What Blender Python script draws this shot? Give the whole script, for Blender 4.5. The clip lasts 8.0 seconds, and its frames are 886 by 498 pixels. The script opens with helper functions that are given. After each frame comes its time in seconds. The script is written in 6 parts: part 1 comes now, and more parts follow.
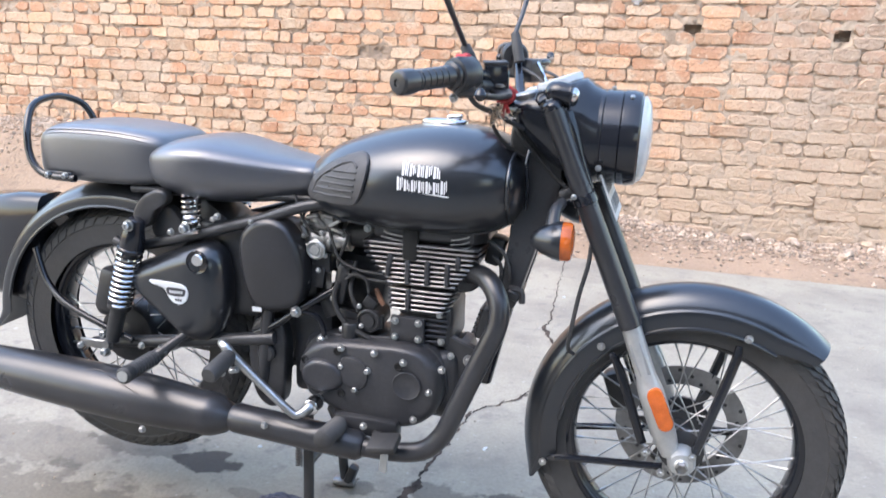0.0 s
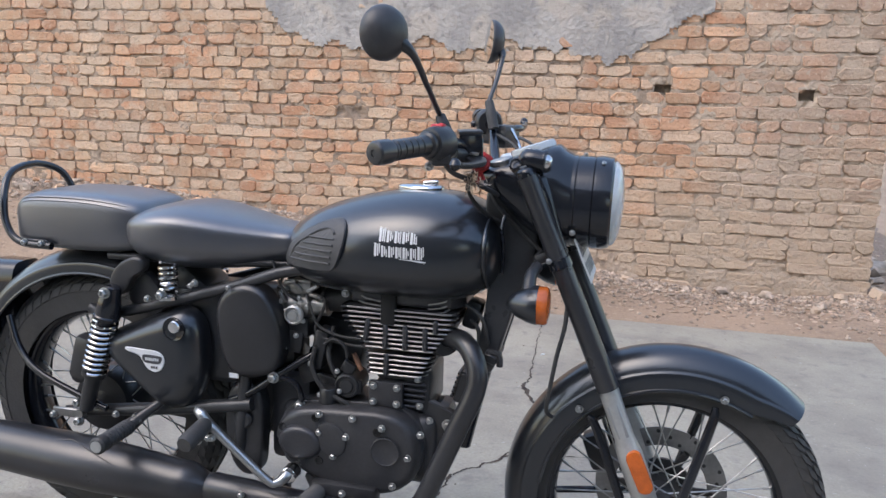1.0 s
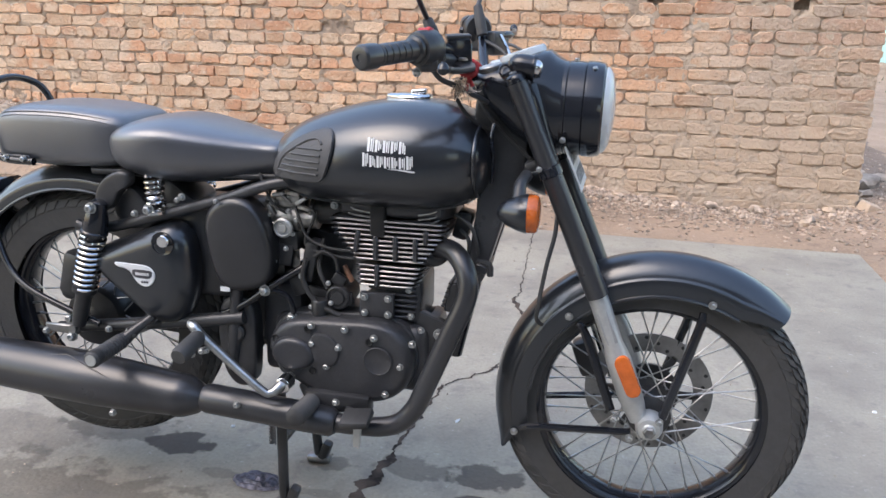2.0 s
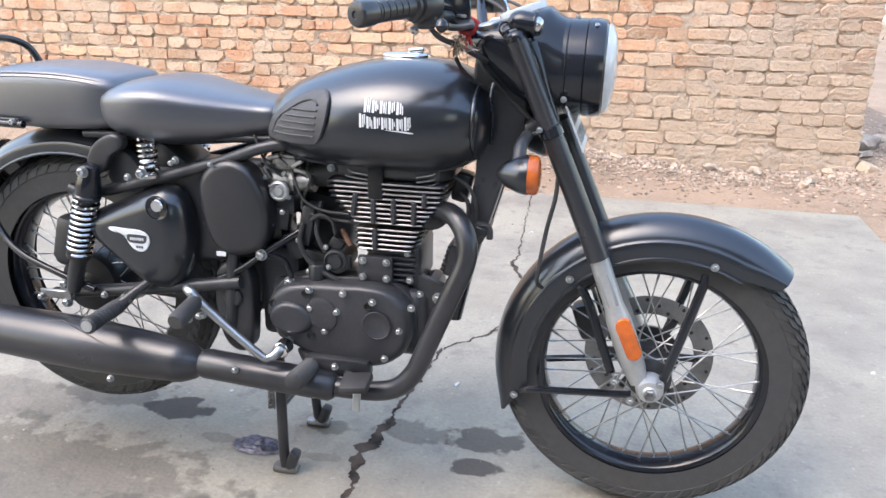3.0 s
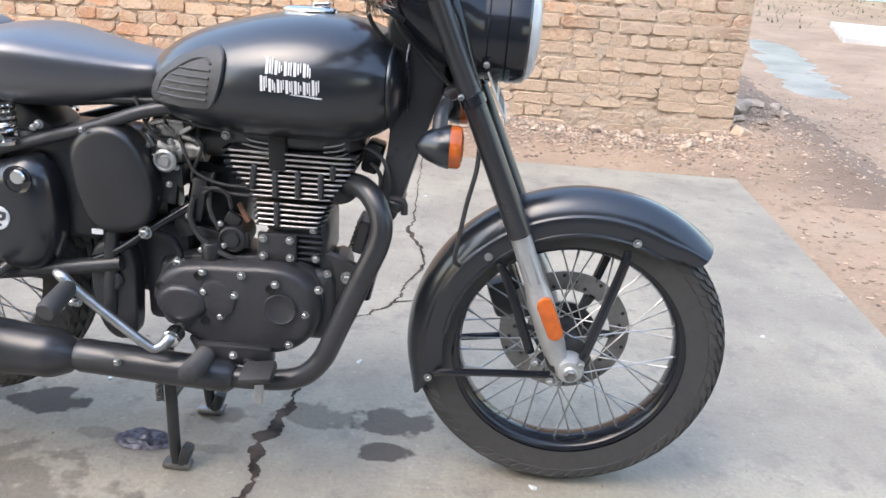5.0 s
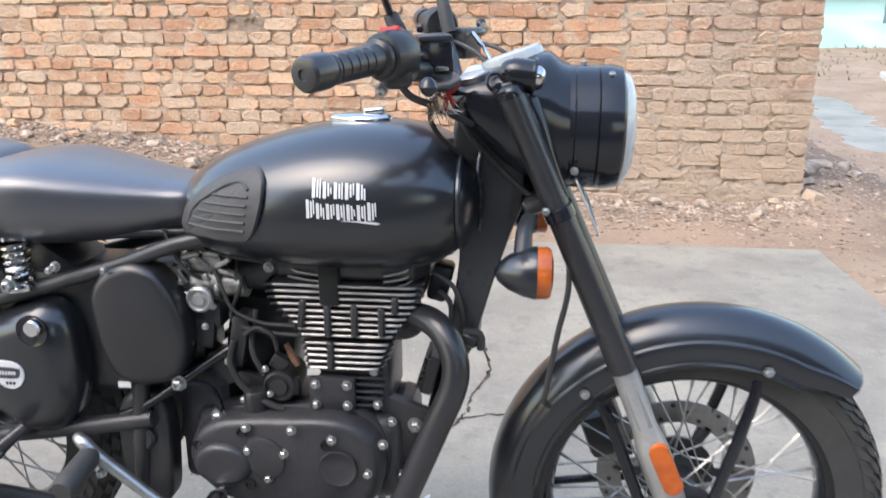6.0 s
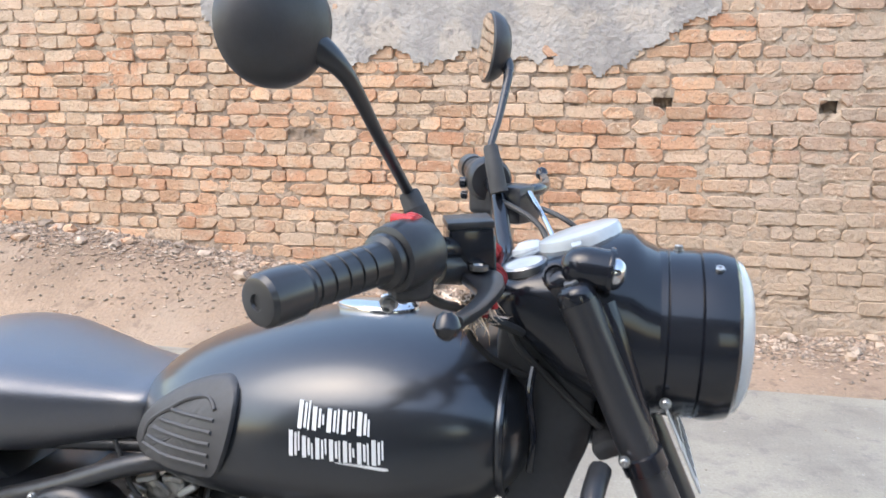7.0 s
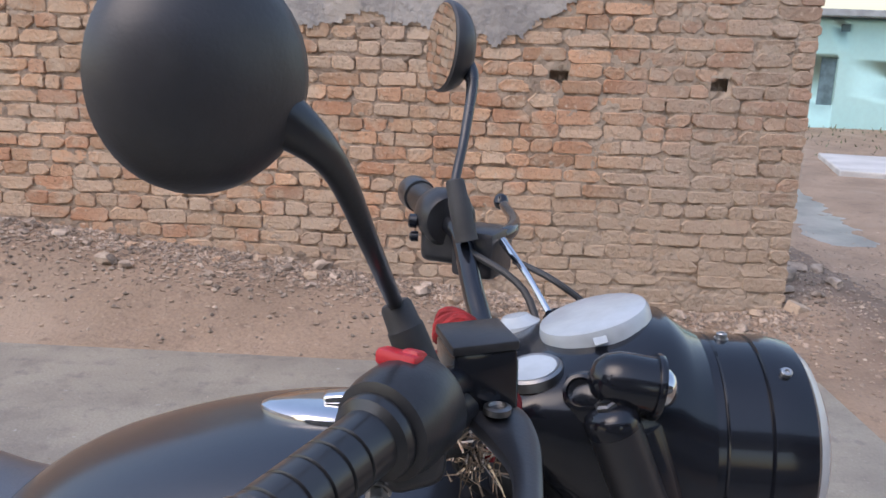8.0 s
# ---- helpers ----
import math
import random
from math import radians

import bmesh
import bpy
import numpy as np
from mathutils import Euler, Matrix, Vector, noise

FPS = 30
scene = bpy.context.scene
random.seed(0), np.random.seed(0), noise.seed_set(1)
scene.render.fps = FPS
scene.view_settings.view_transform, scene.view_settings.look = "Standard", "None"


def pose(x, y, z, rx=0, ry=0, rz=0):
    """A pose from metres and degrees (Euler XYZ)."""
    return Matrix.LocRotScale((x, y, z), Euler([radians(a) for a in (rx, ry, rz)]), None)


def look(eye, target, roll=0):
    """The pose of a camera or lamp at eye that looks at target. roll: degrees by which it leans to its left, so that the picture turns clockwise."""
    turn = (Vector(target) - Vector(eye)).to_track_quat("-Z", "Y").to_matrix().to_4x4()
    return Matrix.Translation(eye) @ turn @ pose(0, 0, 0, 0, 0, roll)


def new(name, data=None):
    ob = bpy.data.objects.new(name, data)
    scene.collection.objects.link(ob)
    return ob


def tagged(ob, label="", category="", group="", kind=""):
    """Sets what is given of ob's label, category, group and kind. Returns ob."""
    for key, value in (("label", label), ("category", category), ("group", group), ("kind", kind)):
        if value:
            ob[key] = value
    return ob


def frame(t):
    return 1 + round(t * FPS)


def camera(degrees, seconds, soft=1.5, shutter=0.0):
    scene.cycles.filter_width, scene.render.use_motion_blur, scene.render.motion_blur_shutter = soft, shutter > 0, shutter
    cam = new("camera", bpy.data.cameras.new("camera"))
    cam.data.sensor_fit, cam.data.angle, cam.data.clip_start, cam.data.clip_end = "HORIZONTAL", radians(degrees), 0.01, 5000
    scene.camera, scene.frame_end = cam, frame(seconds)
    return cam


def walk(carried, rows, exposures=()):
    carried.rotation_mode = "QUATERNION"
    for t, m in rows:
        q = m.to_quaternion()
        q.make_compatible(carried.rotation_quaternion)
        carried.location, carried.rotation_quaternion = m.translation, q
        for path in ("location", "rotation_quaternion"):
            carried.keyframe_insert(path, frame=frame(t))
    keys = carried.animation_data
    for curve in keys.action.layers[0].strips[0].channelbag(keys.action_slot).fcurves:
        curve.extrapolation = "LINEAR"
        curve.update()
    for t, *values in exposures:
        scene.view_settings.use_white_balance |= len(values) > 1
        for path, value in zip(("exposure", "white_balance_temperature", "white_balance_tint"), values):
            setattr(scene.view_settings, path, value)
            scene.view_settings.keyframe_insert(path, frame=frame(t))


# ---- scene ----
cam = camera(58.6, 8.0, 1.5, 0.22)
PATH = [
    (0, (0.384, 0.203, 1.128), (-0.117, 2.071, 0.62), 2.0),
    (0.5, (0.389, 0.195, 1.158), (-0.092, 2.1, 0.784), 2.0),
    (1, (0.389, 0.195, 1.153), (-0.072, 2.104, 0.779), 1.7),
    (1.5, (0.386, 0.196, 1.143), (-0.046, 2.089, 0.664), 1.5),
    (2, (0.39, 0.199, 1.129), (-0.032, 2.07, 0.562), 1.2),
    (3.3, (0.38, 0.223, 1.12), (-0.012, 2.062, 0.437), 1.0),
    (3.5, (0.38, 0.225, 1.122), (0.023, 2.062, 0.416), 1.7),
    (4, (0.382, 0.236, 1.112), (0.116, 2.076, 0.373), 3.5),
    (4.2, (0.365, 0.249, 1.112), (0.135, 2.086, 0.355), 4.0),
    (5.3, (0.246, 0.374, 1.118), (0.191, 2.235, 0.386), 3.2),
    (5.5, (0.218, 0.408, 1.13), (0.149, 2.28, 0.43), 2.1),
    (6, (0.217, 0.586, 1.129), (-0.002, 2.487, 0.547), -0.2),
    (6.1, (0.225, 0.645, 1.131), (-0.029, 2.55, 0.575), -0.4),
    (6.5, (0.248, 0.773, 1.17), (-0.138, 2.681, 0.709), -0.4),
    (7, (0.204, 0.925, 1.196), (-0.184, 2.856, 0.852), 0.6),
    (7.5, (0.107, 1.079, 1.242), (-0.092, 3.039, 0.897), 1.6),
    (8, (0.074, 1.168, 1.261), (0.007, 3.118, 0.82), 2.1),
]
walk(cam, [(t, look(eye, target, roll)) for t, eye, target, roll in PATH],
     [(0.0, 1.83, 6180, 15), (0.3, 1.53, 6180, 15), (0.6, 0.99, 6180, 15), (1.0, 1.01, 6180, 15), (1.5, 1.11, 6180, 15), (2.0, 1.29, 6350, 15), (3.3, 1.84, 6350, 15), (4.2, 1.59, 6350, 15), (5.3, 1.69, 6480, 14), (5.7, 1.64, 6480, 14), (6.5, 1.41, 6340, 13), (7.0, 1.52, 6320, 13), (7.5, 0.88, 6380, 19), (8.0, 0.66, 6300, 20)])

# ---- sky and light ----
SUN_EL, SUN_AZ = 55.0, 226.0
world = bpy.data.worlds.new("sky")
scene.world = world
world.use_nodes = True
wn = world.node_tree
sky = wn.nodes.new("ShaderNodeTexSky")
sky.sky_type = "NISHITA"
sky.sun_disc = False
sky.sun_elevation, sky.sun_rotation = radians(SUN_EL), radians(SUN_AZ)
sky.air_density, sky.dust_density = 1.7, 2.2
wn.links.new(sky.outputs[0], wn.nodes["Background"].inputs[0])
wn.nodes["Background"].inputs[1].default_value = 0.15
sun_data = bpy.data.lights.new("sun", "SUN")
sun_data.energy, sun_data.angle, sun_data.color = 0.42, radians(44), (1.0, 0.93, 0.82)
sun = new("sun", sun_data)
sun.matrix_world = look(Vector((0, 0, 0)) + 20 * Vector((math.sin(radians(SUN_AZ)) * math.cos(radians(SUN_EL)), math.cos(radians(SUN_AZ)) * math.cos(radians(SUN_EL)), math.sin(radians(SUN_EL)))), (0, 0, 0))


# ---- materials ----
def material(name, base, rough=0.5, metal=0.0, vary=0.12, coarse=4.0, fine=60.0, bump=0.0, bump_scale=0.0, second=None, coat=0.0, coat_ior=1.5, rough_vary=0.1, random_shift=0.0, spec=0.5, world_space=False):
    """A surface with colour varied at two scales, uneven roughness and fine relief."""
    m = bpy.data.materials.new(name)
    m.use_nodes = True
    t = m.node_tree
    n, l = t.nodes, t.links
    b = n["Principled BSDF"]
    co = n.new("ShaderNodeNewGeometry" if world_space else "ShaderNodeTexCoord")
    place = co.outputs["Position" if world_space else "Object"]
    big, small = n.new("ShaderNodeTexNoise"), n.new("ShaderNodeTexNoise")
    for x, s in ((big, coarse), (small, fine)):
        x.inputs["Scale"].default_value = s
        x.inputs["Detail"].default_value = 5
        l.new(place, x.inputs["Vector"])
    mix = n.new("ShaderNodeMix")
    mix.data_type = "RGBA"
    second = second or [c * (1 - 2.2 * vary) for c in base]
    mix.inputs[6].default_value, mix.inputs[7].default_value = (*base, 1), (*second, 1)
    ramp = n.new("ShaderNodeMapRange")
    ramp.inputs[1].default_value, ramp.inputs[2].default_value = 0.38, 0.64
    l.new(big.outputs[0], ramp.inputs[0])
    l.new(ramp.outputs[0], mix.inputs[0])
    tone = n.new("ShaderNodeHueSaturation")
    val = n.new("ShaderNodeMapRange")
    val.inputs[3].default_value, val.inputs[4].default_value = 1 - vary, 1 + vary
    l.new(small.outputs[0], val.inputs[0])
    out = val.outputs[0]
    if random_shift:
        info, geo = n.new("ShaderNodeObjectInfo"), n.new("ShaderNodeNewGeometry")
        add = n.new("ShaderNodeMath")
        add.operation = "ADD"
        l.new(info.outputs["Random"], add.inputs[0])
        l.new(geo.outputs["Random Per Island"], add.inputs[1])
        fr = n.new("ShaderNodeMath")
        fr.operation = "FRACT"
        l.new(add.outputs[0], fr.inputs[0])
        rr = n.new("ShaderNodeMapRange")
        rr.inputs[3].default_value, rr.inputs[4].default_value = 1 - random_shift, 1 + random_shift
        l.new(fr.outputs[0], rr.inputs[0])
        mul = n.new("ShaderNodeMath")
        mul.operation = "MULTIPLY"
        l.new(out, mul.inputs[0])
        l.new(rr.outputs[0], mul.inputs[1])
        out = mul.outputs[0]
    l.new(out, tone.inputs["Value"])
    l.new(mix.outputs[2], tone.inputs["Color"])
    l.new(tone.outputs[0], b.inputs["Base Color"])
    rv = n.new("ShaderNodeMapRange")
    rv.inputs[3].default_value, rv.inputs[4].default_value = max(0.02, rough - rough_vary), min(1, rough + rough_vary)
    l.new(big.outputs[0], rv.inputs[0])
    l.new(rv.outputs[0], b.inputs["Roughness"])
    b.inputs["Metallic"].default_value = metal
    b.inputs["Coat Weight"].default_value = coat
    b.inputs["Coat Roughness"].default_value, b.inputs["Coat IOR"].default_value = 0.16, coat_ior
    b.inputs["Specular IOR Level"].default_value = spec
    if bump:
        bn, bm_ = n.new("ShaderNodeTexNoise"), n.new("ShaderNodeBump")
        bn.inputs["Scale"].default_value, bn.inputs["Detail"].default_value = bump_scale or fine, 6
        l.new(place, bn.inputs["Vector"])
        l.new(bn.outputs[0], bm_.inputs["Height"])
        bm_.inputs["Strength"].default_value, bm_.inputs["Distance"].default_value = bump, 0.004
        l.new(bm_.outputs[0], b.inputs["Normal"])
    return m


def nodes_of(m):
    return m.node_tree.nodes, m.node_tree.links, m.node_tree.nodes["Principled BSDF"]


PAINT = material("satin_black_paint", (0.013, 0.0145, 0.019), 0.36, 0.0, 0.15, 3, 90, rough_vary=0.04, bump=0.02, bump_scale=300, coat=0.9, coat_ior=1.6, spec=0.4)
# the sky's blue put into the paint's own reflections
PAINT.node_tree.nodes["Principled BSDF"].inputs["Specular Tint"].default_value = (0.80, 0.90, 1.0, 1)
MATTE = material("matte_black_coating", (0.045, 0.046, 0.050), 0.31, 0.0, 0.25, 6, 120, bump=0.06, bump_scale=500)
ENGINE = material("black_engine_casting", (0.032, 0.033, 0.038), 0.33, 0.0, 0.3, 8, 150, bump=0.15, bump_scale=260, second=(0.044, 0.044, 0.047))
GLOSS = material("gloss_black_enamel", (0.013, 0.015, 0.021), 0.24, 0.0, 0.2, 5, 80, rough_vary=0.05, coat=0.8, coat_ior=1.5, spec=0.2)
GRIP = material("polished_grip_rubber", (0.030, 0.031, 0.034), 0.36, 0.0, 0.2, 9, 120, coat=0.5)
ZINC = material("zinc_plated_steel", (0.52, 0.53, 0.53), 0.32, 0.9, 0.15, 30, 150)
SATIN = material("satin_black_exhaust_coating", (0.030, 0.031, 0.036), 0.30, 0.0, 0.2, 5, 120, bump=0.04, bump_scale=400, spec=0.7)
# near black: the shade inside recesses, put into the colour
RECESS_SHADE = material("recess_shade", (0.014, 0.014, 0.014), 0.9)
FAINT = material("faint_grey_print", (0.30, 0.31, 0.32), 0.5)
RUBBER = material("black_rubber", (0.054, 0.054, 0.055), 0.62, 0.0, 0.25, 6, 90, bump=0.1, bump_scale=200)
TYRE = material("dusty_tyre_rubber", (0.046, 0.046, 0.047), 0.62, 0.0, 0.25, 7, 60, second=(0.050, 0.048, 0.046), bump=0.25, bump_scale=150, random_shift=0.1)
TREAD = material("dusty_tread_rubber", (0.044, 0.044, 0.044), 0.66, 0.0, 0.3, 9, 70, second=(0.066, 0.063, 0.060), bump=0.2, bump_scale=120, random_shift=0.15)
LEATHER = material("black_vinyl", (0.034, 0.038, 0.052), 0.36, 0.0, 0.15, 5, 140, bump=0.22, bump_scale=420, spec=1.0, coat=1.0, coat_ior=1.75)
CHROME = material("chrome", (0.75, 0.75, 0.76), 0.1, 1.0, 0.08, 6, 60, rough_vary=0.05)
STEEL = material("dull_steel", (0.33, 0.33, 0.33), 0.4, 1.0, 0.2, 12, 90)
ALU = material("cast_aluminium", (0.55, 0.56, 0.555), 0.42, 0.6, 0.12, 9, 150, bump=0.08, bump_scale=300)
RESIN = material("dark_green_resin", (0.10, 0.15, 0.15), 0.18, 0.0, 0.15, 20, 120, coat=0.6)
SHELL = material("dull_black_plastic", (0.054, 0.053, 0.056), 0.42, 0.0, 0.15, 8, 140, bump=0.05, bump_scale=500)
FIN_EDGE = material("machined_fin_edge", (0.50, 0.50, 0.49), 0.42, 0.8, 0.15, 20, 120)
PAD = material("grey_ribbed_rubber", (0.075, 0.075, 0.078), 0.55, 0.0, 0.12, 8, 120, bump=0.1)
DECAL = material("white_decal", (0.72, 0.74, 0.76), 0.4, 0.0, 0.05)
SILVER_TAPE = material("silver_sticker", (0.40, 0.41, 0.42), 0.35, 0.5, 0.1)
AMBER = material("amber_lens", (0.62, 0.13, 0.015), 0.15, 0.0, 0.12, 30, 200, bump=0.3, bump_scale=160, coat=0.5)
RED = material("red_plastic", (0.62, 0.03, 0.04), 0.35, 0.0, 0.1)
CHUNRI = material("red_cloth", (0.45, 0.03, 0.03), 0.8, 0.0, 0.3, 40, 200, bump=0.4)
TINSEL = material("gold_tinsel", (0.78, 0.60, 0.44), 0.26, 0.35, 0.3, 40, 200, random_shift=0.6)
FILM = material("cloudy_plastic_film", (0.52, 0.57, 0.60), 0.22, 0.0, 0.1, 14, 80, bump=0.2, bump_scale=40, coat=0.3)
PLATE = material("number_plate_white", (0.72, 0.74, 0.74), 0.4, 0.0, 0.08)
PLATE_INK = material("number_plate_ink", (0.05, 0.05, 0.06), 0.5)
MIRROR = material("mirror_glass", (0.85, 0.86, 0.86), 0.02, 1.0, 0.02, rough_vary=0.01)
GLASS = material("lamp_glass", (0.8, 0.84, 0.85), 0.08, 0.0, 0.03, 30, 60, bump=0.35, bump_scale=55, coat=0.4)
nodes_of(GLASS)[2].inputs["Transmission Weight"].default_value = 0.35
CARB_METAL = material("oily_cast_metal", (0.48, 0.47, 0.45), 0.4, 0.8, 0.35, 25, 120, bump=0.3, bump_scale=200)
SHARD = material("reddish_rubble_chips", (0.44, 0.33, 0.245), 0.92, 0.0, 0.25, 9, 60, second=(0.36, 0.26, 0.19), bump=0.5, random_shift=0.35)
# for the unseen wall added behind the camera
PLASTER = material("unseen_wall_plaster", (0.22, 0.20, 0.18), 0.9, 0.0, 0.15, 0.8, 12, bump=0.4)
FOIL = material("crumpled_foil", (0.17, 0.165, 0.20), 0.5, 0.8, 0.3, 60, 200, bump=0.8, bump_scale=90)

for m_, r_ in ((PAINT, 0.18), (LEATHER, 0.36), (GLOSS, 0.12)):
    nodes_of(m_)[2].inputs["Coat Roughness"].default_value = r_

BRICK = material("clay_brick", (0.565, 0.330, 0.20), 0.92, 0.0, 0.16, 2.6, 55, second=(0.56, 0.380, 0.245), bump=1.0, bump_scale=48, random_shift=0.22, world_space=True)
n_, l_, b_ = nodes_of(BRICK)
geo_, inf_ = n_.new("ShaderNodeNewGeometry"), n_.new("ShaderNodeObjectInfo")


def blend(colour, factor, keep_low, keep_high, strength):
    """Lays a colour over what the brick has so far where factor runs from keep_low to keep_high."""
    r = n_.new("ShaderNodeMapRange")
    r.interpolation_type = "SMOOTHSTEP"
    r.inputs[1].default_value, r.inputs[2].default_value, r.inputs[4].default_value = keep_low, keep_high, strength
    l_.new(factor, r.inputs[0])
    mx = n_.new("ShaderNodeMix")
    mx.data_type = "RGBA"
    mx.inputs[7].default_value = (*colour, 1)
    l_.new(r.outputs[0], mx.inputs[0])
    l_.new(b_.inputs["Base Color"].links[0].from_socket, mx.inputs[6])
    l_.new(mx.outputs[2], b_.inputs["Base Color"])


def spots(scale, detail=5):
    x = n_.new("ShaderNodeTexNoise")
    x.inputs["Scale"].default_value, x.inputs["Detail"].default_value = scale, detail
    l_.new(geo_.outputs["Position"], x.inputs["Vector"])
    return x.outputs[0]


def math_(op, a, c):
    x = n_.new("ShaderNodeMath")
    x.operation = op
    for s, v in zip(x.inputs, (a, c)):
        if isinstance(v, (int, float)):
            s.default_value = v
        else:
            l_.new(v, s)
    return x.outputs[0]


whole = math_("FRACT", math_("MULTIPLY", math_("ADD", inf_.outputs["Random"], geo_.outputs["Random Per Island"]), 7.31), 0)
blend((0.48, 0.225, 0.125), whole, 0.70, 0.78, 0.5)       # burnt orange bricks
blend((0.60, 0.45, 0.325), whole, 0.20, 0.12, 0.6)        # pale, greyish bricks
blend((0.56, 0.425, 0.305), spots(9), 0.46, 0.68, 0.7)    # mortar smeared over the faces
blend((0.58, 0.455, 0.35), spots(1.3), 0.50, 0.70, 0.6)   # broad dusty patches
sep = n_.new("ShaderNodeSeparateXYZ")
l_.new(geo_.outputs["Position"], sep.inputs[0])
low_right = math_("ADD", math_("MULTIPLY", sep.outputs[2], -1.0), math_("ADD", math_("MULTIPLY", sep.outputs[0], 0.16), math_("MULTIPLY", spots(4), 0.8)))
far_right = math_("ADD", math_("MULTIPLY", sep.outputs[0], 1.1), math_("MULTIPLY", spots(3.2), 1.4))
blend((0.36, 0.295, 0.24), far_right, 1.3, 2.3, 0.5)   # grey dirt near the wall's end, with the light's falloff painted in
blend((0.27, 0.175, 0.12), spots(85, 3), 0.60, 0.72, 0.75)   # pits
blend((0.62, 0.49, 0.37), spots(38, 4), 0.60, 0.70, 0.65)   # lime flecks
blend((0.30, 0.20, 0.14), spots(17, 6), 0.62, 0.74, 0.35)    # spalled, sooty spots
blend((0.49, 0.378, 0.275), low_right, -0.30, 0.25, 0.85)  # mud washed over the lower courses
n_["Bump"].inputs["Distance"].default_value = 0.012
MORTAR = material("sandy_mortar", (0.50, 0.385, 0.285), 0.95, 0.0, 0.2, 2.2, 45, bump=1.0, bump_scale=42, second=(0.38, 0.285, 0.21), world_space=True)
n_, l_, b_ = nodes_of(MORTAR)
geo_ = n_.new("ShaderNodeNewGeometry")
sep = n_.new("ShaderNodeSeparateXYZ")
l_.new(geo_.outputs["Position"], sep.inputs[0])
n_["Bump"].inputs["Distance"].default_value = 0.014
blend((0.30, 0.225, 0.165), spots(40.0, 4), 0.56, 0.70, 0.7)   # sand grains and pits
blend((0.25, 0.185, 0.135), spots(6.0), 0.47, 0.64, 0.75)    # crumbled joints, the dark of mortarless gaps put into the colour
blend((0.46, 0.365, 0.275), math_("ADD", sep.outputs[0], spots(5.0)), 0.62, 1.25, 0.7)   # greyer repointing towards the wall's end
CEMENT = material("grey_cement_render", (0.45, 0.41, 0.37), 0.92, 0.0, 0.22, 3.5, 30, bump=0.9, bump_scale=35, second=(0.32, 0.295, 0.275))
n_, l_, b_ = nodes_of(CEMENT)
geo_ = n_.new("ShaderNodeNewGeometry")
blend((0.50, 0.43, 0.36), spots(4.2, 8), 0.50, 0.62, 0.7)    # sandy, washed-out blotches
n_["Bump"].inputs["Distance"].default_value = 0.014
blend((0.22, 0.20, 0.19), spots(14.0, 8), 0.58, 0.70, 0.7)   # damp and pitted spots
CONCRETE = material("worn_concrete", (0.392, 0.358, 0.290), 0.90, 0.0, 0.22, 2.2, 95, second=(0.332, 0.300, 0.242), bump=0.7, bump_scale=80, spec=0.2)
DIRT = material("dry_earth", (0.36, 0.257, 0.178), 0.97, 0.0, 0.30, 1.6, 60, second=(0.27, 0.192, 0.132), bump=1.0, bump_scale=45)
n_, l_, b_ = nodes_of(DIRT)
geo_ = n_.new("ShaderNodeNewGeometry")
sep = n_.new("ShaderNodeSeparateXYZ")
l_.new(geo_.outputs["Position"], sep.inputs[0])
across = math_("ADD", math_("ADD", sep.outputs[0], math_("MULTIPLY", sep.outputs[1], -0.06)), math_("MULTIPLY", spots(3.0), 0.5))
spoil_shade = math_("MULTIPLY", math_("LESS_THAN", across, 2.66), math_("MULTIPLY", math_("GREATER_THAN", sep.outputs[1], 4.2), math_("MINIMUM", math_("ADD", across, -1.55), 1.0)))
blend((0.165, 0.118, 0.088), spoil_shade, 0.25, 0.75, 0.8)          # dark brown earth of the bank, its shadow painted in as well
blend((0.44, 0.335, 0.245), spots(0.8, 6), 0.55, 0.68, 0.6)   # pale trodden patches
blend((0.19, 0.135, 0.098), spots(11.0, 7), 0.56, 0.70, 0.6)   # dark crumbs and litter
blend((0.46, 0.36, 0.27), spots(34.0, 4), 0.62, 0.72, 0.5)    # pale grit
nodes_of(DIRT)[0]["Bump"].inputs["Distance"].default_value = 0.011
# dark earthy colour of the strips that stand in for cracks
CRACK = material("earthy_crack_strip", (0.085, 0.062, 0.048), 0.95, 0.0, 0.4, 20, 80, bump=0.8, bump_scale=90)
STONE = material("rubble_stone", (0.48, 0.38, 0.295), 0.92, 0.0, 0.25, 9, 60, bump=0.6, random_shift=0.35)
TEAL = material("turquoise_limewash", (0.50, 0.78, 0.75), 0.85, 0.0, 0.08, 0.5, 8, second=(0.43, 0.72, 0.70), bump=0.2)
DARKWOOD = material("dark_shutter", (0.20, 0.30, 0.33), 0.7, 0.0, 0.2)
WATER = material("muddy_water", (0.36, 0.32, 0.28), 0.30, 0.0, 0.2, 2, 20, rough_vary=0.03, spec=0.2)
WEED = material("low_weeds", (0.22, 0.23, 0.13), 0.7, 0.0, 0.3, 8, 60, random_shift=0.3)

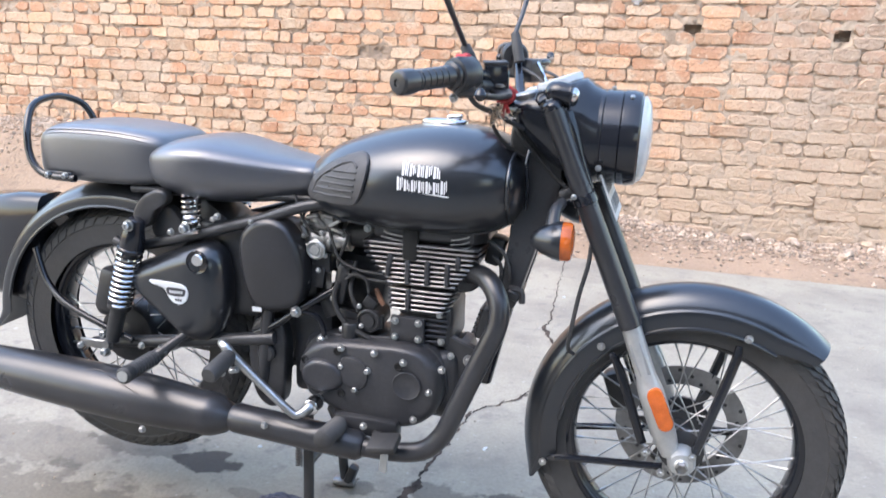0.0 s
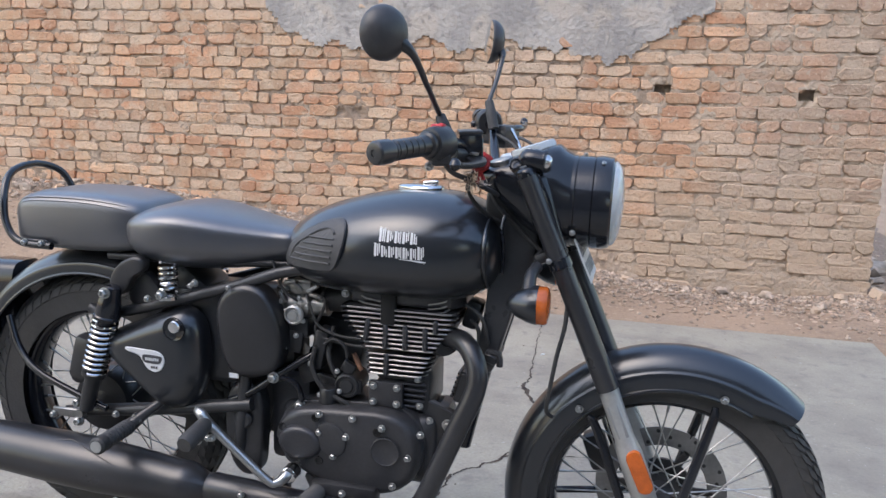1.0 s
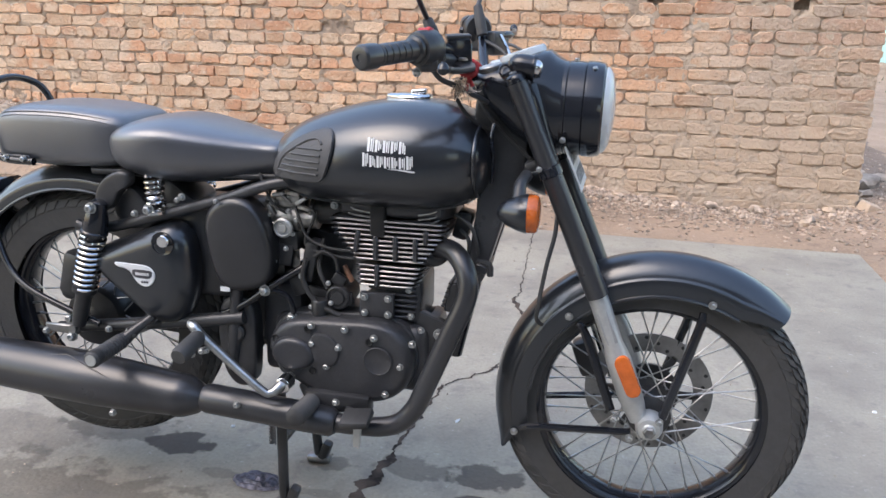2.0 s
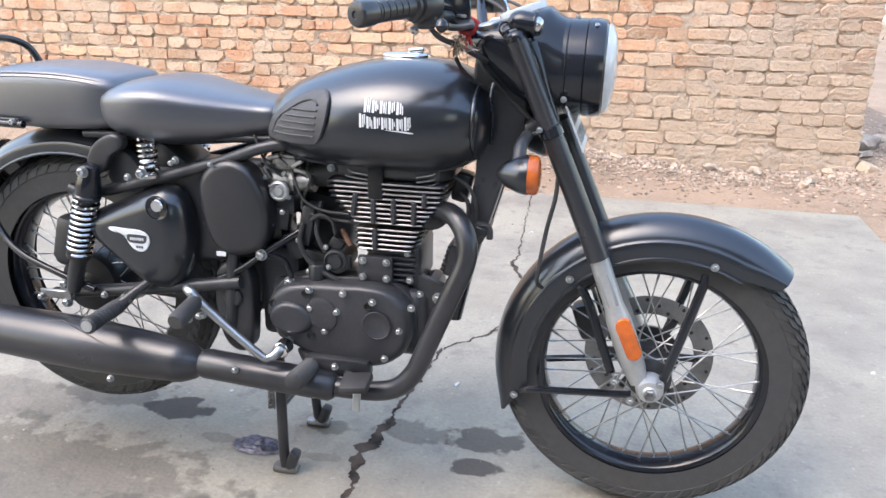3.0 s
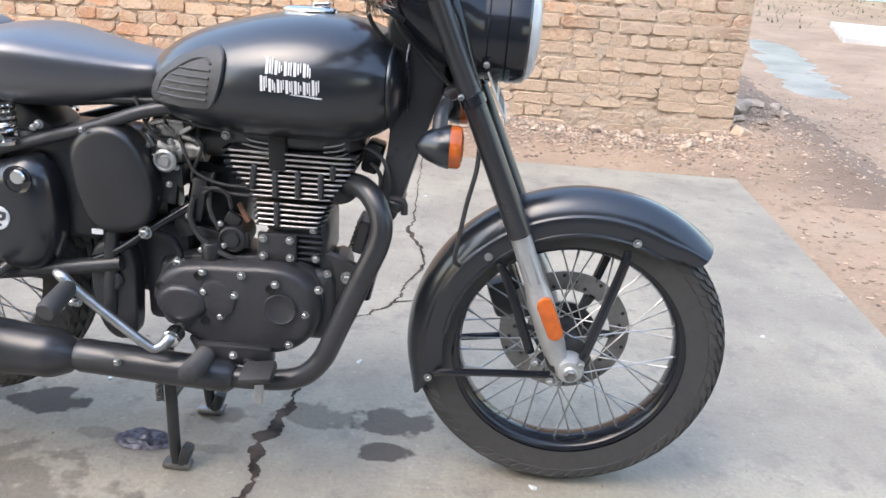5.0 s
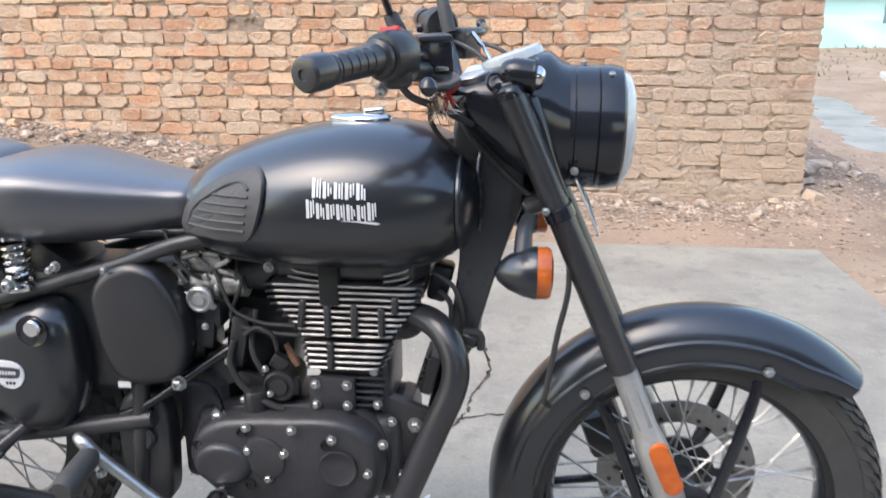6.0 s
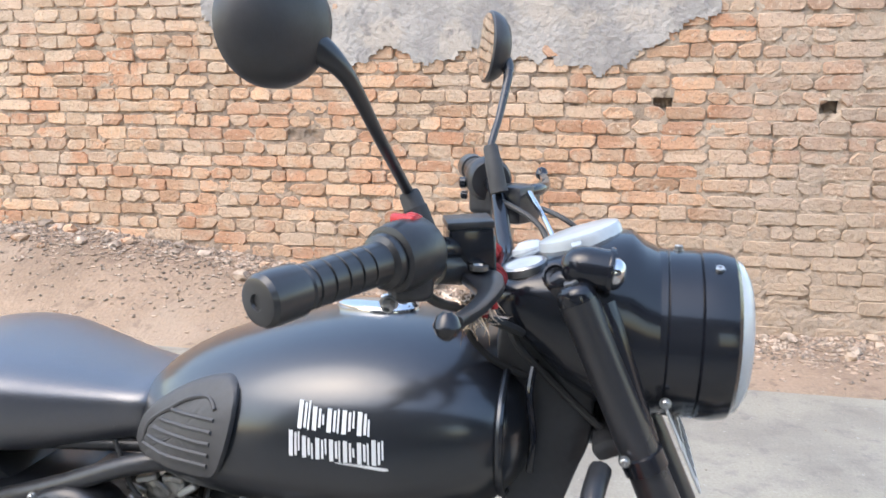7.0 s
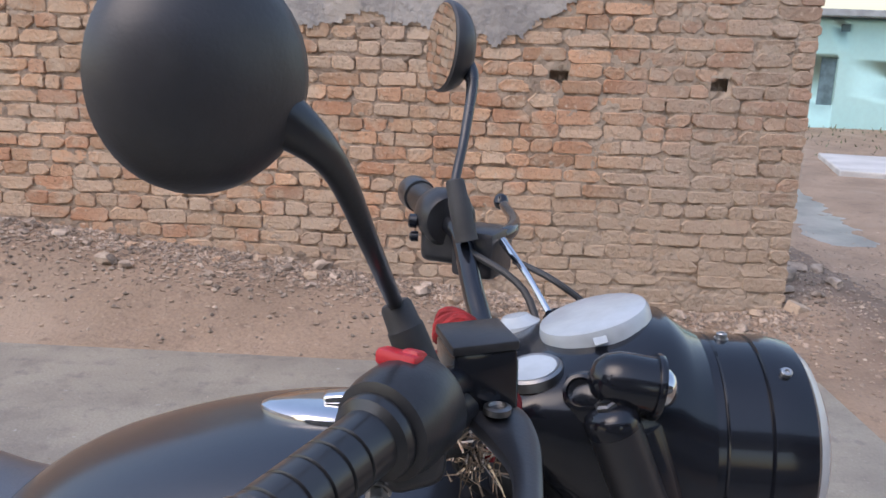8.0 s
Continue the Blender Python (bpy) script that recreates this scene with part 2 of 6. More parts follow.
# oil stains, after four broad darker patches of the near slab: (x, y, radius x, radius y, strength)
DARK_PATCHES = [(-1.0, 1.50, 0.60, 0.24, 0.45), (-0.25, 1.42, 0.50, 0.14, 0.42), (-1.25, 1.85, 0.3, 0.1, 0.3), (0.35, 1.35, 0.4, 0.10, 0.22), (-0.713, 1.904, 0.085, 0.05, 0.88), (-0.079, 1.95, 0.10, 0.05, 0.5), (0.13, 1.95, 0.10, 0.055, 0.75), (0.113, 1.826, 0.06, 0.035, 0.85),
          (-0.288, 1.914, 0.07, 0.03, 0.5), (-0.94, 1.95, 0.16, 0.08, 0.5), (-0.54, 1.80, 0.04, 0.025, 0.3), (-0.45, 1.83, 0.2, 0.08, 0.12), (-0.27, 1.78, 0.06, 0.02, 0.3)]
n_, l_, b_ = nodes_of(CONCRETE)
pos_ = n_.new("ShaderNodeNewGeometry")
wob = n_.new("ShaderNodeTexNoise")
wob.inputs["Scale"].default_value, wob.inputs["Detail"].default_value = 16, 4
l_.new(pos_.outputs["Position"], wob.inputs["Vector"])
keep = None
for sx, sy, rx, ry, k in DARK_PATCHES:
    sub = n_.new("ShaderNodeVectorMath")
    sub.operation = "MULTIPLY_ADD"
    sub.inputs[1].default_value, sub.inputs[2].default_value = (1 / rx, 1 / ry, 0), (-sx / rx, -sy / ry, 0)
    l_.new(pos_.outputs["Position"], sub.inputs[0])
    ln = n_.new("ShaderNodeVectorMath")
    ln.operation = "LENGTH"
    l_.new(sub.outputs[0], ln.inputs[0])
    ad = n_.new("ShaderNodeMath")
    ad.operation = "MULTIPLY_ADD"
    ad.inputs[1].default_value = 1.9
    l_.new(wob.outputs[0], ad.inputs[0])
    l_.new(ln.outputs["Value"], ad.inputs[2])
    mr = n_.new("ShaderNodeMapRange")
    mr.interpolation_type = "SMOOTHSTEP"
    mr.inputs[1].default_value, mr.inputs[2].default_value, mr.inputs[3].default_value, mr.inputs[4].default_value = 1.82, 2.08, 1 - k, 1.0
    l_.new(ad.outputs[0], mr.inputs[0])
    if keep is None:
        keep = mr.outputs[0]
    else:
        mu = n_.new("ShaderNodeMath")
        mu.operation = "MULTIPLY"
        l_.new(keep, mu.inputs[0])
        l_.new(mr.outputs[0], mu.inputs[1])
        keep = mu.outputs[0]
# broad damp blotches and pale scuffs
for scale, lo, hi, colour, k in ((1.1, 0.45, 0.62, (0.26, 0.238, 0.21, 1), 0.5), (5.0, 0.52, 0.68, (0.22, 0.20, 0.178, 1), 0.55), (13.0, 0.55, 0.68, (0.22, 0.20, 0.185, 1), 0.6), (23.0, 0.64, 0.72, (0.58, 0.55, 0.51, 1), 0.55), (75.0, 0.60, 0.72, (0.17, 0.155, 0.14, 1), 0.6), (48.0, 0.63, 0.72, (0.60, 0.57, 0.53, 1), 0.5)):
    nz = n_.new("ShaderNodeTexNoise")
    nz.inputs["Scale"].default_value, nz.inputs["Detail"].default_value, nz.inputs["Roughness"].default_value = scale, 7, 0.65
    l_.new(pos_.outputs["Position"], nz.inputs["Vector"])
    mr = n_.new("ShaderNodeMapRange")
    mr.inputs[1].default_value, mr.inputs[2].default_value, mr.inputs[4].default_value = lo, hi, k
    l_.new(nz.outputs[0], mr.inputs[0])
    bx = n_.new("ShaderNodeMix")
    bx.data_type = "RGBA"
    bx.inputs[7].default_value = colour
    l_.new(mr.outputs[0], bx.inputs[0])
    l_.new(b_.inputs["Base Color"].links[0].from_socket, bx.inputs[6])
    l_.new(bx.outputs[2], b_.inputs["Base Color"])
dark_mix = n_.new("ShaderNodeMix")
dark_mix.data_type = "RGBA"
dark_mix.inputs[6].default_value = (0.075, 0.066, 0.06, 1)
l_.new(keep, dark_mix.inputs[0])
l_.new(b_.inputs["Base Color"].links[0].from_socket, dark_mix.inputs[7])
l_.new(dark_mix.outputs[2], b_.inputs["Base Color"])


# ---- mesh tools ----
def finish(bm, sharp=38):
    bmesh.ops.recalc_face_normals(bm, faces=bm.faces)
    for f in bm.faces:
        f.smooth = True
    lim = radians(sharp)
    for e in bm.edges:
        if len(e.link_faces) == 2 and e.calc_face_angle(0) > lim:
            e.smooth = False
    return bm


def mesh_of(name, bm, mat, sharp=38):
    finish(bm, sharp)
    me = bpy.data.meshes.new(name)
    bm.to_mesh(me)
    bm.free()
    me.materials.append(mat)
    return me


def part(name, bm, mat, parent, label="", sharp=38):
    ob = new(name, mesh_of(name, bm, mat, sharp) if isinstance(bm, bmesh.types.BMesh) else bm)
    ob.parent = parent
    return tagged(ob, label)


def placed(name, me, parent, m, label=""):
    ob = new(name, me)
    ob.parent = parent
    ob.matrix_basis = m
    return tagged(ob, label)


def loft(rings, bm=None, caps=(True, True), closed=True):
    bm = bm or bmesh.new()
    rows = [[bm.verts.new(p) for p in r] for r in rings]
    k = len(rows[0])
    for a, b in zip(rows, rows[1:]):
        for i in range(k if closed else k - 1):
            j = (i + 1) % k
            bm.faces.new((a[i], a[j], b[j], b[i]))
    if caps[0] and closed:
        bm.faces.new(rows[0])
    if caps[1] and closed:
        bm.faces.new(rows[-1])
    return bm


def spline(pts, steps=6, closed=False):
    """Catmull-Rom through the points (tuples of any length)."""
    p = [np.array(q, float) for q in pts]
    n = len(p)
    out = []
    for i in range(n if closed else n - 1):
        g = (lambda j: p[j % n]) if closed else (lambda j: p[min(max(j, 0), n - 1)])
        a, b, c, d = g(i - 1), g(i), g(i + 1), g(i + 2)
        for s in range(steps):
            u = s / steps
            out.append(0.5 * (2 * b + (c - a) * u + (2 * a - 5 * b + 4 * c - d) * u * u + (3 * b - a - 3 * c + d) * u ** 3))
    if not closed:
        out.append(p[-1])
    return out


def tube(pts, r, n=12, steps=6, bm=None, smooth=True):
    """A round bar along points; r one radius or one for each point."""
    rs = r if isinstance(r, (list, tuple)) else [r] * len(pts)
    q = [(*p, s) for p, s in zip(pts, rs)]
    q = spline(q, steps) if smooth and len(pts) > 2 else [np.array(x, float) for x in q]
    c = [Vector(x[:3]) for x in q]
    rings, up = [], None
    for i, p in enumerate(c):
        d = (c[min(i + 1, len(c) - 1)] - c[max(i - 1, 0)]).normalized()
        if up is None:
            up = d.orthogonal().normalized()
        up = (up - d * up.dot(d)).normalized()
        side = d.cross(up)
        rr = float(q[i][3])
        rings.append([p + rr * (math.cos(a) * up + math.sin(a) * side) for a in (2 * math.pi * k / n for k in range(n))])
    return loft(rings, bm)


def lathe(profile, m=Matrix(), n=24, bm=None, caps=(True, True)):
    """Turned about z: profile of (radius, height), then placed by m."""
    rings = [[m @ Vector((r * math.cos(a), r * math.sin(a), h)) for a in (2 * math.pi * k / n for k in range(n))] for r, h in profile]
    return loft(rings, bm, caps)


def along(a, b, up=None):
    """A pose at a whose z points to b."""
    d = (Vector(b) - Vector(a)).normalized()
    return Matrix.Translation(a) @ d.to_track_quat("Z", "Y").to_matrix().to_4x4()


def rbox(sx, sy, sz, m=Matrix(), bevel=0.004, seg=2, bm=None):
    b = bmesh.new()
    bmesh.ops.create_cube(b, size=1)
    bmesh.ops.scale(b, vec=(sx, sy, sz), verts=b.verts)
    if bevel:
        bmesh.ops.bevel(b, geom=b.edges[:] , offset=bevel, segments=seg, profile=0.5, affect="EDGES")
    bmesh.ops.transform(b, matrix=m, verts=b.verts)
    if bm is None:
        return b
    me = bpy.data.meshes.new("tmp")
    b.to_mesh(me)
    b.free()
    bm.from_mesh(me)
    bpy.data.meshes.remove(me)
    return bm


def slab_of(outline, y0, y1, bevel=0.01, seg=3, smooth=0, dome=0.0):
    """A plate of the outline (x, z) from y0 to y1, its outer rim rounded towards y1, the face domed."""
    pts = [np.array(p, float) for p in outline]
    if smooth:
        pts = spline(pts, smooth, True)
    c = sum(pts) / len(pts)
    rings = [[Vector((p[0], y0, p[1])) for p in pts]]
    s = 1 if y1 > y0 else -1
    rad = np.mean([np.linalg.norm(p - c) for p in pts])
    for k in range(seg + 1):
        a = k / seg * math.pi / 2
        inset, y = bevel * (1 - math.cos(a)), y1 - s * bevel * (1 - math.sin(a))
        rings.append([Vector((*(lambda q: (q[0], y, q[1]))(p + (c - p) * inset / rad),)) for p in pts])
    f = 1 - bevel / rad
    for k in (0.66, 0.33):
        rings.append([Vector(((c + (p - c) * f * k)[0], y1 + s * dome * (1 - k * k), (c + (p - c) * f * k)[1])) for p in pts])
    return loft(rings)


def superring(x, w, z0, z1, e=2.4, n=28, low=None, yc=0.0):
    """A cross-section in the plane x: half width w, from z0 to z1."""
    zc, h = (z0 + z1) / 2 if low is None else low, 0
    out = []
    for k in range(n):
        a = 2 * math.pi * k / n
        cy, cz = math.cos(a), math.sin(a)
        h = (z1 - zc) if cz > 0 else (zc - z0)
        out.append(Vector((x, yc + w * math.copysign(abs(cy) ** (2 / e), cy), zc + h * math.copysign(abs(cz) ** (2 / e), cz))))
    return out


def bolt_mesh(name, r, h, mat, hexa=True):
    bm = bmesh.new()
    lathe([(r * 1.35, 0), (r * 1.35, h * 0.22), (r * 1.02, h * 0.22)], n=16, bm=bm, caps=(True, False))
    lathe([(r, h * 0.2), (r, h * 0.85), (r * 0.8, h), (r * 0.45, h * 1.0), (r * 0.4, h * 0.75)], n=6 if hexa else 14, bm=bm)
    return mesh_of(name, bm, mat, 30)


RIGHT = pose(0, 0, 0, 90, 0, 0)      # z turned to -y: towards the bike's right side


# ---- the setting: ground, slab, wall ----
WALL_Y, WALL_END = 5.53, 1.86
SLAB_X, SLAB_Y = 1.62, 4.46


def ground_height(x, y):
    near = 1 / (1 + math.exp(-(max(y, 2.0) - 4.75) * 7)) if y < 6.2 else 1.0
    left = min(max((0.9 - x) / 3.6, 0), 1.15)
    bank = 0.40 * left * near * math.exp(-max(y - 5.5, 0) * 0.35)
    h = -0.035 + bank
    # a low bank of spoil past the wall's end, falling to the track
    h += 0.10 * math.exp(-((x - 2.2) / 0.5) ** 2 - ((y - 5.9) / 0.9) ** 2)
    if y > SLAB_Y or x > SLAB_X:
        v = Vector((x, y, 0))
        h += 0.02 * (noise.noise(v * 1.7)) + 0.012 * noise.noise(v * 6.0)
    # the track lies lower than the bank, with a broken edge, and rises towards the house
    edge = x - 2.60 - 0.035 * (y - 5.0) - 0.10 * noise.noise(Vector((x * 0.6, y * 1.3, 9.0)))
    if y > 2.0:
        h -= 0.085 / (1 + math.exp(-16 * min(max(edge, -2.0), 2.0))) * min(1.0, (y - 2.0) / 2.0)
    along_ = ((x - 3.95) * 0.19 + (y - 10.8) * 0.98) / 3.1
    over_ = ((x - 3.95) * 0.98 - (y - 10.8) * 0.19) / 0.42
    h -= 0.045 * math.exp(-along_ ** 4 - over_ ** 2)
    h += 0.30 * min(max((y - 17.0) / 4.5, 0), 1) * min(max((x - 5.0) / 2.0, 0), 1)
    inside = min(SLAB_X - x, SLAB_Y - y)
    if inside > 0.03:
        h = -0.07
    return h


def grid_axis(lo, hi, step, far, grow=1.35):
    a = list(np.arange(lo, hi + step / 2, step))
    d = step
    while a[-1] < far:
        d *= grow
        a.append(a[-1] + d)
    d = step
    while a[0] > -far:
        d *= grow
        a.insert(0, a[0] - d)
    return a


gx, gy = grid_axis(-5.2, 4.6, 0.06, 900), grid_axis(2.0, 11.0, 0.06, 900)
gv = [(x, y, ground_height(x, y)) for y in gy for x in gx]
gf = [(j * len(gx) + i, j * len(gx) + i + 1, (j + 1) * len(gx) + i + 1, (j + 1) * len(gx) + i) for j in range(len(gy) - 1) for i in range(len(gx) - 1)]
me = bpy.data.meshes.new("ground")
me.from_pydata(gv, [], gf)
me.materials.append(DIRT)
for p in me.polygons:
    p.use_smooth = True
ground = tagged(new("ground", me), "dry brown earth ground strewn with grit", "ground", kind="structure")

bm = rbox(12.0 + SLAB_X, 10.0 + SLAB_Y, 0.16, Matrix.Translation(((SLAB_X - 12.0) / 2, (SLAB_Y - 10.0) / 2, -0.08)), 0.012, 2)
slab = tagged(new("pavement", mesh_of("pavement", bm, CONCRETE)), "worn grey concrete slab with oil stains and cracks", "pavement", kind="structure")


def crack(points, widths, seed):
    """A jagged dark earthy strip laid on the slab in place of a crack's groove."""
    rnd = random.Random(seed)
    pts = spline([(x, y, w) for (x, y), w in zip(points, widths)], 26)
    bm = bmesh.new()
    last = None
    for i, p in enumerate(pts):
        a = pts[min(i + 1, len(pts) - 1)] - pts[max(i - 1, 0)]
        nrm = Vector((-a[1], a[0], 0)).normalized()
        jit = nrm * 0.014 * noise.noise(Vector((p[0] * 22, p[1] * 22, seed))) + nrm * 0.006 * noise.noise(Vector((p[0] * 70, p[1] * 70, seed))) + nrm * rnd.uniform(-0.002, 0.002)
        c = Vector((p[0], p[1], 0.0015)) + jit
        w = max(0.0010, 0.85 * p[2] * (0.9 + 1.1 * noise.noise(Vector((p[0] * 30, p[1] * 30, seed + 5)))) * rnd.uniform(0.75, 1.2))
        row = (bm.verts.new(c + nrm * w), bm.verts.new(c - nrm * w))
        if last:
            bm.faces.new((last[0], last[1], row[1], row[0]))
        last = row
    return bm


part("crack", crack([(-0.19, 1.45), (-0.188, 1.558), (-0.145, 1.672), (-0.172, 1.804), (-0.147, 1.93), (-0.141, 2.055), (-0.12, 2.3), (-0.104, 2.435)], [0.010, 0.013, 0.009, 0.024, 0.019, 0.007, 0.010, 0.005], 3), CRACK, slab, "dark earthy strip standing in for an open crack")
part("crack", crack([(-0.104, 2.435), (-0.028, 2.518), (0.03, 2.609), (0.053, 2.717), (0.096, 2.987), (0.006, 3.27), (0.01, 3.4), (-0.02, 3.93), (-0.05, 4.45)], [0.004, 0.005, 0.005, 0.006, 0.007, 0.010, 0.004, 0.0025, 0.003], 4), CRACK, slab, "thin crack")
part("crack", crack([(0.03, 2.609), (0.2, 2.66), (0.45, 2.7)], [0.004, 0.003, 0.002], 5), CRACK, slab, "thin crack")

def wall_with_openings(w, h, d, openings):
    """A wall in the plane y, its outer face at y = 0, cut by (x0, x1, z0, z1)."""
    bm = bmesh.new()
    xs = sorted({-w / 2, w / 2, *(o[0] for o in openings), *(o[1] for o in openings)})
    zs = sorted({0.0, h, *(o[2] for o in openings), *(o[3] for o in openings)})
    for xa, xb in zip(xs, xs[1:]):
        for za, zb in zip(zs, zs[1:]):
            cx, cz = (xa + xb) / 2, (za + zb) / 2
            if not any(o[0] < cx < o[1] and o[2] < cz < o[3] for o in openings):
                rbox(xb - xa, d, zb - za, Matrix.Translation((cx, d / 2, cz)), 0, 1, bm)
    bmesh.ops.remove_doubles(bm, verts=bm.verts, dist=0.0005)
    return bm


# brick wall: recessed mortar body, bricks proud of it
COURSE, BR_L, BR_H = 0.0815, 0.245, 0.0735
WALL_L, WALL_TOP, WALL_BASE = -7.0, 2.75, -0.22
HOLES = [(0.51, 1.245), (1.37, 1.235)]   # left where scaffold poles stood
WCX = (WALL_END - 0.012 + WALL_L) / 2
bm = wall_with_openings(WALL_END - 0.012 - WALL_L, WALL_TOP - WALL_BASE, 0.15, [(hx - WCX - 0.055, hx - WCX + 0.055, hz - WALL_BASE - 0.038, hz - WALL_BASE + 0.038) for hx, hz in HOLES])
bmesh.ops.translate(bm, vec=(WCX, WALL_Y + 0.030, WALL_BASE), verts=bm.verts)
rbox(WALL_END - 0.012 - WALL_L, 0.06, WALL_TOP - WALL_BASE, Matrix.Translation((WCX, WALL_Y + 0.030 + 0.085, (WALL_TOP + WALL_BASE) / 2)), 0, 1, bm)
wall = tagged(new("wall_north", mesh_of("wall_north", bm, MORTAR)), "old clay brick wall in sandy mortar, partly cement rendered", "brick wall", kind="structure")

RENDER_EDGE = [(-2.25, 1.75), (-2.05, 1.56), (-1.7, 1.49), (-1.2, 1.47), (-0.75, 1.50), (-0.3, 1.46), (0.05, 1.45), (0.28, 1.40), (0.42, 1.50), (0.55, 1.62), (0.8, 1.75)]


def rendered(x, z):
    if not -2.25 < x < 0.8:
        return False
    for (xa, za), (xb, zb) in zip(RENDER_EDGE, RENDER_EDGE[1:]):
        if xa <= x <= xb:
            return z > za + (zb - za) * (x - xa) / (xb - xa)
    return False


def brick_rows():
    """Bricks as (x0, x1, z): headers and stretchers by turns on the left, mixed lengths on the right."""
    rnd = random.Random(11)
    z, k = WALL_BASE, 0
    while z < WALL_TOP - 0.05:
        x = WALL_END + rnd.uniform(-0.006, 0.012)
        while x > WALL_L:
            if x > 0.45:
                ln = BR_L * rnd.choice((1.0, 1.0, 0.9, 0.62, 0.5) if k % 3 else (0.5, 0.55, 0.5, 1.0))
                if x > WALL_END - 0.05 and k % 2:
                    ln = BR_L * 0.5
            else:
                ln = BR_L * 0.9 if k % 2 else BR_L * 0.56
                if rnd.random() < 0.14:
                    ln = BR_L * rnd.choice((0.4, 0.5, 0.75, 0.95))
            ln *= rnd.uniform(0.95, 1.04)
            yield x - ln, x, z + rnd.uniform(-0.005, 0.005) + 0.009 * noise.noise(Vector((x * 1.1, k * 0.21, 3.0))), rnd
            x -= ln
        z, k = z + COURSE, k + 1


def brick_points(x0, x1, z, rnd):
    """Twenty-four corners of a worn brick: back, arris and front, its four corners broken off."""
    g = rnd.uniform(0.001, 0.007)
    a, b, lo, hi = x0 + g, x1 - g, z + 0.003 + rnd.uniform(-0.002, 0.004), z + BR_H + rnd.uniform(-0.007, 0.006)
    tilt, tip, proud = rnd.uniform(-0.006, 0.006), rnd.uniform(-0.003, 0.003), rnd.uniform(-0.005, 0.005)
    ch = rnd.uniform(0.002, 0.005)
    cut = [0.005 + 0.026 * rnd.random() ** 2.5 for _ in range(4)]
    out = []
    corner = ((a, lo, 1, 1), (b, lo, -1, 1), (b, hi, -1, -1), (a, hi, 1, -1))
    for i, (cx, cz, sx, sz) in enumerate(corner):
        e1, e2 = (sx * cut[i] * 1.3, 0), (0, sz * cut[i])
        for ex, ez in ((e2, e1) if sx * sz > 0 else (e1, e2)):
            out.append((cx + ex + rnd.uniform(-0.003, 0.003), cz + ez + rnd.uniform(-0.0035, 0.0035), sx, sz))
        nx = corner[(i + 1) % 4]
        u = rnd.uniform(0.3, 0.7)
        out.append((cx + (nx[0] - cx) * u + rnd.uniform(-0.004, 0.004), cz + (nx[1] - cz) * u + rnd.uniform(-0.004, 0.004), (sx + nx[2]) / 2, (sz + nx[3]) / 2))
    rows = []
    for inset, y in ((0.0, 0.045), (0.0, 0.004), (ch, -0.002)):
        for cx, cz, sx, sz in out:
            rows.append((cx + sx * inset * rnd.uniform(0.4, 1.6), WALL_Y + y + (0 if y > 0.03 else -proud + tilt * sx + tip * sz + rnd.uniform(-0.0015, 0.0015)), cz + sz * inset * rnd.uniform(0.4, 1.6)))
    return rows


BRICK_FACES = [(r + i, r + (i + 1) % 12, r + 12 + (i + 1) % 12, r + 12 + i) for r in (0, 12) for i in range(12)] + [tuple(range(24, 36))]

# uneven mortar bed: it stands flush in places, gapes in others, and buries the lowest courses in mud
step = 0.0115
xs_, zs_ = np.arange(-5.3, WALL_END - 0.004, step), np.arange(-0.2, 2.1, step)
bed, gaps = [], set()
for j, z in enumerate(zs_):
    for i, x in enumerate(xs_):
        v = Vector((x, z, 0))
        fine = noise.noise(v * 31.0)
        mud = min(max((0.62 + 0.10 * noise.noise(v * 3.0) - z) / 0.5, 0), 1) * min(max((x - 0.1) / 0.5, 0), 1)
        foot = 0.34 * min(max((0.9 - x) / 3.6, 0), 1.15) + 0.16 + 0.12 * noise.noise(v * 2.6)
        mud = max(mud, min(max((foot - z) / 0.12, 0), 1) * 2.6)
        full = min(max((x - 0.1) / 0.5, 0), 1)
        d = 0.0088 - 0.0040 * full - 0.006 * noise.noise(v * 2.3) - 0.005 * noise.noise(v * 9.0) - 0.007 * fine - 0.003 * mud
        if noise.noise(v * 13.0 + Vector((5, 0, 0))) > 0.22:
            d += 0.012
        if any(abs(x - hx) < 0.045 and abs(z - hz) < 0.030 for hx, hz in HOLES):
            gaps.add((i, j))
        bed.append((x, WALL_Y + min(max(d, -0.007), 0.028), z))
nx_ = len(xs_)
quads = [(j * nx_ + i, j * nx_ + i + 1, (j + 1) * nx_ + i + 1, (j + 1) * nx_ + i) for j in range(len(zs_) - 1) for i in range(nx_ - 1) if not {(i, j), (i + 1, j), (i, j + 1), (i + 1, j + 1)} & gaps]
me = bpy.data.meshes.new("mortar_bed")
me.from_pydata(bed, [], quads)
me.materials.append(MORTAR)
for p in me.polygons:
    p.use_smooth = True
part("mortar_bed", me, MORTAR, wall, "uneven sandy mortar")

# torn edge of the cement render: a rough sheet standing proud of the bricks
bm = bmesh.new()
step = 0.016
rj = random.Random(31)
cols, rows_ = int(3.1 / step), int((WALL_TOP - 1.36) / step)
gridv = {}
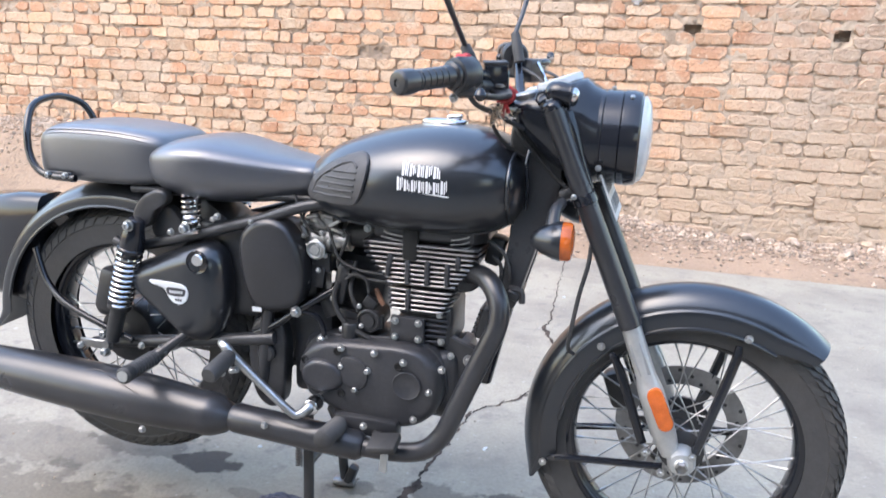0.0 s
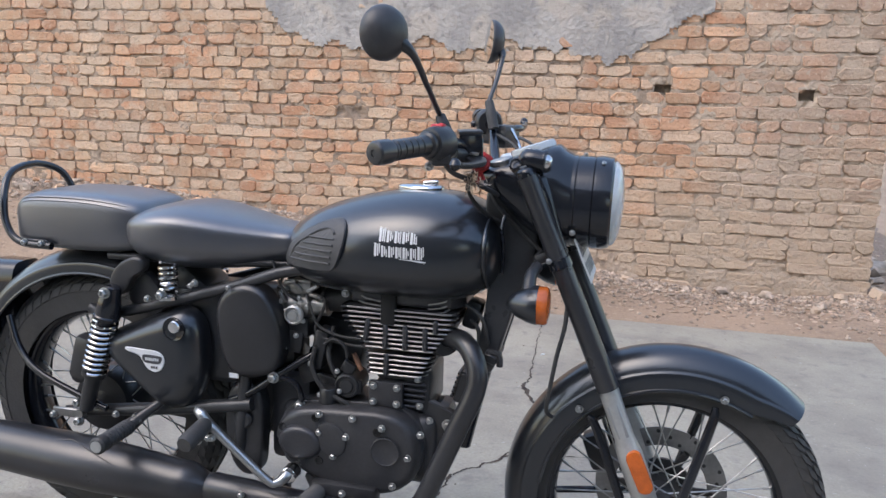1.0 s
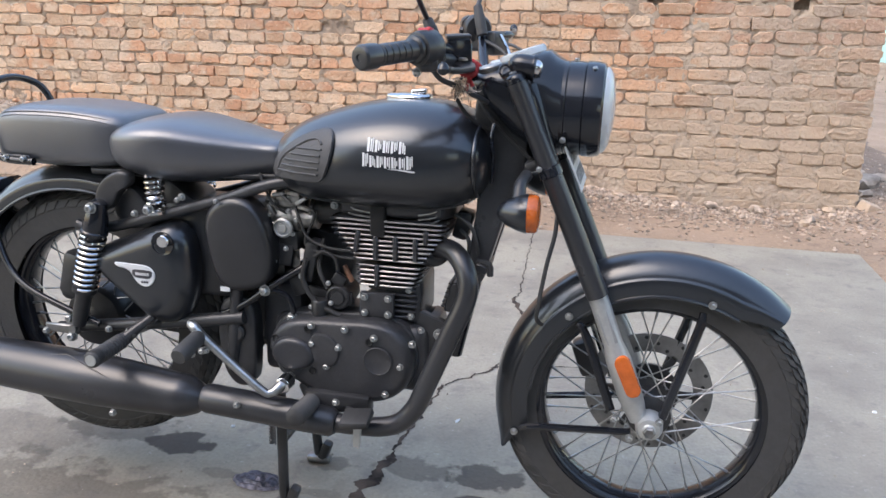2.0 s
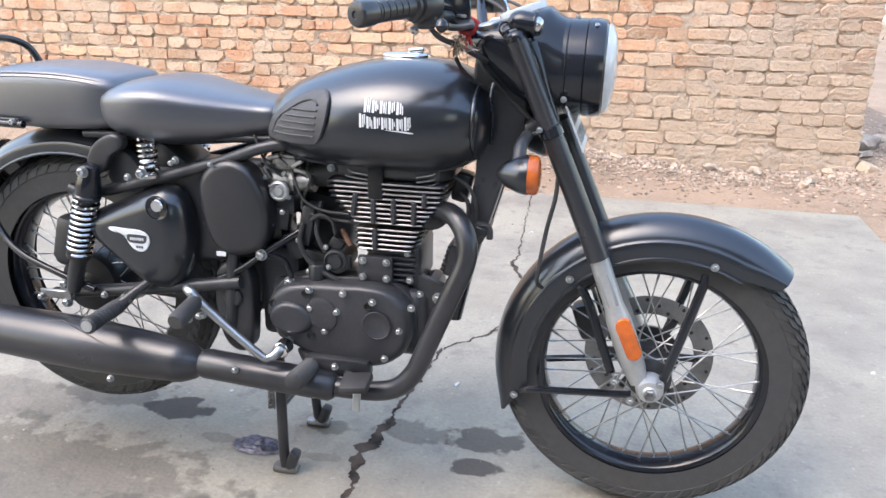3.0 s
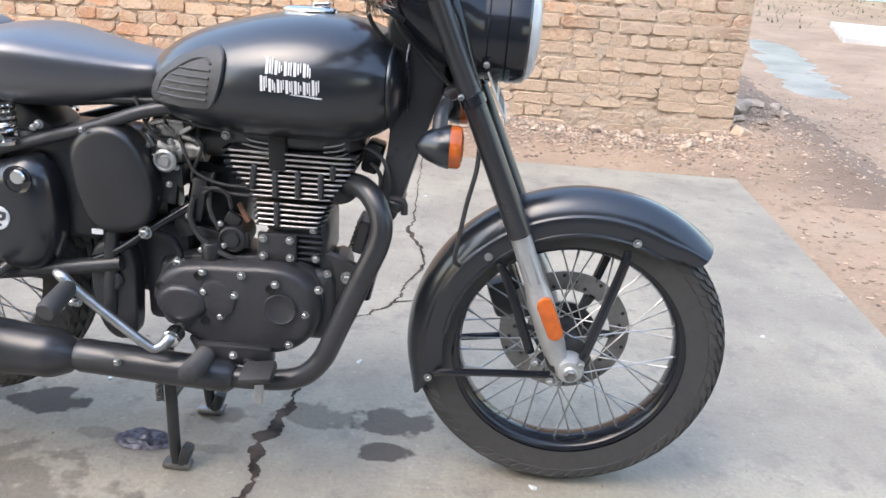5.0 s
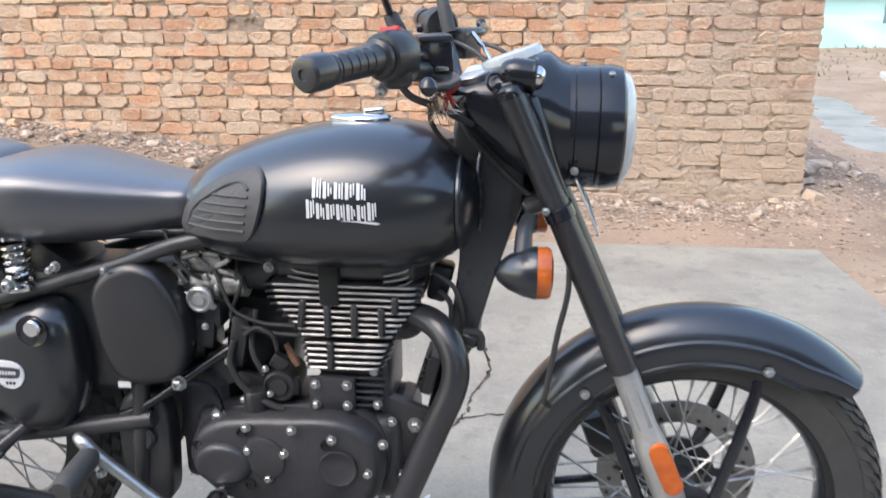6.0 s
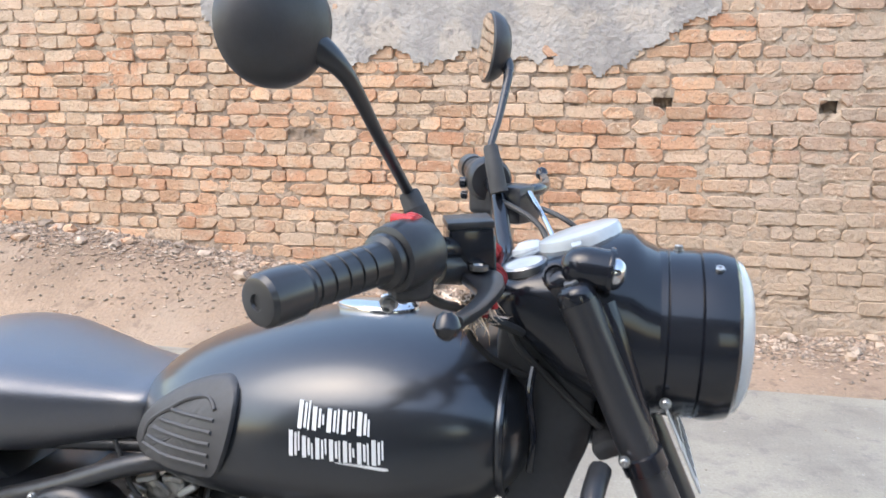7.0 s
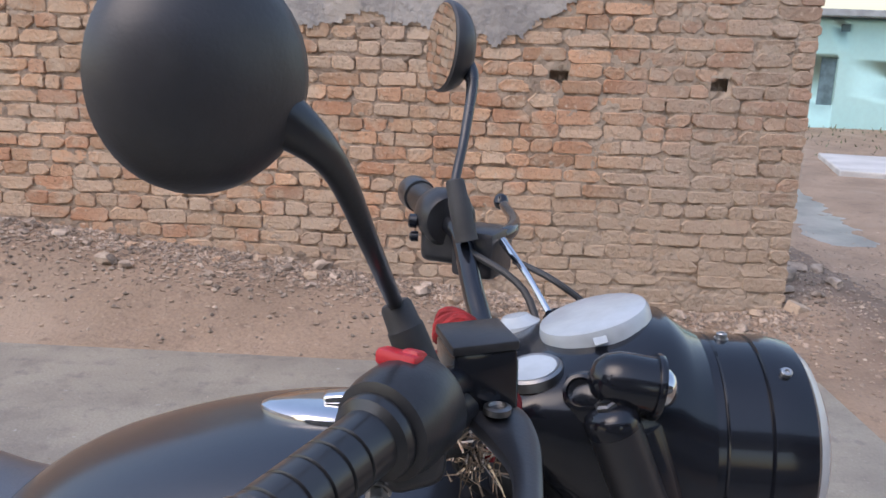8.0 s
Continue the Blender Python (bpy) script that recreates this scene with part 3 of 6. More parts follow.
for j in range(rows_):
    for i in range(cols):
        x, z = -2.27 + i * step, 1.36 + j * step
        w = noise.noise(Vector((x * 5, z * 5, 2.0))) * 0.09 + noise.noise(Vector((x * 14, z * 14, 7.0))) * 0.05 + noise.noise(Vector((x * 40, z * 40, 1.0))) * 0.03
        if rendered(x, z + w):
            d = 0.010 + 0.012 * noise.noise(Vector((x * 3, z * 3, 0))) + 0.007 * noise.noise(Vector((x * 17, z * 17, 0))) + 0.004 * noise.noise(Vector((x * 45, z * 45, 5)))
            gridv[i, j] = bm.verts.new((x + rj.uniform(-0.006, 0.006), WALL_Y - 0.006 - max(0.6 * d, 0.001), z + rj.uniform(-0.006, 0.006)))
for (i, j), v in gridv.items():
    q = [gridv.get(p) for p in ((i, j), (i + 1, j), (i + 1, j + 1), (i, j + 1))]
    if all(q):
        bm.faces.new(q)
edge = [e for e in bm.edges if len(e.link_faces) == 1]
ext = bmesh.ops.extrude_edge_only(bm, edges=edge)
for v in ext["geom"]:
    if isinstance(v, bmesh.types.BMVert):
        v.co.y = WALL_Y + 0.02
part("cement_render", bm, CEMENT, wall, "rough grey cement render, torn along its lower edge", 60)


# ---- distance: track, puddle, slab, turquoise house ----
bm = bmesh.new()
ring = []
for k in range(120):
    a = 2 * math.pi * k / 120
    r = 1 + 0.30 * noise.noise(Vector((math.cos(a) * 2.2, math.sin(a) * 2.2, 4)))
    u, v = 3.3 * r * math.sin(a), 0.50 * r * math.cos(a)
    ring.append(bm.verts.new((3.95 + 0.19 * u + 0.98 * v, 10.8 + 0.98 * u - 0.19 * v, -0.146)))
bm.faces.new(ring)
tagged(new("water", mesh_of("water", bm, WATER)), "shallow muddy puddle on the track", "puddle", kind="structure")

bm = rbox(4.5, 3.2, 0.20, pose(8.38, 14.51, -0.125, 0, 0, -17), 0.02, 1)
tagged(new("concrete_platform", mesh_of("concrete_platform", bm, material("pale_concrete", (0.62, 0.60, 0.57), 0.85, vary=0.1, coarse=1.0, fine=20, bump=0.3))), "low pale concrete platform on the earth", "platform")

house = tagged(new("house"), "single-storey turquoise house with dark window openings", "house")
house.location = (11.5, 22.0, -0.05)


OPENINGS = [(-2.78, -2.34, 0.80, 1.98), (-2.40, -2.12, 2.62, 2.80), (-0.95, -0.40, 1.05, 1.85), (2.2, 3.2, 0.05, 2.1)]
part("wall", wall_with_openings(9.0, 2.95, 0.25, OPENINGS), TEAL, house, "turquoise limewashed wall")
part("roof", rbox(9.6, 5.5, 0.16, Matrix.Translation((0, 2.3, 3.04)), 0.01, 1), material("grey_roof_slab", (0.42, 0.45, 0.46), 0.85), house, "flat grey concrete roof edge")
part("side_wall", rbox(0.25, 4.5, 2.94, Matrix.Translation((-4.37, 2.52, 1.475)), 0.005, 1), TEAL, house)
for o in OPENINGS:
    part("shutter", rbox(o[1] - o[0], 0.04, o[3] - o[2], Matrix.Translation(((o[0] + o[1]) / 2, 0.14, (o[2] + o[3]) / 2)), 0.005, 1), DARKWOOD, house, "dark closed shutter")

# unseen wall added behind the camera: closes the yard, blocks low sky, shades the near slab
bm = wall_with_openings(15.0, 3.6, 0.25, [(-6.0, -5.0, 0.1, 2.2), (2.0, 3.2, 1.0, 2.2)])
tagged(new("unseen_wall_south", mesh_of("unseen_wall_south", bm, PLASTER)), "unseen plastered wall added behind the camera to block light", "house wall", kind="structure").matrix_world = pose(4.5, -1.9, -0.02, 0, 0, 180)

# loose stones and grit along the foot of the wall
rs = random.Random(5)
verts, faces = [], []


def pebble(x, y, z, r):
    base = len(verts)
    sq = [rs.uniform(0.55, 1.2) for _ in range(6)]
    for (a, b, c), s in zip(((1, 0, 0), (0, 1, 0), (-1, 0, 0), (0, -1, 0), (0, 0, 1), (0, 0, -1)), sq):
        t = rs.uniform(-0.35, 0.35)
        verts.append((x + r * s * (a * math.cos(t) - b * math.sin(t)), y + r * s * (b * math.cos(t) + a * math.sin(t)), z + 0.75 * r * s * c))
    for f in ((0, 1, 4), (1, 2, 4), (2, 3, 4), (3, 0, 4), (1, 0, 5), (2, 1, 5), (3, 2, 5), (0, 3, 5)):
        faces.append(tuple(base + i for i in f))


for _ in range(15000):
    x = rs.uniform(-5.0, 2.4)
    y = WALL_Y - abs(rs.gauss(0.0, 0.22 if rs.random() < 0.6 else 0.42)) - 0.02
    if x > WALL_END:
        y += rs.uniform(-0.3, 1.5)
    if y < SLAB_Y + 0.02:
        continue
    r = 0.0035 + 0.016 * rs.random() ** 3.5
    pebble(x, y, ground_height(x, y) + r * 0.3, r)
for _ in range(3200):
    x, y = rs.uniform(1.7, 4.5), rs.uniform(2.2, 9.0)
    r = 0.004 + 0.012 * rs.random() ** 3
    pebble(x, y, ground_height(x, y) + r * 0.3, r)
me = bpy.data.meshes.new("gravel")
me.from_pydata(verts, [], faces)
me.materials.append(STONE)
tagged(new("gravel", me), "loose stones and grit at the foot of the wall", "gravel", kind="stuff")

# fine grit on the slab
keep_v, keep_f = verts, faces
verts, faces = [], []
for _ in range(900):
    x, y = rs.uniform(-1.6, 1.55), 1.3 + 3.1 * rs.random() ** 1.4
    r = 0.0012 + 0.004 * rs.random() ** 4
    pebble(x, y, r * 0.4, r)
me = bpy.data.meshes.new("grit")
me.from_pydata(verts, [], faces)
me.materials.append(STONE)
tagged(new("grit", me), "fine sandy grit scattered over the concrete slab", "grit", kind="stuff")

# flat chips of brick and dry leaf in the rubble band
cv, cf = [], []
for k in range(4200):
    x, y = rs.uniform(-5.0, 1.9), WALL_Y - 0.03 - abs(rs.gauss(0.0, 0.33))
    if k > 2800:
        x, y = rs.uniform(1.7, 4.2), rs.uniform(2.5, 7.5)
    elif y < SLAB_Y + 0.03:
        continue
    s, a, z = rs.uniform(0.008, 0.021), rs.uniform(0, 6.28), ground_height(x, y)
    o = len(cv)
    n = 5
    lean = (rs.uniform(-0.2, 0.2), rs.uniform(-0.2, 0.2))
    for h in (0.0, 0.005):
        for k in range(n):
            q = a + 2 * math.pi * k / n
            r = s * rs.uniform(0.6, 1.1)
            dx, dy = r * math.cos(q), 0.7 * r * math.sin(q)
            cv.append((x + dx, y + dy, z + 0.0005 + h + lean[0] * dx + lean[1] * dy))
    cf += [tuple(range(o + n, o + 2 * n))] + [(o + k, o + (k + 1) % n, o + n + (k + 1) % n, o + n + k) for k in range(n)]
me = bpy.data.meshes.new("rubble_chips")
me.from_pydata(cv, [], cf)
me.materials.append(SHARD)
tagged(new("rubble_chips", me), "flat reddish chips of brick scattered along the wall", "rubble", kind="stuff")


def lump(name, label, x, y, z, sx, sy, sz, seed, mat, group):
    bm = bmesh.new()
    bmesh.ops.create_icosphere(bm, subdivisions=2, radius=1.0)
    for v in bm.verts:
        k = 1 + 0.55 * noise.noise(v.co * 1.3 + Vector((seed * 7.3, 0, 0))) + 0.2 * noise.noise(v.co * 3.1 + Vector((0, seed * 3.1, 0)))
        v.co = Vector((v.co.x * sx * k, v.co.y * sy * k, v.co.z * sz * k))
    ob = tagged(new(name, mesh_of(name, bm, mat, 25)), label, name.replace("_", " "), group)
    ob.matrix_world = pose(x, y, z, 0, 0, seed * 77 % 360)
    return ob


rk = random.Random(21)
for k in range(64):
    x = rk.uniform(-4.2, 1.7)
    y = WALL_Y - 0.06 - abs(rk.gauss(0, 0.22))
    s = rk.uniform(0.016, 0.042)
    lump("stone", "rough brownish stone lying at the foot of the wall" if k % 3 else "broken piece of clay brick lying at the foot of the wall", x, y, ground_height(x, y) + s * 0.35, s * 1.3, s, s * 0.8, k + 1, STONE if k % 3 else BRICK, "stones along the wall")
for k, (x, y) in enumerate(((-0.011, 2.217), (0.454, 1.753), (0.03, 3.72), (0.72, 1.95), (0.42, 2.9), (-0.62, 2.02), (1.2, 2.6), (0.9, 3.3), (-1.15, 2.1), (-0.2, 2.9))):
    lump("grit_chip", "small pale chip lying on the concrete", x, y, 0.002, 0.011 if k < 3 else 0.007, 0.006, 0.003, k + 50, PLATE, "chips on the slab")

for k, (x, y, s) in enumerate(((2.03, 6.05, 0.085), (2.22, 6.35, 0.06), (1.97, 5.78, 0.04), (2.32, 5.95, 0.045), (2.12, 5.70, 0.03), (2.45, 6.5, 0.05), (2.1, 6.6, 0.06))):
    lump("stone", "grey lump of rubble past the wall's end", x, y, ground_height(x, y) + s * 0.35, s * 1.3, s, s * 0.75, k + 80, STONE, "stones along the wall")
tv, tf = [], []
for _ in range(420):
    x, y = rs.uniform(5.2, 13.0), 15.0 + 6.8 * rs.random() ** 0.6
    h, a, ln = rs.uniform(0.03, 0.12), rs.uniform(0, 6.28), rs.uniform(-0.10, 0.10)
    o = len(tv)
    z = ground_height(x, y)
    tv += [(x - 0.02 * math.cos(a), y - 0.02 * math.sin(a), z), (x + 0.02 * math.cos(a), y + 0.02 * math.sin(a), z), (x + ln, y + ln * 0.5, z + h)]
    tf.append((o, o + 1, o + 2))
me = bpy.data.meshes.new("weeds")
me.from_pydata(tv, [], tf)
me.materials.append(WEED)
tagged(new("weeds", me), "low green weeds before the turquoise house", "weeds", kind="stuff")

bm = rbox(0.16, 0.10, 0.10, pose(WALL_END + 0.08, WALL_Y - 0.02, 0.0, 12, 20, 30), 0.015, 2)
tagged(new("loose_brick", mesh_of("loose_brick", bm, BRICK)), "broken clay brick lying by the wall's end", "brick")

bm = lathe([(0.062 - 0.0105 * k, 0.001 + 0.0022 * k + (0.004 if k % 2 else 0)) for k in range(6)], Matrix.Diagonal((1.15, 0.62, 1, 1)), 26)
for v in bm.verts:
    v.co += Vector((0.008 * noise.noise(v.co * 60), 0.008 * noise.noise(v.co * 60 + Vector((9, 0, 0))), max(0, 0.006 * noise.noise(v.co * 90))))
foil = tagged(new("foil_scrap", mesh_of("foil_scrap", bm, FOIL)), "crumpled silver foil lying on the concrete", "litter")
foil.location = (-0.425, 1.785, 0.001)


# ---- the motorcycle: x ahead, y to its left, z up ----
bike = tagged(new("motorcycle"), "matte black retro roadster motorcycle propped on its centre stand", "motorcycle")
bike.location = (0, 1.81, 0)
F_AX, R_AX = Vector((0.49, 0, 0.327)), Vector((-0.826, 0, 0.410))
BOLT = bolt_mesh("bolt", 0.0062, 0.009, ZINC)
SMALL_BOLT = bolt_mesh("bolt", 0.0045, 0.006, ZINC, False)
BIG_BOLT = bolt_mesh("bolt", 0.0095, 0.014, ZINC)


def bolt(parent, x, y, z, me=BOLT, m=RIGHT):
    return placed("bolt", me, parent, Matrix.Translation((x, y, z)) @ m)


def spoke_mesh(name, hub, rim):
    bm = tube([hub, rim], 0.0017, 6, smooth=False)
    d = (Vector(rim) - Vector(hub)).normalized()
    tube([Vector(rim) - d * 0.016, Vector(rim) + d * 0.004], 0.0030, 6, bm=bm, smooth=False)
    return mesh_of(name, bm, ZINC)


def wheel(name, c, R, rim_r, half, spokes, label, blocks):
    """Rim with tyre, hub and laced spokes. The axle runs along y."""
    m = Matrix.Translation(c) @ RIGHT
    prof = [(rim_r - 0.010, -0.030), (rim_r - 0.004, -0.034), (rim_r + 0.004, -0.035), (rim_r + 0.006, -0.029), (rim_r - 0.006, -0.022), (rim_r - 0.012, -0.010), (rim_r - 0.012, 0.010), (rim_r - 0.006, 0.022), (rim_r + 0.006, 0.029), (rim_r + 0.004, 0.035), (rim_r - 0.004, 0.034), (rim_r - 0.010, 0.030), (rim_r - 0.018, 0.012), (rim_r - 0.018, -0.012), (rim_r - 0.010, -0.030)]
    w = part(name, lathe(prof, m, 64, caps=(False, False)), GLOSS, bike, label, 50)
    tp = []
    for k in range(17):
        a = -0.92 * math.pi / 2 * 1.35 + k / 16 * 0.92 * math.pi * 1.35
        tp.append((rim_r + 0.008 + (R - rim_r - 0.008) * (0.5 + 0.5 * math.cos(a)) ** 0.86 if k not in (0, 16) else rim_r, half * math.sin(a) / math.sin(min(abs(-0.92 * math.pi / 2 * 1.35), math.pi / 2))))
    part("tyre", lathe([(r - 0.0025 * max(0, (r - rim_r) / (R - rim_r) - 0.55) / 0.45, h) for r, h in tp], m, 72, caps=(False, False)), TYRE, w, "dusty black tyre", 60)
    for s in (-1, 1):
        for u in (0.20, 0.34, 0.50):
            th = math.acos(2 * u ** (1 / 0.86) - 1)
            r0, yy = rim_r + 0.008 + (R - rim_r - 0.008) * u, s * (half * math.sin(th))
            part("sidewall_rib", lathe([(r0 - 0.0016, yy - s * 0.002), (r0 - 0.0008, yy + s * 0.0012), (r0 + 0.0008, yy + s * 0.0012), (r0 + 0.0016, yy - s * 0.002)], m, 60, caps=(False, False)), TYRE, w, "raised rib")
    # tread: angled blocks standing on the crown
    bm = bmesh.new()
    for k in range(blocks):
        a = 2 * math.pi * k / blocks
        for s in (-1, 1):
            for (u0, u1) in ((0.08, 0.40), (0.47, 0.80), (0.86, 1.16), (1.22, 1.66)):
                pts = []
                for (u, da, lift) in ((u0, 0.0, 0.002), (u1, 0.055, 0.0018), (u1, 0.055 + 0.62 * 2 * math.pi / blocks, 0.0018), (u0, 0.62 * 2 * math.pi / blocks, 0.002)):
                    th = u * 1.05
                    r0 = rim_r + 0.008 + (R - rim_r - 0.008) * (0.5 + 0.5 * math.cos(th)) ** 0.86
                    yy = half * math.sin(th)
                    aa = a + da + (0.5 * 2 * math.pi / blocks if s > 0 else 0)
                    pts.append((aa, r0, s * yy, lift))
                lo = [bm.verts.new(m @ Vector((r * math.cos(aa), r * math.sin(aa), yy))) for aa, r, yy, l in pts]
                hi = [bm.verts.new(m @ Vector(((r + 0.0025) * math.cos(aa), (r + 0.0025) * math.sin(aa), yy * 1.045))) for aa, r, yy, l in pts]
                bm.faces.new(hi)
                for i in range(4):
                    bm.faces.new((lo[i], lo[(i + 1) % 4], hi[(i + 1) % 4], hi[i]))
    tagged(part("tread", bm, TREAD, w, "worn tread blocks"), kind="stuff")
    hub = lathe([(0.012, -0.06), (0.042, -0.058), (0.044, -0.050), (0.028, -0.044), (0.026, 0.03), (0.045, 0.036), (0.046, 0.05), (0.02, 0.062), (0.012, 0.062)], m, 32)
    part("hub", hub, MATTE, w, "black hub")
    protos = []
    for k in range(4):
        side, turn = (-1, 1)[k % 2], (-1, 1)[k // 2]
        h, r = 0.043, rim_r - 0.016
        protos.append(spoke_mesh("spoke", (h * math.cos(turn * 1.25), side * 0.048, h * math.sin(turn * 1.25)), (r, side * 0.008, 0)))
    for k in range(spokes):
        placed("spoke", protos[k % 4], w, Matrix.Translation(c) @ Matrix.Rotation(2 * math.pi * k / spokes, 4, "Y"))
    return w


FENDER = [(0.0, 0.0), (0.20, 0.015), (0.40, 0.06), (0.58, 0.14), (0.74, 0.25), (0.86, 0.37), (0.93, 0.48), (0.955, 0.53), (0.985, 0.545), (1.0, 0.58), (1.0, 0.72), (1.0, 0.86), (0.995, 1.0)]


def fender(name, c, R, r_in, half, a0, a1, label, n=48):
    """A deep mudguard bent round the wheel from a0 to a1 degrees: rounded crown, crease, flat valance."""
    rings = []
    for k in range(n + 1):
        a = radians(a0 + (a1 - a0) * k / n)
        edge = min(1.0, (k / n) / 0.10 * 0.45 + 0.55)
        edge *= 1 - 0.8 * max(0.0, k / n - 0.94) / 0.06
        ri = R - (R - r_in) * edge
        out, inn = [], []
        for u, v in [(-u, v) for u, v in FENDER[::-1]] + FENDER[1:]:
            r, y = R - (R - ri) * v, half * u
            out.append(Vector((c.x + r * math.cos(a), y, c.z + r * math.sin(a))))
            q = r - 0.004 * (1 - v)
            inn.append(Vector((c.x + q * math.cos(a), y * (1 - 0.003 / half), c.z + q * math.sin(a))))
        rings.append(out + inn[::-1])
    return part(name, loft(rings), PAINT, bike, label, 45)


front = wheel("front_wheel", F_AX, 0.3195, 0.238, 0.044, 40, "black rim laced with steel spokes", 62)
rear = wheel("rear_wheel", R_AX, 0.316, 0.226, 0.055, 40, "black rim with spokes, lifted clear of the slab", 58)

# front brake disc on the far side, drilled, with a carrier
m = Matrix.Translation(F_AX + Vector((0, 0.070, 0))) @ RIGHT
bm = lathe([(0.098, -0.002), (0.140, -0.002), (0.140, 0.002), (0.098, 0.002), (0.098, -0.002)], m, 48, caps=(False, False))
disc = part("brake_disc", bm, STEEL, front, "drilled steel brake disc")
for k in range(6):
    a = 2 * math.pi * k / 6
    part("carrier_arm", rbox(0.07, 0.018, 0.004, m @ Matrix.Rotation(a, 4, "Z") @ Matrix.Translation((0.07, 0, 0)), 0.002, 1), MATTE, front)
part("disc_carrier", lathe([(0.02, -0.004), (0.068, -0.004), (0.068, 0.004), (0.02, 0.004)], m, 28), MATTE, front, "black disc carrier")
hole = mesh_of("disc_hole", lathe([(0.0042, -0.0031), (0.0042, 0.0031)], RIGHT, 10), MATTE)
for k in range(30):
    a, rr = 2 * math.pi * k / 30, (0.107, 0.119, 0.131)[k % 3]
    placed("disc_hole", hole, front, Matrix.Translation(F_AX + Vector((rr * math.cos(a), 0.070, rr * math.sin(a)))))
part("brake_caliper", rbox(0.050, 0.05, 0.085, pose(0.350, 0.075, 0.395, 0, -20, 0), 0.012, 2), MATTE, bike, "black brake caliper")

GUARD = Vector((0.506, 0, 0.326))
fender("front_mudguard", GUARD, 0.350, 0.272, 0.060, 47, 199, "matte black valanced front mudguard")
fender("rear_mudguard", R_AX, 0.378, 0.322, 0.078, 58, 184, "matte black rear mudguard")
# rolled lower edge of the mudguards
for c, r, y, a0, a1 in ((GUARD, 0.272, -0.0615, 60, 172), (GUARD, 0.272, 0.0615, 60, 172), (R_AX, 0.322, -0.080, 72, 172)):
    part("mudguard_rim", tube([(c.x + r * math.cos(radians(a)), y, c.z + r * math.sin(radians(a))) for a in range(a0, a1 + 1, 8)], 0.004, 8, 2), PAINT, bike)
# stays of the front mudguard
for s in (-1, 1):
    part("stay", tube([(0.573, s * 0.066, 0.575), (0.566, s * 0.072, 0.53), (0.515, s * 0.085, 0.345)], [0.007, 0.010, 0.010], 8, 4), GLOSS, bike, "black mudguard stay")
    part("stay", tube([(0.330, s * 0.066, 0.525), (0.350, s * 0.072, 0.50), (0.41, s * 0.085, 0.35)], [0.007, 0.010, 0.010], 8, 4), GLOSS, bike, "black mudguard stay")
    part("stay", tube([(0.222, s * 0.066, 0.270), (0.26, s * 0.075, 0.283), (0.455, s * 0.088, 0.305)], [0.006, 0.008, 0.008], 8, 4), GLOSS, bike, "black mudguard stay")
for x, z in ((0.589, 0.591), (0.311, 0.538), (0.209, 0.258)):
    bolt(bike, x, -0.064, z)

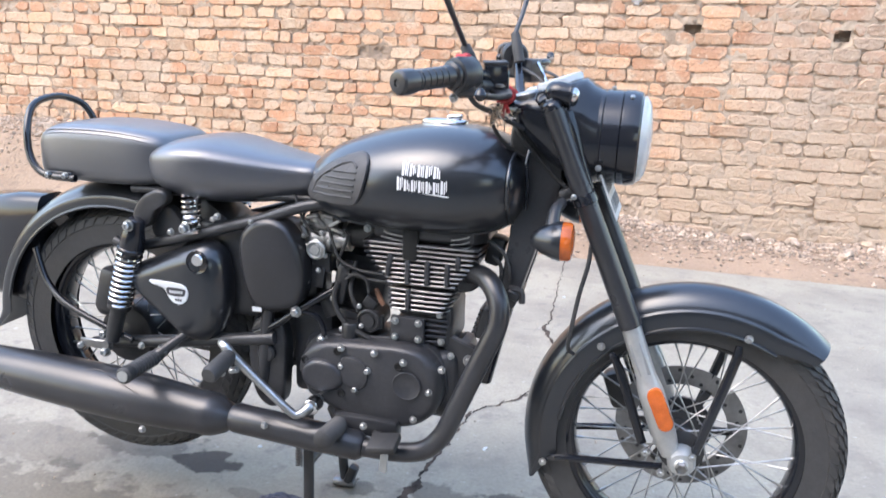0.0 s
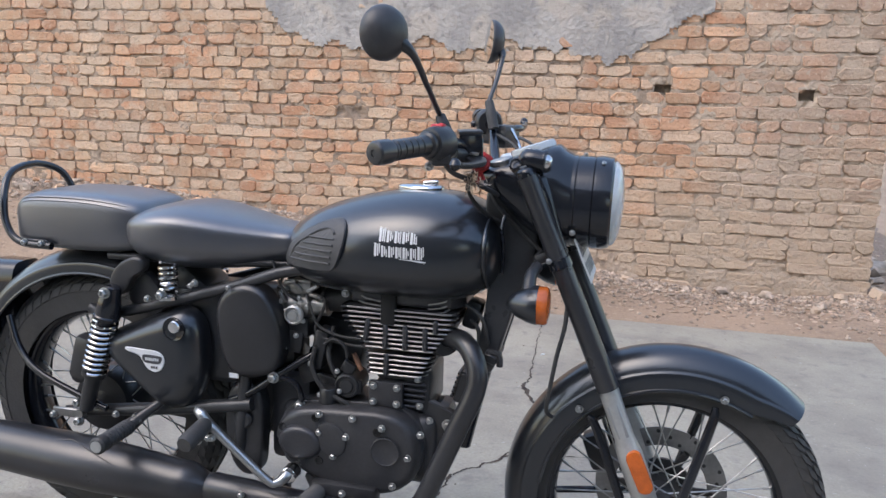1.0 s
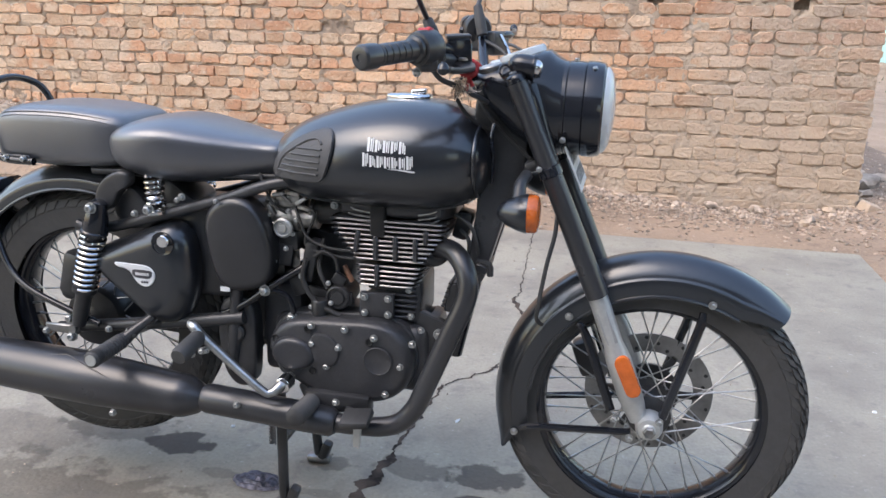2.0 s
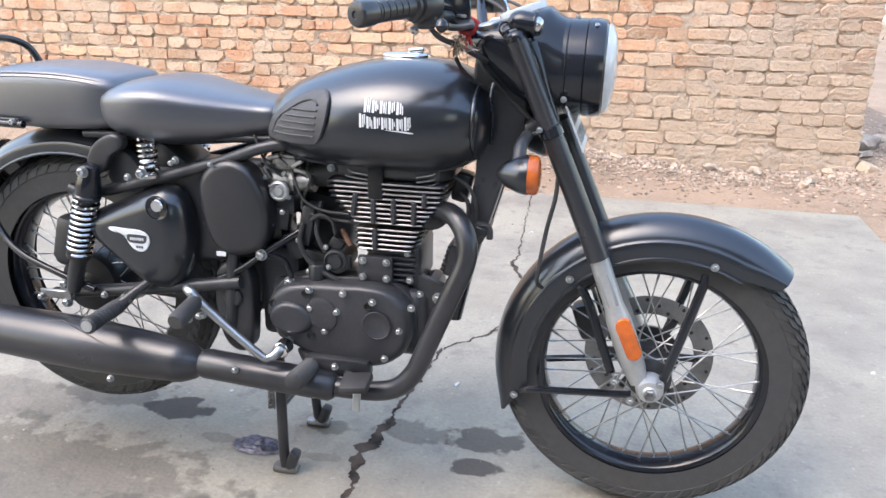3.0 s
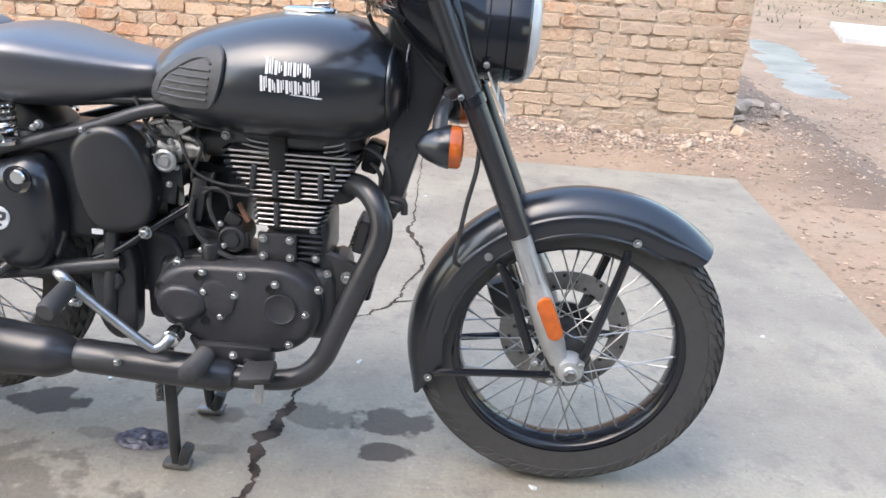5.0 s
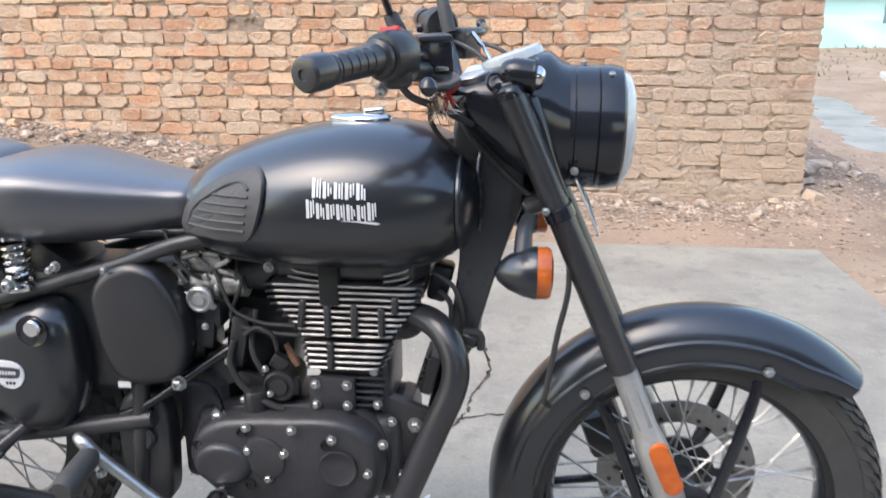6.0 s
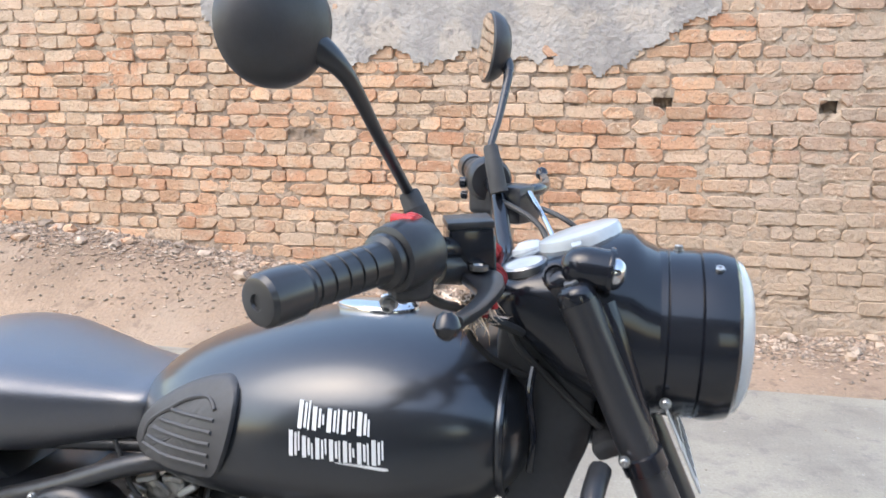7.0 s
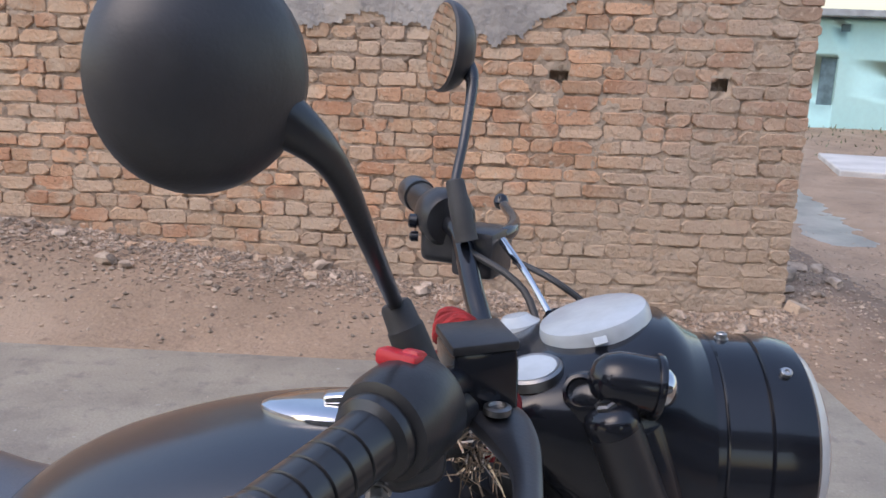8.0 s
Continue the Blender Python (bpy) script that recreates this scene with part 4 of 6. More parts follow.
# fork legs
for s in (-1, 1):
    y = s * 0.088
    a, b, c = Vector((0.184, s * 0.102, 1.014)), Vector((0.366, s * 0.091, 0.598)), Vector((0.470, y, 0.330))
    leg = part("fork_leg", tube([a, a.lerp(b, 0.4), b], [0.0200, 0.0205, 0.0225], 22, 1, smooth=False), SATIN, bike, "satin black upper fork cover")
    part("fork_cap", lathe([(0.0203, -0.004), (0.0203, 0.003), (0.0185, 0.009), (0.013, 0.013), (0.005, 0.015)], along(a, a + (a - b)), 20), GLOSS, leg, "rounded black fork cap")
    part("fork_nut", lathe([(0.0085, 0.010), (0.0085, 0.0165), (0.0065, 0.018), (0.005, 0.0165), (0.002, 0.0165)], along(a, a + (a - b)), 6), STEEL, leg, "steel fork top nut")
    d = (c - b).normalized()
    sl = lathe([(0.0195, 0.0), (0.0200, 0.004), (0.0200, 0.11), (0.0225, 0.125), (0.0255, 0.145), (0.0260, 0.215), (0.0240, 0.25), (0.018, 0.285)], along(b - d * 0.005, c), 20)
    part("fork_slider", sl, ALU, leg, "bare cast aluminium fork slider")
    lug = lathe([(0.026, -0.02), (0.029, -0.014), (0.028, 0.014), (0.023, 0.024), (0.014, 0.026), (0.014, 0.030), (0.010, 0.034), (0.006, 0.034)], Matrix.Translation((0.490, y, 0.327)) @ (RIGHT if s < 0 else RIGHT @ pose(0, 0, 0, 180)), 20)
    part("axle_lug", lug, ALU, leg, "aluminium axle lug")
    part("axle_nut", lathe([(0.013, 0.0), (0.013, 0.012), (0.010, 0.015), (0.004, 0.012)], Matrix.Translation((0.490, y + s * 0.026, 0.327)) @ (RIGHT if s < 0 else RIGHT @ pose(0, 0, 0, 180)), 6), STEEL, leg)
    if s < 0:
        q = Matrix.Translation((0.438, y - 0.027, 0.441)) @ Matrix.Rotation(math.atan2(0.121, 0.273), 4, "Y").inverted()
        out = [(0.016 * math.cos(t) + 0, 0.030 * (1 if math.sin(t) > 0 else -1) + 0.016 * math.sin(t)) for t in (2 * math.pi * k / 20 for k in range(20))]
        rf = slab_of(out, 0.006, -0.006, 0.003, 2)
        bmesh.ops.transform(rf, matrix=q, verts=rf.verts)
        part("reflector", rf, AMBER, leg, "oblong amber reflector")
        q2 = Matrix.Translation((0.390, y - 0.0195, 0.537)) @ Matrix.Rotation(math.atan2(0.121, 0.273), 4, "Y").inverted()
        part("sticker", rbox(0.022, 0.003, 0.07, q2, 0.001, 1), SILVER_TAPE, leg, "peeling silver sticker")
    for (x, z) in ((0.452, 0.305), (0.418, 0.345), (0.508, 0.349)):
        bolt(leg, x, y - 0.026, z)
    part("fork_clamp", lathe([(0.0195, -0.011), (0.0235, -0.009), (0.0235, 0.009), (0.0195, 0.011)], along(a.lerp(b, 0.405), b), 20), GLOSS, leg, "black clamp ring")
    bolt(leg, 0.238, s * 0.098 - 0.020, 0.851, SMALL_BOLT)
part("front_axle", tube([(0.49, -0.11, 0.327), (0.49, 0.11, 0.327)], 0.008, 12, smooth=False), STEEL, bike)
part("lower_yoke", rbox(0.055, 0.19, 0.024, pose(0.232, 0, 0.855, 0, -24, 0), 0.009, 2), MATTE, bike, "black lower fork yoke")

# headlamp with its nacelle
CZ = 0.955
rings = []
for x, w, z0, z1, e, low in ((0.090, 0.070, 0.998, 1.012, 3.0, None), (0.102, 0.090, 0.975, 1.026, 3.2, None), (0.135, 0.097, 0.945, 1.040, 3.0, 0.998), (0.175, 0.099, 0.900, 1.055, 2.7, 0.985), (0.215, 0.099, 0.872, 1.068, 2.4, 0.97), (0.238, 0.097, 0.866, 1.070, 2.25, 0.96), (0.254, 0.0955, 0.863, 1.058, 2.1, 0.957), (0.268, 0.0935, 0.8625, 1.051, 2.02, 0.957)):
    rings.append(superring(x, w, z0, z1, e, 40, low))
nac = part("headlamp_nacelle", loft(rings), GLOSS, bike, "gloss black headlamp nacelle", 50)
HL = Matrix.Translation((0.268, 0, CZ + 0.002)) @ pose(0, 0, 0, 0, 91, 0)
part("lamp_shell", lathe([(0.0925, -0.006), (0.0925, 0.006), (0.0912, 0.0075), (0.0925, 0.009), (0.0925, 0.040), (0.0912, 0.0415), (0.0935, 0.043), (0.094, 0.060), (0.091, 0.076), (0.086, 0.080), (0.080, 0.078)], HL, 48), GLOSS, nac, "black headlamp shell and rim", 25)
part("lamp_lens", lathe([(0.0865, 0.079), (0.083, 0.086), (0.070, 0.094), (0.05, 0.098), (0.025, 0.101), (0.006, 0.102)], HL, 40), GLASS, nac, "fluted headlamp glass")
bolt(nac, 0.277, -0.090, 0.905, SMALL_BOLT)
placed("bolt", SMALL_BOLT, nac, Matrix.Translation((0.289, 0.0, 1.0485)))
placed("bolt", SMALL_BOLT, nac, Matrix.Translation((0.327, -0.045, 1.036)) @ pose(0, 0, 0, 35, 0, 0))
for s in (-1, 1):
    q = Matrix.Translation((0.178, s * 0.088, 1.043 if s < 0 else 1.028)) @ pose(0, 0, 0, 0, 97, 0)
    dome = [(0.004, -0.012), (0.012, -0.009), (0.0185, -0.002), (0.0218, 0.008), (0.0225, 0.018), (0.0222, 0.030), (0.0222, 0.036)]
    eye = part("pilot_lamp", lathe(dome, q, 28), GLOSS, nac, "small domed black pilot lamp housing")
    part("lamp_rim", lathe([(0.0200, 0.035), (0.0248, 0.0355), (0.0255, 0.038), (0.0245, 0.0405), (0.0165, 0.042)], q, 28), GLOSS, eye, "thin black rim")
    part("lens", lathe([(0.0155, 0.041), (0.0150, 0.046), (0.0115, 0.051), (0.006, 0.0535), (0.002, 0.054)], q, 18), CHROME, eye, "small bright pilot lens")
    part("lamp_shoulder", tube([(0.150, s * 0.060, 1.006), (0.172, s * 0.074, 1.018), (0.196, s * 0.084, 1.026)], [0.026, 0.025, 0.020], 20, 4), GLOSS, eye, "shoulder of the nacelle under the lamp")
    part("fork_ear", tube([(0.205, s * 0.084, 1.000), (0.220, s * 0.090, 0.970), (0.242, s * 0.092, 0.915), (0.264, s * 0.092, 0.864)], [0.022, 0.018, 0.013, 0.009], 20, 5), GLOSS, nac, "tapering black cover ahead of the fork tube")
    part("nacelle_dimple", lathe([(0.0135, -0.003), (0.0135, 0.001), (0.0110, 0.002), (0.0095, -0.001), (0.003, -0.002)], Matrix.Translation((0.161, s * 0.0900, 1.032)) @ pose(0, 0, 0, s * -62, -18, 0), 20), GLOSS, nac, "round blanking cap in the nacelle")
GA = Matrix.Translation((0.184, 0.002, 1.053)) @ pose(0, 0, 0, 0, -19, 0)
gauge = part("speedometer", lathe([(0.0475, -0.018), (0.0475, 0.008), (0.0455, 0.013), (0.041, 0.0145), (0.02, 0.015), (0.004, 0.0151)], GA, 36), FILM, bike, "round speedometer under a cloudy protective film")
part("film_tab", rbox(0.011, 0.011, 0.0015, GA @ Matrix.Translation((-0.002, -0.049, 0.007)) @ pose(0, 0, 0, 25, 0, 0), 0.0005, 1), FILM, gauge, "tab of the film")
GB = Matrix.Translation((0.127, -0.060, 1.035)) @ pose(0, 0, 0, 6, -14, 0)
amm = part("ammeter", lathe([(0.0245, -0.006), (0.0245, 0.002), (0.0225, 0.004), (0.0205, 0.003), (0.004, 0.003)], GB, 28), STEEL, bike, "small chrome-rimmed ammeter")
part("dial", lathe([(0.0200, 0.0028), (0.0200, 0.0036), (0.003, 0.0038)], GB, 24), FILM, amm, "white dial")
GD = Matrix.Translation((0.122, 0.062, 1.030)) @ pose(0, 0, 0, -6, -14, 0)
part("ignition_switch", lathe([(0.024, -0.006), (0.022, 0.004), (0.016, 0.008), (0.012, 0.012), (0.004, 0.013)], GD, 24), FILM, bike, "ignition switch under film")

# fuel tank
rings = []
TANK = [(-0.352, 0.020, 0.795, 0.835, 0.815), (-0.338, 0.062, 0.772, 0.862, 0.81), (-0.305, 0.100, 0.757, 0.892, 0.812), (-0.26, 0.130, 0.747, 0.917, 0.82), (-0.20, 0.150, 0.740, 0.938, 0.828), (-0.13, 0.162, 0.735, 0.955, 0.836), (-0.06, 0.167, 0.733, 0.964, 0.842), (0.0, 0.165, 0.735, 0.964, 0.846), (0.05, 0.155, 0.742, 0.956, 0.852), (0.090, 0.142, 0.755, 0.940, 0.858), (0.118, 0.122, 0.776, 0.918, 0.86), (0.134, 0.090, 0.802, 0.897, 0.86), (0.140, 0.040, 0.835, 0.877, 0.86)]
for x, w, z0, z1, low in spline(TANK, 4):
    rings.append(superring(x, w, z0, z1, 2.25, 48, low))
tank = part("fuel_tank", loft(rings), PAINT, bike, "teardrop satin black fuel tank")


def tank_side(x, z, lift=0.0, s=-1):
    """The point of the tank's side at x, z."""
    q = [r for r in spline(TANK, 12)]
    i = min(range(len(q)), key=lambda k: abs(q[k][0] - x))
    _, w, z0, z1, low = q[i]
    h = (z1 - low) if z > low else (low - z0)
    u = min(abs(z - low) / h, 0.999)
    return Vector((x, s * (w * (1 - u ** 2.25) ** (1 / 2.25) + lift), z))


def on_tank(outline, lift, cells=14, thick=0.004, grid=None):
    """A thin shaped piece that hugs the tank's side."""
    pts = [np.array(p) for p in outline]
    c = sum(pts) / len(pts)
    rings = [[tank_side(*p, -0.004) for p in pts], [tank_side(*p, lift * 0.6) for p in pts]]
    for k in (0.97, 0.9, 0.6, 0.3, 0.05):
        rings.append([tank_side(*(c + (p - c) * k), lift) for p in pts])
    return loft(rings)


PAD_OUT = spline([(-0.324, 0.814), (-0.306, 0.846), (-0.264, 0.880), (-0.218, 0.902), (-0.182, 0.909), (-0.167, 0.892), (-0.171, 0.85), (-0.189, 0.809), (-0.215, 0.801), (-0.268, 0.801), (-0.312, 0.801)], 5, True)
pad = part("knee_pad", on_tank(PAD_OUT, 0.009), PAD, tank, "grey ribbed rubber knee pad")
for k in range(5):
    z = 0.818 + 0.0125 * k
    xa = -0.300 + 0.0115 * k
    part("rib", tube([tank_side(x, z + 0.018 * (x + 0.285), 0.0095) for x in np.linspace(xa, -0.197 + 0.002 * k, 7)], 0.0024, 6, 1), PAD, pad)
part("rib", tube([tank_side(x, z, 0.0095) for x, z in ((-0.304, 0.815), (-0.287, 0.846), (-0.256, 0.868), (-0.228, 0.884), (-0.203, 0.889), (-0.190, 0.880))], 0.0026, 6, 4), PAD, pad)
part("knee_pad", loft([[Vector((p.x, -p.y, p.z)) for p in (tank_side(*q, l) for q in PAD_OUT)] for l in (-0.004, 0.006, 0.009)]), PAD, tank, "grey ribbed rubber knee pad")
# maker's lettering as plain white bars, one block a character
for row, n, za, zb, x0, x1 in ((0, 5, 0.874, 0.896, -0.093, -0.012), (1, 7, 0.845, 0.867, -0.101, 0.003)):
    wd = (x1 - x0) / n
    for k in range(n):
        tall = 1.18 if k == 0 or (row == 1 and k == n - 1) else 1.0
        for u, w, lo, hi in ((0.04, 0.30, 0.0, 1.0), (0.46, 0.17, 0.06 + 0.1 * (k % 2), 0.94), (0.72, 0.13, 0.30 * ((k + row) % 2), 1.0 - 0.28 * (k % 3 == 1))):
            a, b = x0 + (k + u) * wd, x0 + (k + u + w) * wd
            o = [(a, za + (zb - za) * lo), (b, za + (zb - za) * lo), (b - 0.0008, za + (zb - za) * hi * tall), (a - 0.0008, za + (zb - za) * hi * tall)]
            rings = [[tank_side(x, z - 0.02 * (x - x0), l) for x, z in o] for l in (0.0002, 0.0012)]
            part("badge_bar", loft(rings), DECAL, tank, "white lettering bar", 20)
part("badge_swash", loft([[tank_side(x, z, l) for x, z in spline([(-0.050, 0.8425), (-0.025, 0.8405), (0.000, 0.8375), (0.004, 0.8400), (-0.024, 0.8425)], 3, True)] for l in (0.0002, 0.0012)]), DECAL, tank, "white underline stroke", 20)
q = Matrix.Translation((-0.040, 0.006, 0.9635))
CAP = spline([(-0.066, 0.0), (-0.040, -0.024), (0.004, -0.034), (0.034, -0.018), (0.034, 0.018), (0.004, 0.034), (-0.040, 0.024)], 5, True)
cap = part("filler_cap", loft([[q @ Vector((x * k, y * k, h)) for x, y in CAP] for k, h in ((0.94, -0.012), (1.0, 0.001), (0.98, 0.0045), (0.88, 0.0075), (0.5, 0.0100), (0.1, 0.0108))]), CHROME, tank, "teardrop chrome filler cap")
part("lock", rbox(0.034, 0.020, 0.010, q @ Matrix.Translation((0.008, 0, 0.0135)) @ pose(0, 0, 0, 0, -6, 0), 0.004, 3), CHROME, cap, "chrome lock flap")
# seam along the tank's foot
part("tank_seam", tube([tank_side(x, z, 0.001) for x, z in ((-0.328, 0.790), (-0.28, 0.763), (-0.2, 0.750), (-0.1, 0.745), (0.0, 0.747), (0.06, 0.757), (0.1, 0.778))], 0.004, 8, 4), PAINT, tank)

part("tank_lip", tube([tuple(p) for p in superring(0.112, 0.131, 0.768, 0.926, 2.25, 40, 0.86)] + [tuple(superring(0.112, 0.131, 0.768, 0.926, 2.25, 40, 0.86)[0])], 0.0045, 8, 1), PAINT, tank, "rolled front edge of the tank")

# seats
rings = []
SEAT = [(-0.712, 0.05, 0.812, 0.850), (-0.705, 0.090, 0.795, 0.868), (-0.678, 0.128, 0.778, 0.889), (-0.625, 0.147, 0.766, 0.903), (-0.56, 0.146, 0.760, 0.906), (-0.49, 0.128, 0.763, 0.894), (-0.42, 0.103, 0.770, 0.880), (-0.36, 0.085, 0.78, 0.870), (-0.318, 0.077, 0.79, 0.866), (-0.312, 0.05, 0.81, 0.855)]
for x, w, z0, z1 in spline(SEAT, 4):
    rings.append(superring(x, w, z0, z1, 2.6, 40, z0 + (z1 - z0) * 0.70))
seat = part("rider_seat", loft(rings), LEATHER, bike, "wide black vinyl rider saddle")
rings = []
PILL = [(-0.992, 0.072, 0.810, 0.875), (-0.983, 0.105, 0.797, 0.900), (-0.948, 0.118, 0.789, 0.918), (-0.88, 0.121, 0.786, 0.923), (-0.79, 0.119, 0.786, 0.922), (-0.715, 0.113, 0.79, 0.914), (-0.672, 0.099, 0.797, 0.902), (-0.660, 0.07, 0.81, 0.88)]
for x, w, z0, z1 in spline(PILL, 4):
    rings.append(superring(x, w, z0, z1, 5.0, 40))
pill = part("pillion_seat", loft(rings), LEATHER, bike, "boxy black vinyl pillion seat")
part("piping", tube([(x, -w * 0.965, z1 - 0.020) for x, w, z0, z1 in spline(PILL[1:-1], 4)], 0.0018, 6, 1), LEATHER, pill, "stitched seam")
part("piping", tube([(x, -w * 0.93, z1 - 0.0125) for x, w, z0, z1 in spline(PILL[1:-1], 4)], 0.0016, 6, 1), LEATHER, pill, "stitched seam")
part("grab_rail", tube([(-0.88, -0.124, 0.800), (-0.965, -0.124, 0.806), (-1.005, -0.116, 0.845), (-1.020, -0.100, 0.905), (-1.036, -0.060, 0.950), (-1.044, 0.0, 0.966), (-1.044, 0.060, 0.964), (-1.026, 0.105, 0.940), (-1.0, 0.120, 0.88), (-0.96, 0.124, 0.812), (-0.88, 0.124, 0.80)], 0.0085, 12, 6), GLOSS, bike, "black tubular grab rail")
part("rail_bracket", rbox(0.075, 0.006, 0.018, Matrix.Translation((-0.925, -0.126, 0.805)), 0.002, 1), MATTE, bike)
bolt(bike, -0.90, -0.13, 0.806), bolt(bike, -0.945, -0.13, 0.806)
# saddle springs
for s in (-1, 1):
    part("seat_spring", tube([(-0.594 + 0.019 * math.cos(t), s * 0.112 + 0.019 * math.sin(t), 0.718 + 0.0115 * t / (2 * math.pi)) for t in np.linspace(0, 2 * math.pi * 5.5, 90)], 0.0036, 8, 1), CHROME, bike, "chrome saddle spring")
    part("spring_seat", lathe([(0.012, 0), (0.026, 0.002), (0.026, 0.008), (0.012, 0.012)], Matrix.Translation((-0.594, s * 0.112, 0.700)), 18), CHROME, bike)

# frame
for s in (-1, 1):
    part("frame_tube", tube([(0.14, s * 0.02, 0.86), (-0.10, s * 0.05, 0.80), (-0.303, s * 0.095, 0.785), (-0.455, s * 0.10, 0.735), (-0.73, s * 0.105, 0.655), (-0.80, s * 0.105, 0.66)], 0.0125, 12, 5), MATTE, bike, "black frame tube")
    part("frame_tube", tube([(-0.30, s * 0.060, 0.790), (-0.40, s * 0.070, 0.788), (-0.55, s * 0.080, 0.785), (-0.76, s * 0.085, 0.782)], 0.009, 10, 4), MATTE, bike, "black seat rail")
    part("swingarm", tube([(-0.40, s * 0.105, 0.475), (-0.62, s * 0.11, 0.44), (-0.88, s * 0.105, 0.400)], [0.015, 0.015, 0.013], 14, 3), MATTE, bike, "black swingarm")
    part("frame_tube", tube([(-0.46, s * 0.10, 0.475), (-0.40, s * 0.105, 0.505), (-0.345, s * 0.103, 0.545), (-0.285, s * 0.09, 0.585), (-0.262, s * 0.08, 0.60)], 0.008, 10, 5), GLOSS, bike, "black engine stay")
    part("frame_tube", tube([(-0.39, s * 0.10, 0.74), (-0.41, s * 0.10, 0.60), (-0.43, s * 0.10, 0.42), (-0.44, s * 0.09, 0.34)], 0.014, 12, 4), MATTE, bike, "black frame tube")
part("down_tube", tube([(0.175, 0, 0.90), (0.163, 0, 0.852), (0.096, 0, 0.582), (0.055, 0, 0.40)], 0.021, 16, 3), GLOSS, bike, "black front down tube")
part("steering_head", tube([(0.14, 0, 1.0), (0.205, 0, 0.845)], 0.032, 18, smooth=False), MATTE, bike)
for s in (-1, 1):
    part("headstock_cover", slab_of([(0.098, 0.955), (0.120, 0.990), (0.175, 0.985), (0.205, 0.92), (0.205, 0.85), (0.188, 0.80), (0.165, 0.73), (0.142, 0.65), (0.122, 0.59), (0.092, 0.60), (0.098, 0.68), (0.108, 0.78)], s * 0.02, s * 0.058, 0.012, 3, 4), MATTE, bike, "black headstock cover")
    part("cover_rim", tube([(0.142, s * 0.068, 0.935), (0.138, s * 0.082, 0.90), (0.143, s * 0.082, 0.855), (0.140, s * 0.075, 0.81)], 0.004, 8, 4), GLOSS, bike)

# engine: crankcase, covers, finned barrel and head
eng = part("engine", rbox(0.36, 0.17, 0.16, Matrix.Translation((-0.165, 0.0, 0.405)), 0.03, 3), ENGINE, bike, "black single-cylinder engine")
rbm = rbox(0.10, 0.12, 0.22, Matrix.Translation((-0.33, 0.0, 0.44)), 0.02, 2)
part("gearbox", rbm, ENGINE, eng, "black gearbox casing")
COVER = [(-0.336, 0.425), (-0.322, 0.462), (-0.288, 0.487), (-0.225, 0.497), (-0.165, 0.500), (-0.105, 0.503), (-0.055, 0.494), (-0.020, 0.463), (-0.008, 0.415), (-0.020, 0.362), (-0.058, 0.326), (-0.112, 0.311), (-0.17, 0.312), (-0.235, 0.328), (-0.295, 0.355), (-0.328, 0.392)]
cover = part("clutch_cover", slab_of(COVER, -0.06, -0.132, 0.022, 4, 4, 0.006), ENGINE, eng, "satin black clutch cover")
part("cover_flange", slab_of([(x * 1.035 + 0.0055, 0.415 + (z - 0.415) * 1.05) for x, z in COVER], -0.05, -0.088, 0.006, 2, 4), ENGINE, eng, "cover flange")
part("cover_bulge", slab_of([(-0.322, 0.425), (-0.295, 0.452), (-0.25, 0.450), (-0.222, 0.425), (-0.232, 0.392), (-0.275, 0.378), (-0.312, 0.392)], -0.115, -0.147, 0.014, 4, 4), ENGINE, cover, "raised oval of the cover")
part("filter_cap", slab_of([(-0.228, 0.462), (-0.195, 0.468), (-0.168, 0.448), (-0.170, 0.410), (-0.196, 0.394), (-0.226, 0.412)], -0.12, -0.142, 0.006, 2, 4), ENGINE, cover, "flat oil filter cap")
part("emblem", lathe([(0.032, 0.0), (0.032, 0.002), (0.030, 0.003), (0.028, 0.0015), (0.004, 0.0015)], Matrix.Translation((-0.080, -0.137, 0.421)) @ RIGHT, 28), ENGINE, cover, "round cast emblem")
for x, z in ((-0.228, 0.487), (-0.153, 0.486), (-0.088, 0.473), (-0.227, 0.446), (-0.168, 0.443), (-0.196, 0.396), (-0.033, 0.411), (-0.006, 0.466), (-0.063, 0.346), (-0.28, 0.362)):
    bolt(cover, x, -0.137 if abs(x + 0.14) < 0.1 else -0.130, z, BOLT)
# shallow screw recesses, their shade painted near black
for x, z in ((-0.316, 0.445), (-0.318, 0.415), (-0.228, 0.382), (-0.236, 0.433), (-0.236, 0.478), (-0.098, 0.463)):
    part("recess", lathe([(0.0085, 0), (0.009, 0.003), (0.007, 0.0035), (0.006, 0.001)], Matrix.Translation((x, -0.137 if x > -0.3 else -0.128, z)) @ RIGHT, 14), RECESS_SHADE, cover, "screw recess with its shade painted dark")
BX = -0.058
bm = bmesh.new()
rbox(0.108, 0.13, 0.10, Matrix.Translation((BX, 0, 0.535)), 0.012, 2, bm)
part("barrel_base", bm, ENGINE, eng, "black barrel base")
for k in range(6):
    part("base_fin", rbox(0.112 - 0.004 * abs(k - 3), 0.15, 0.006, Matrix.Translation((BX - 0.010, 0, 0.502 + 0.0125 * k)), 0.002, 1), ENGINE, eng, "black base fin")
part("pushrod_plate", rbox(0.076, 0.014, 0.056, Matrix.Translation((-0.096, -0.086, 0.530)), 0.004, 2), ENGINE, eng, "square black inspection plate")
for dx in (-0.026, 0.026):
    for dz in (-0.018, 0.018):
        bolt(eng, -0.096 + dx, -0.094, 0.530 + dz)
bolt(eng, -0.03, -0.072, 0.565), bolt(eng, -0.025, -0.072, 0.505)
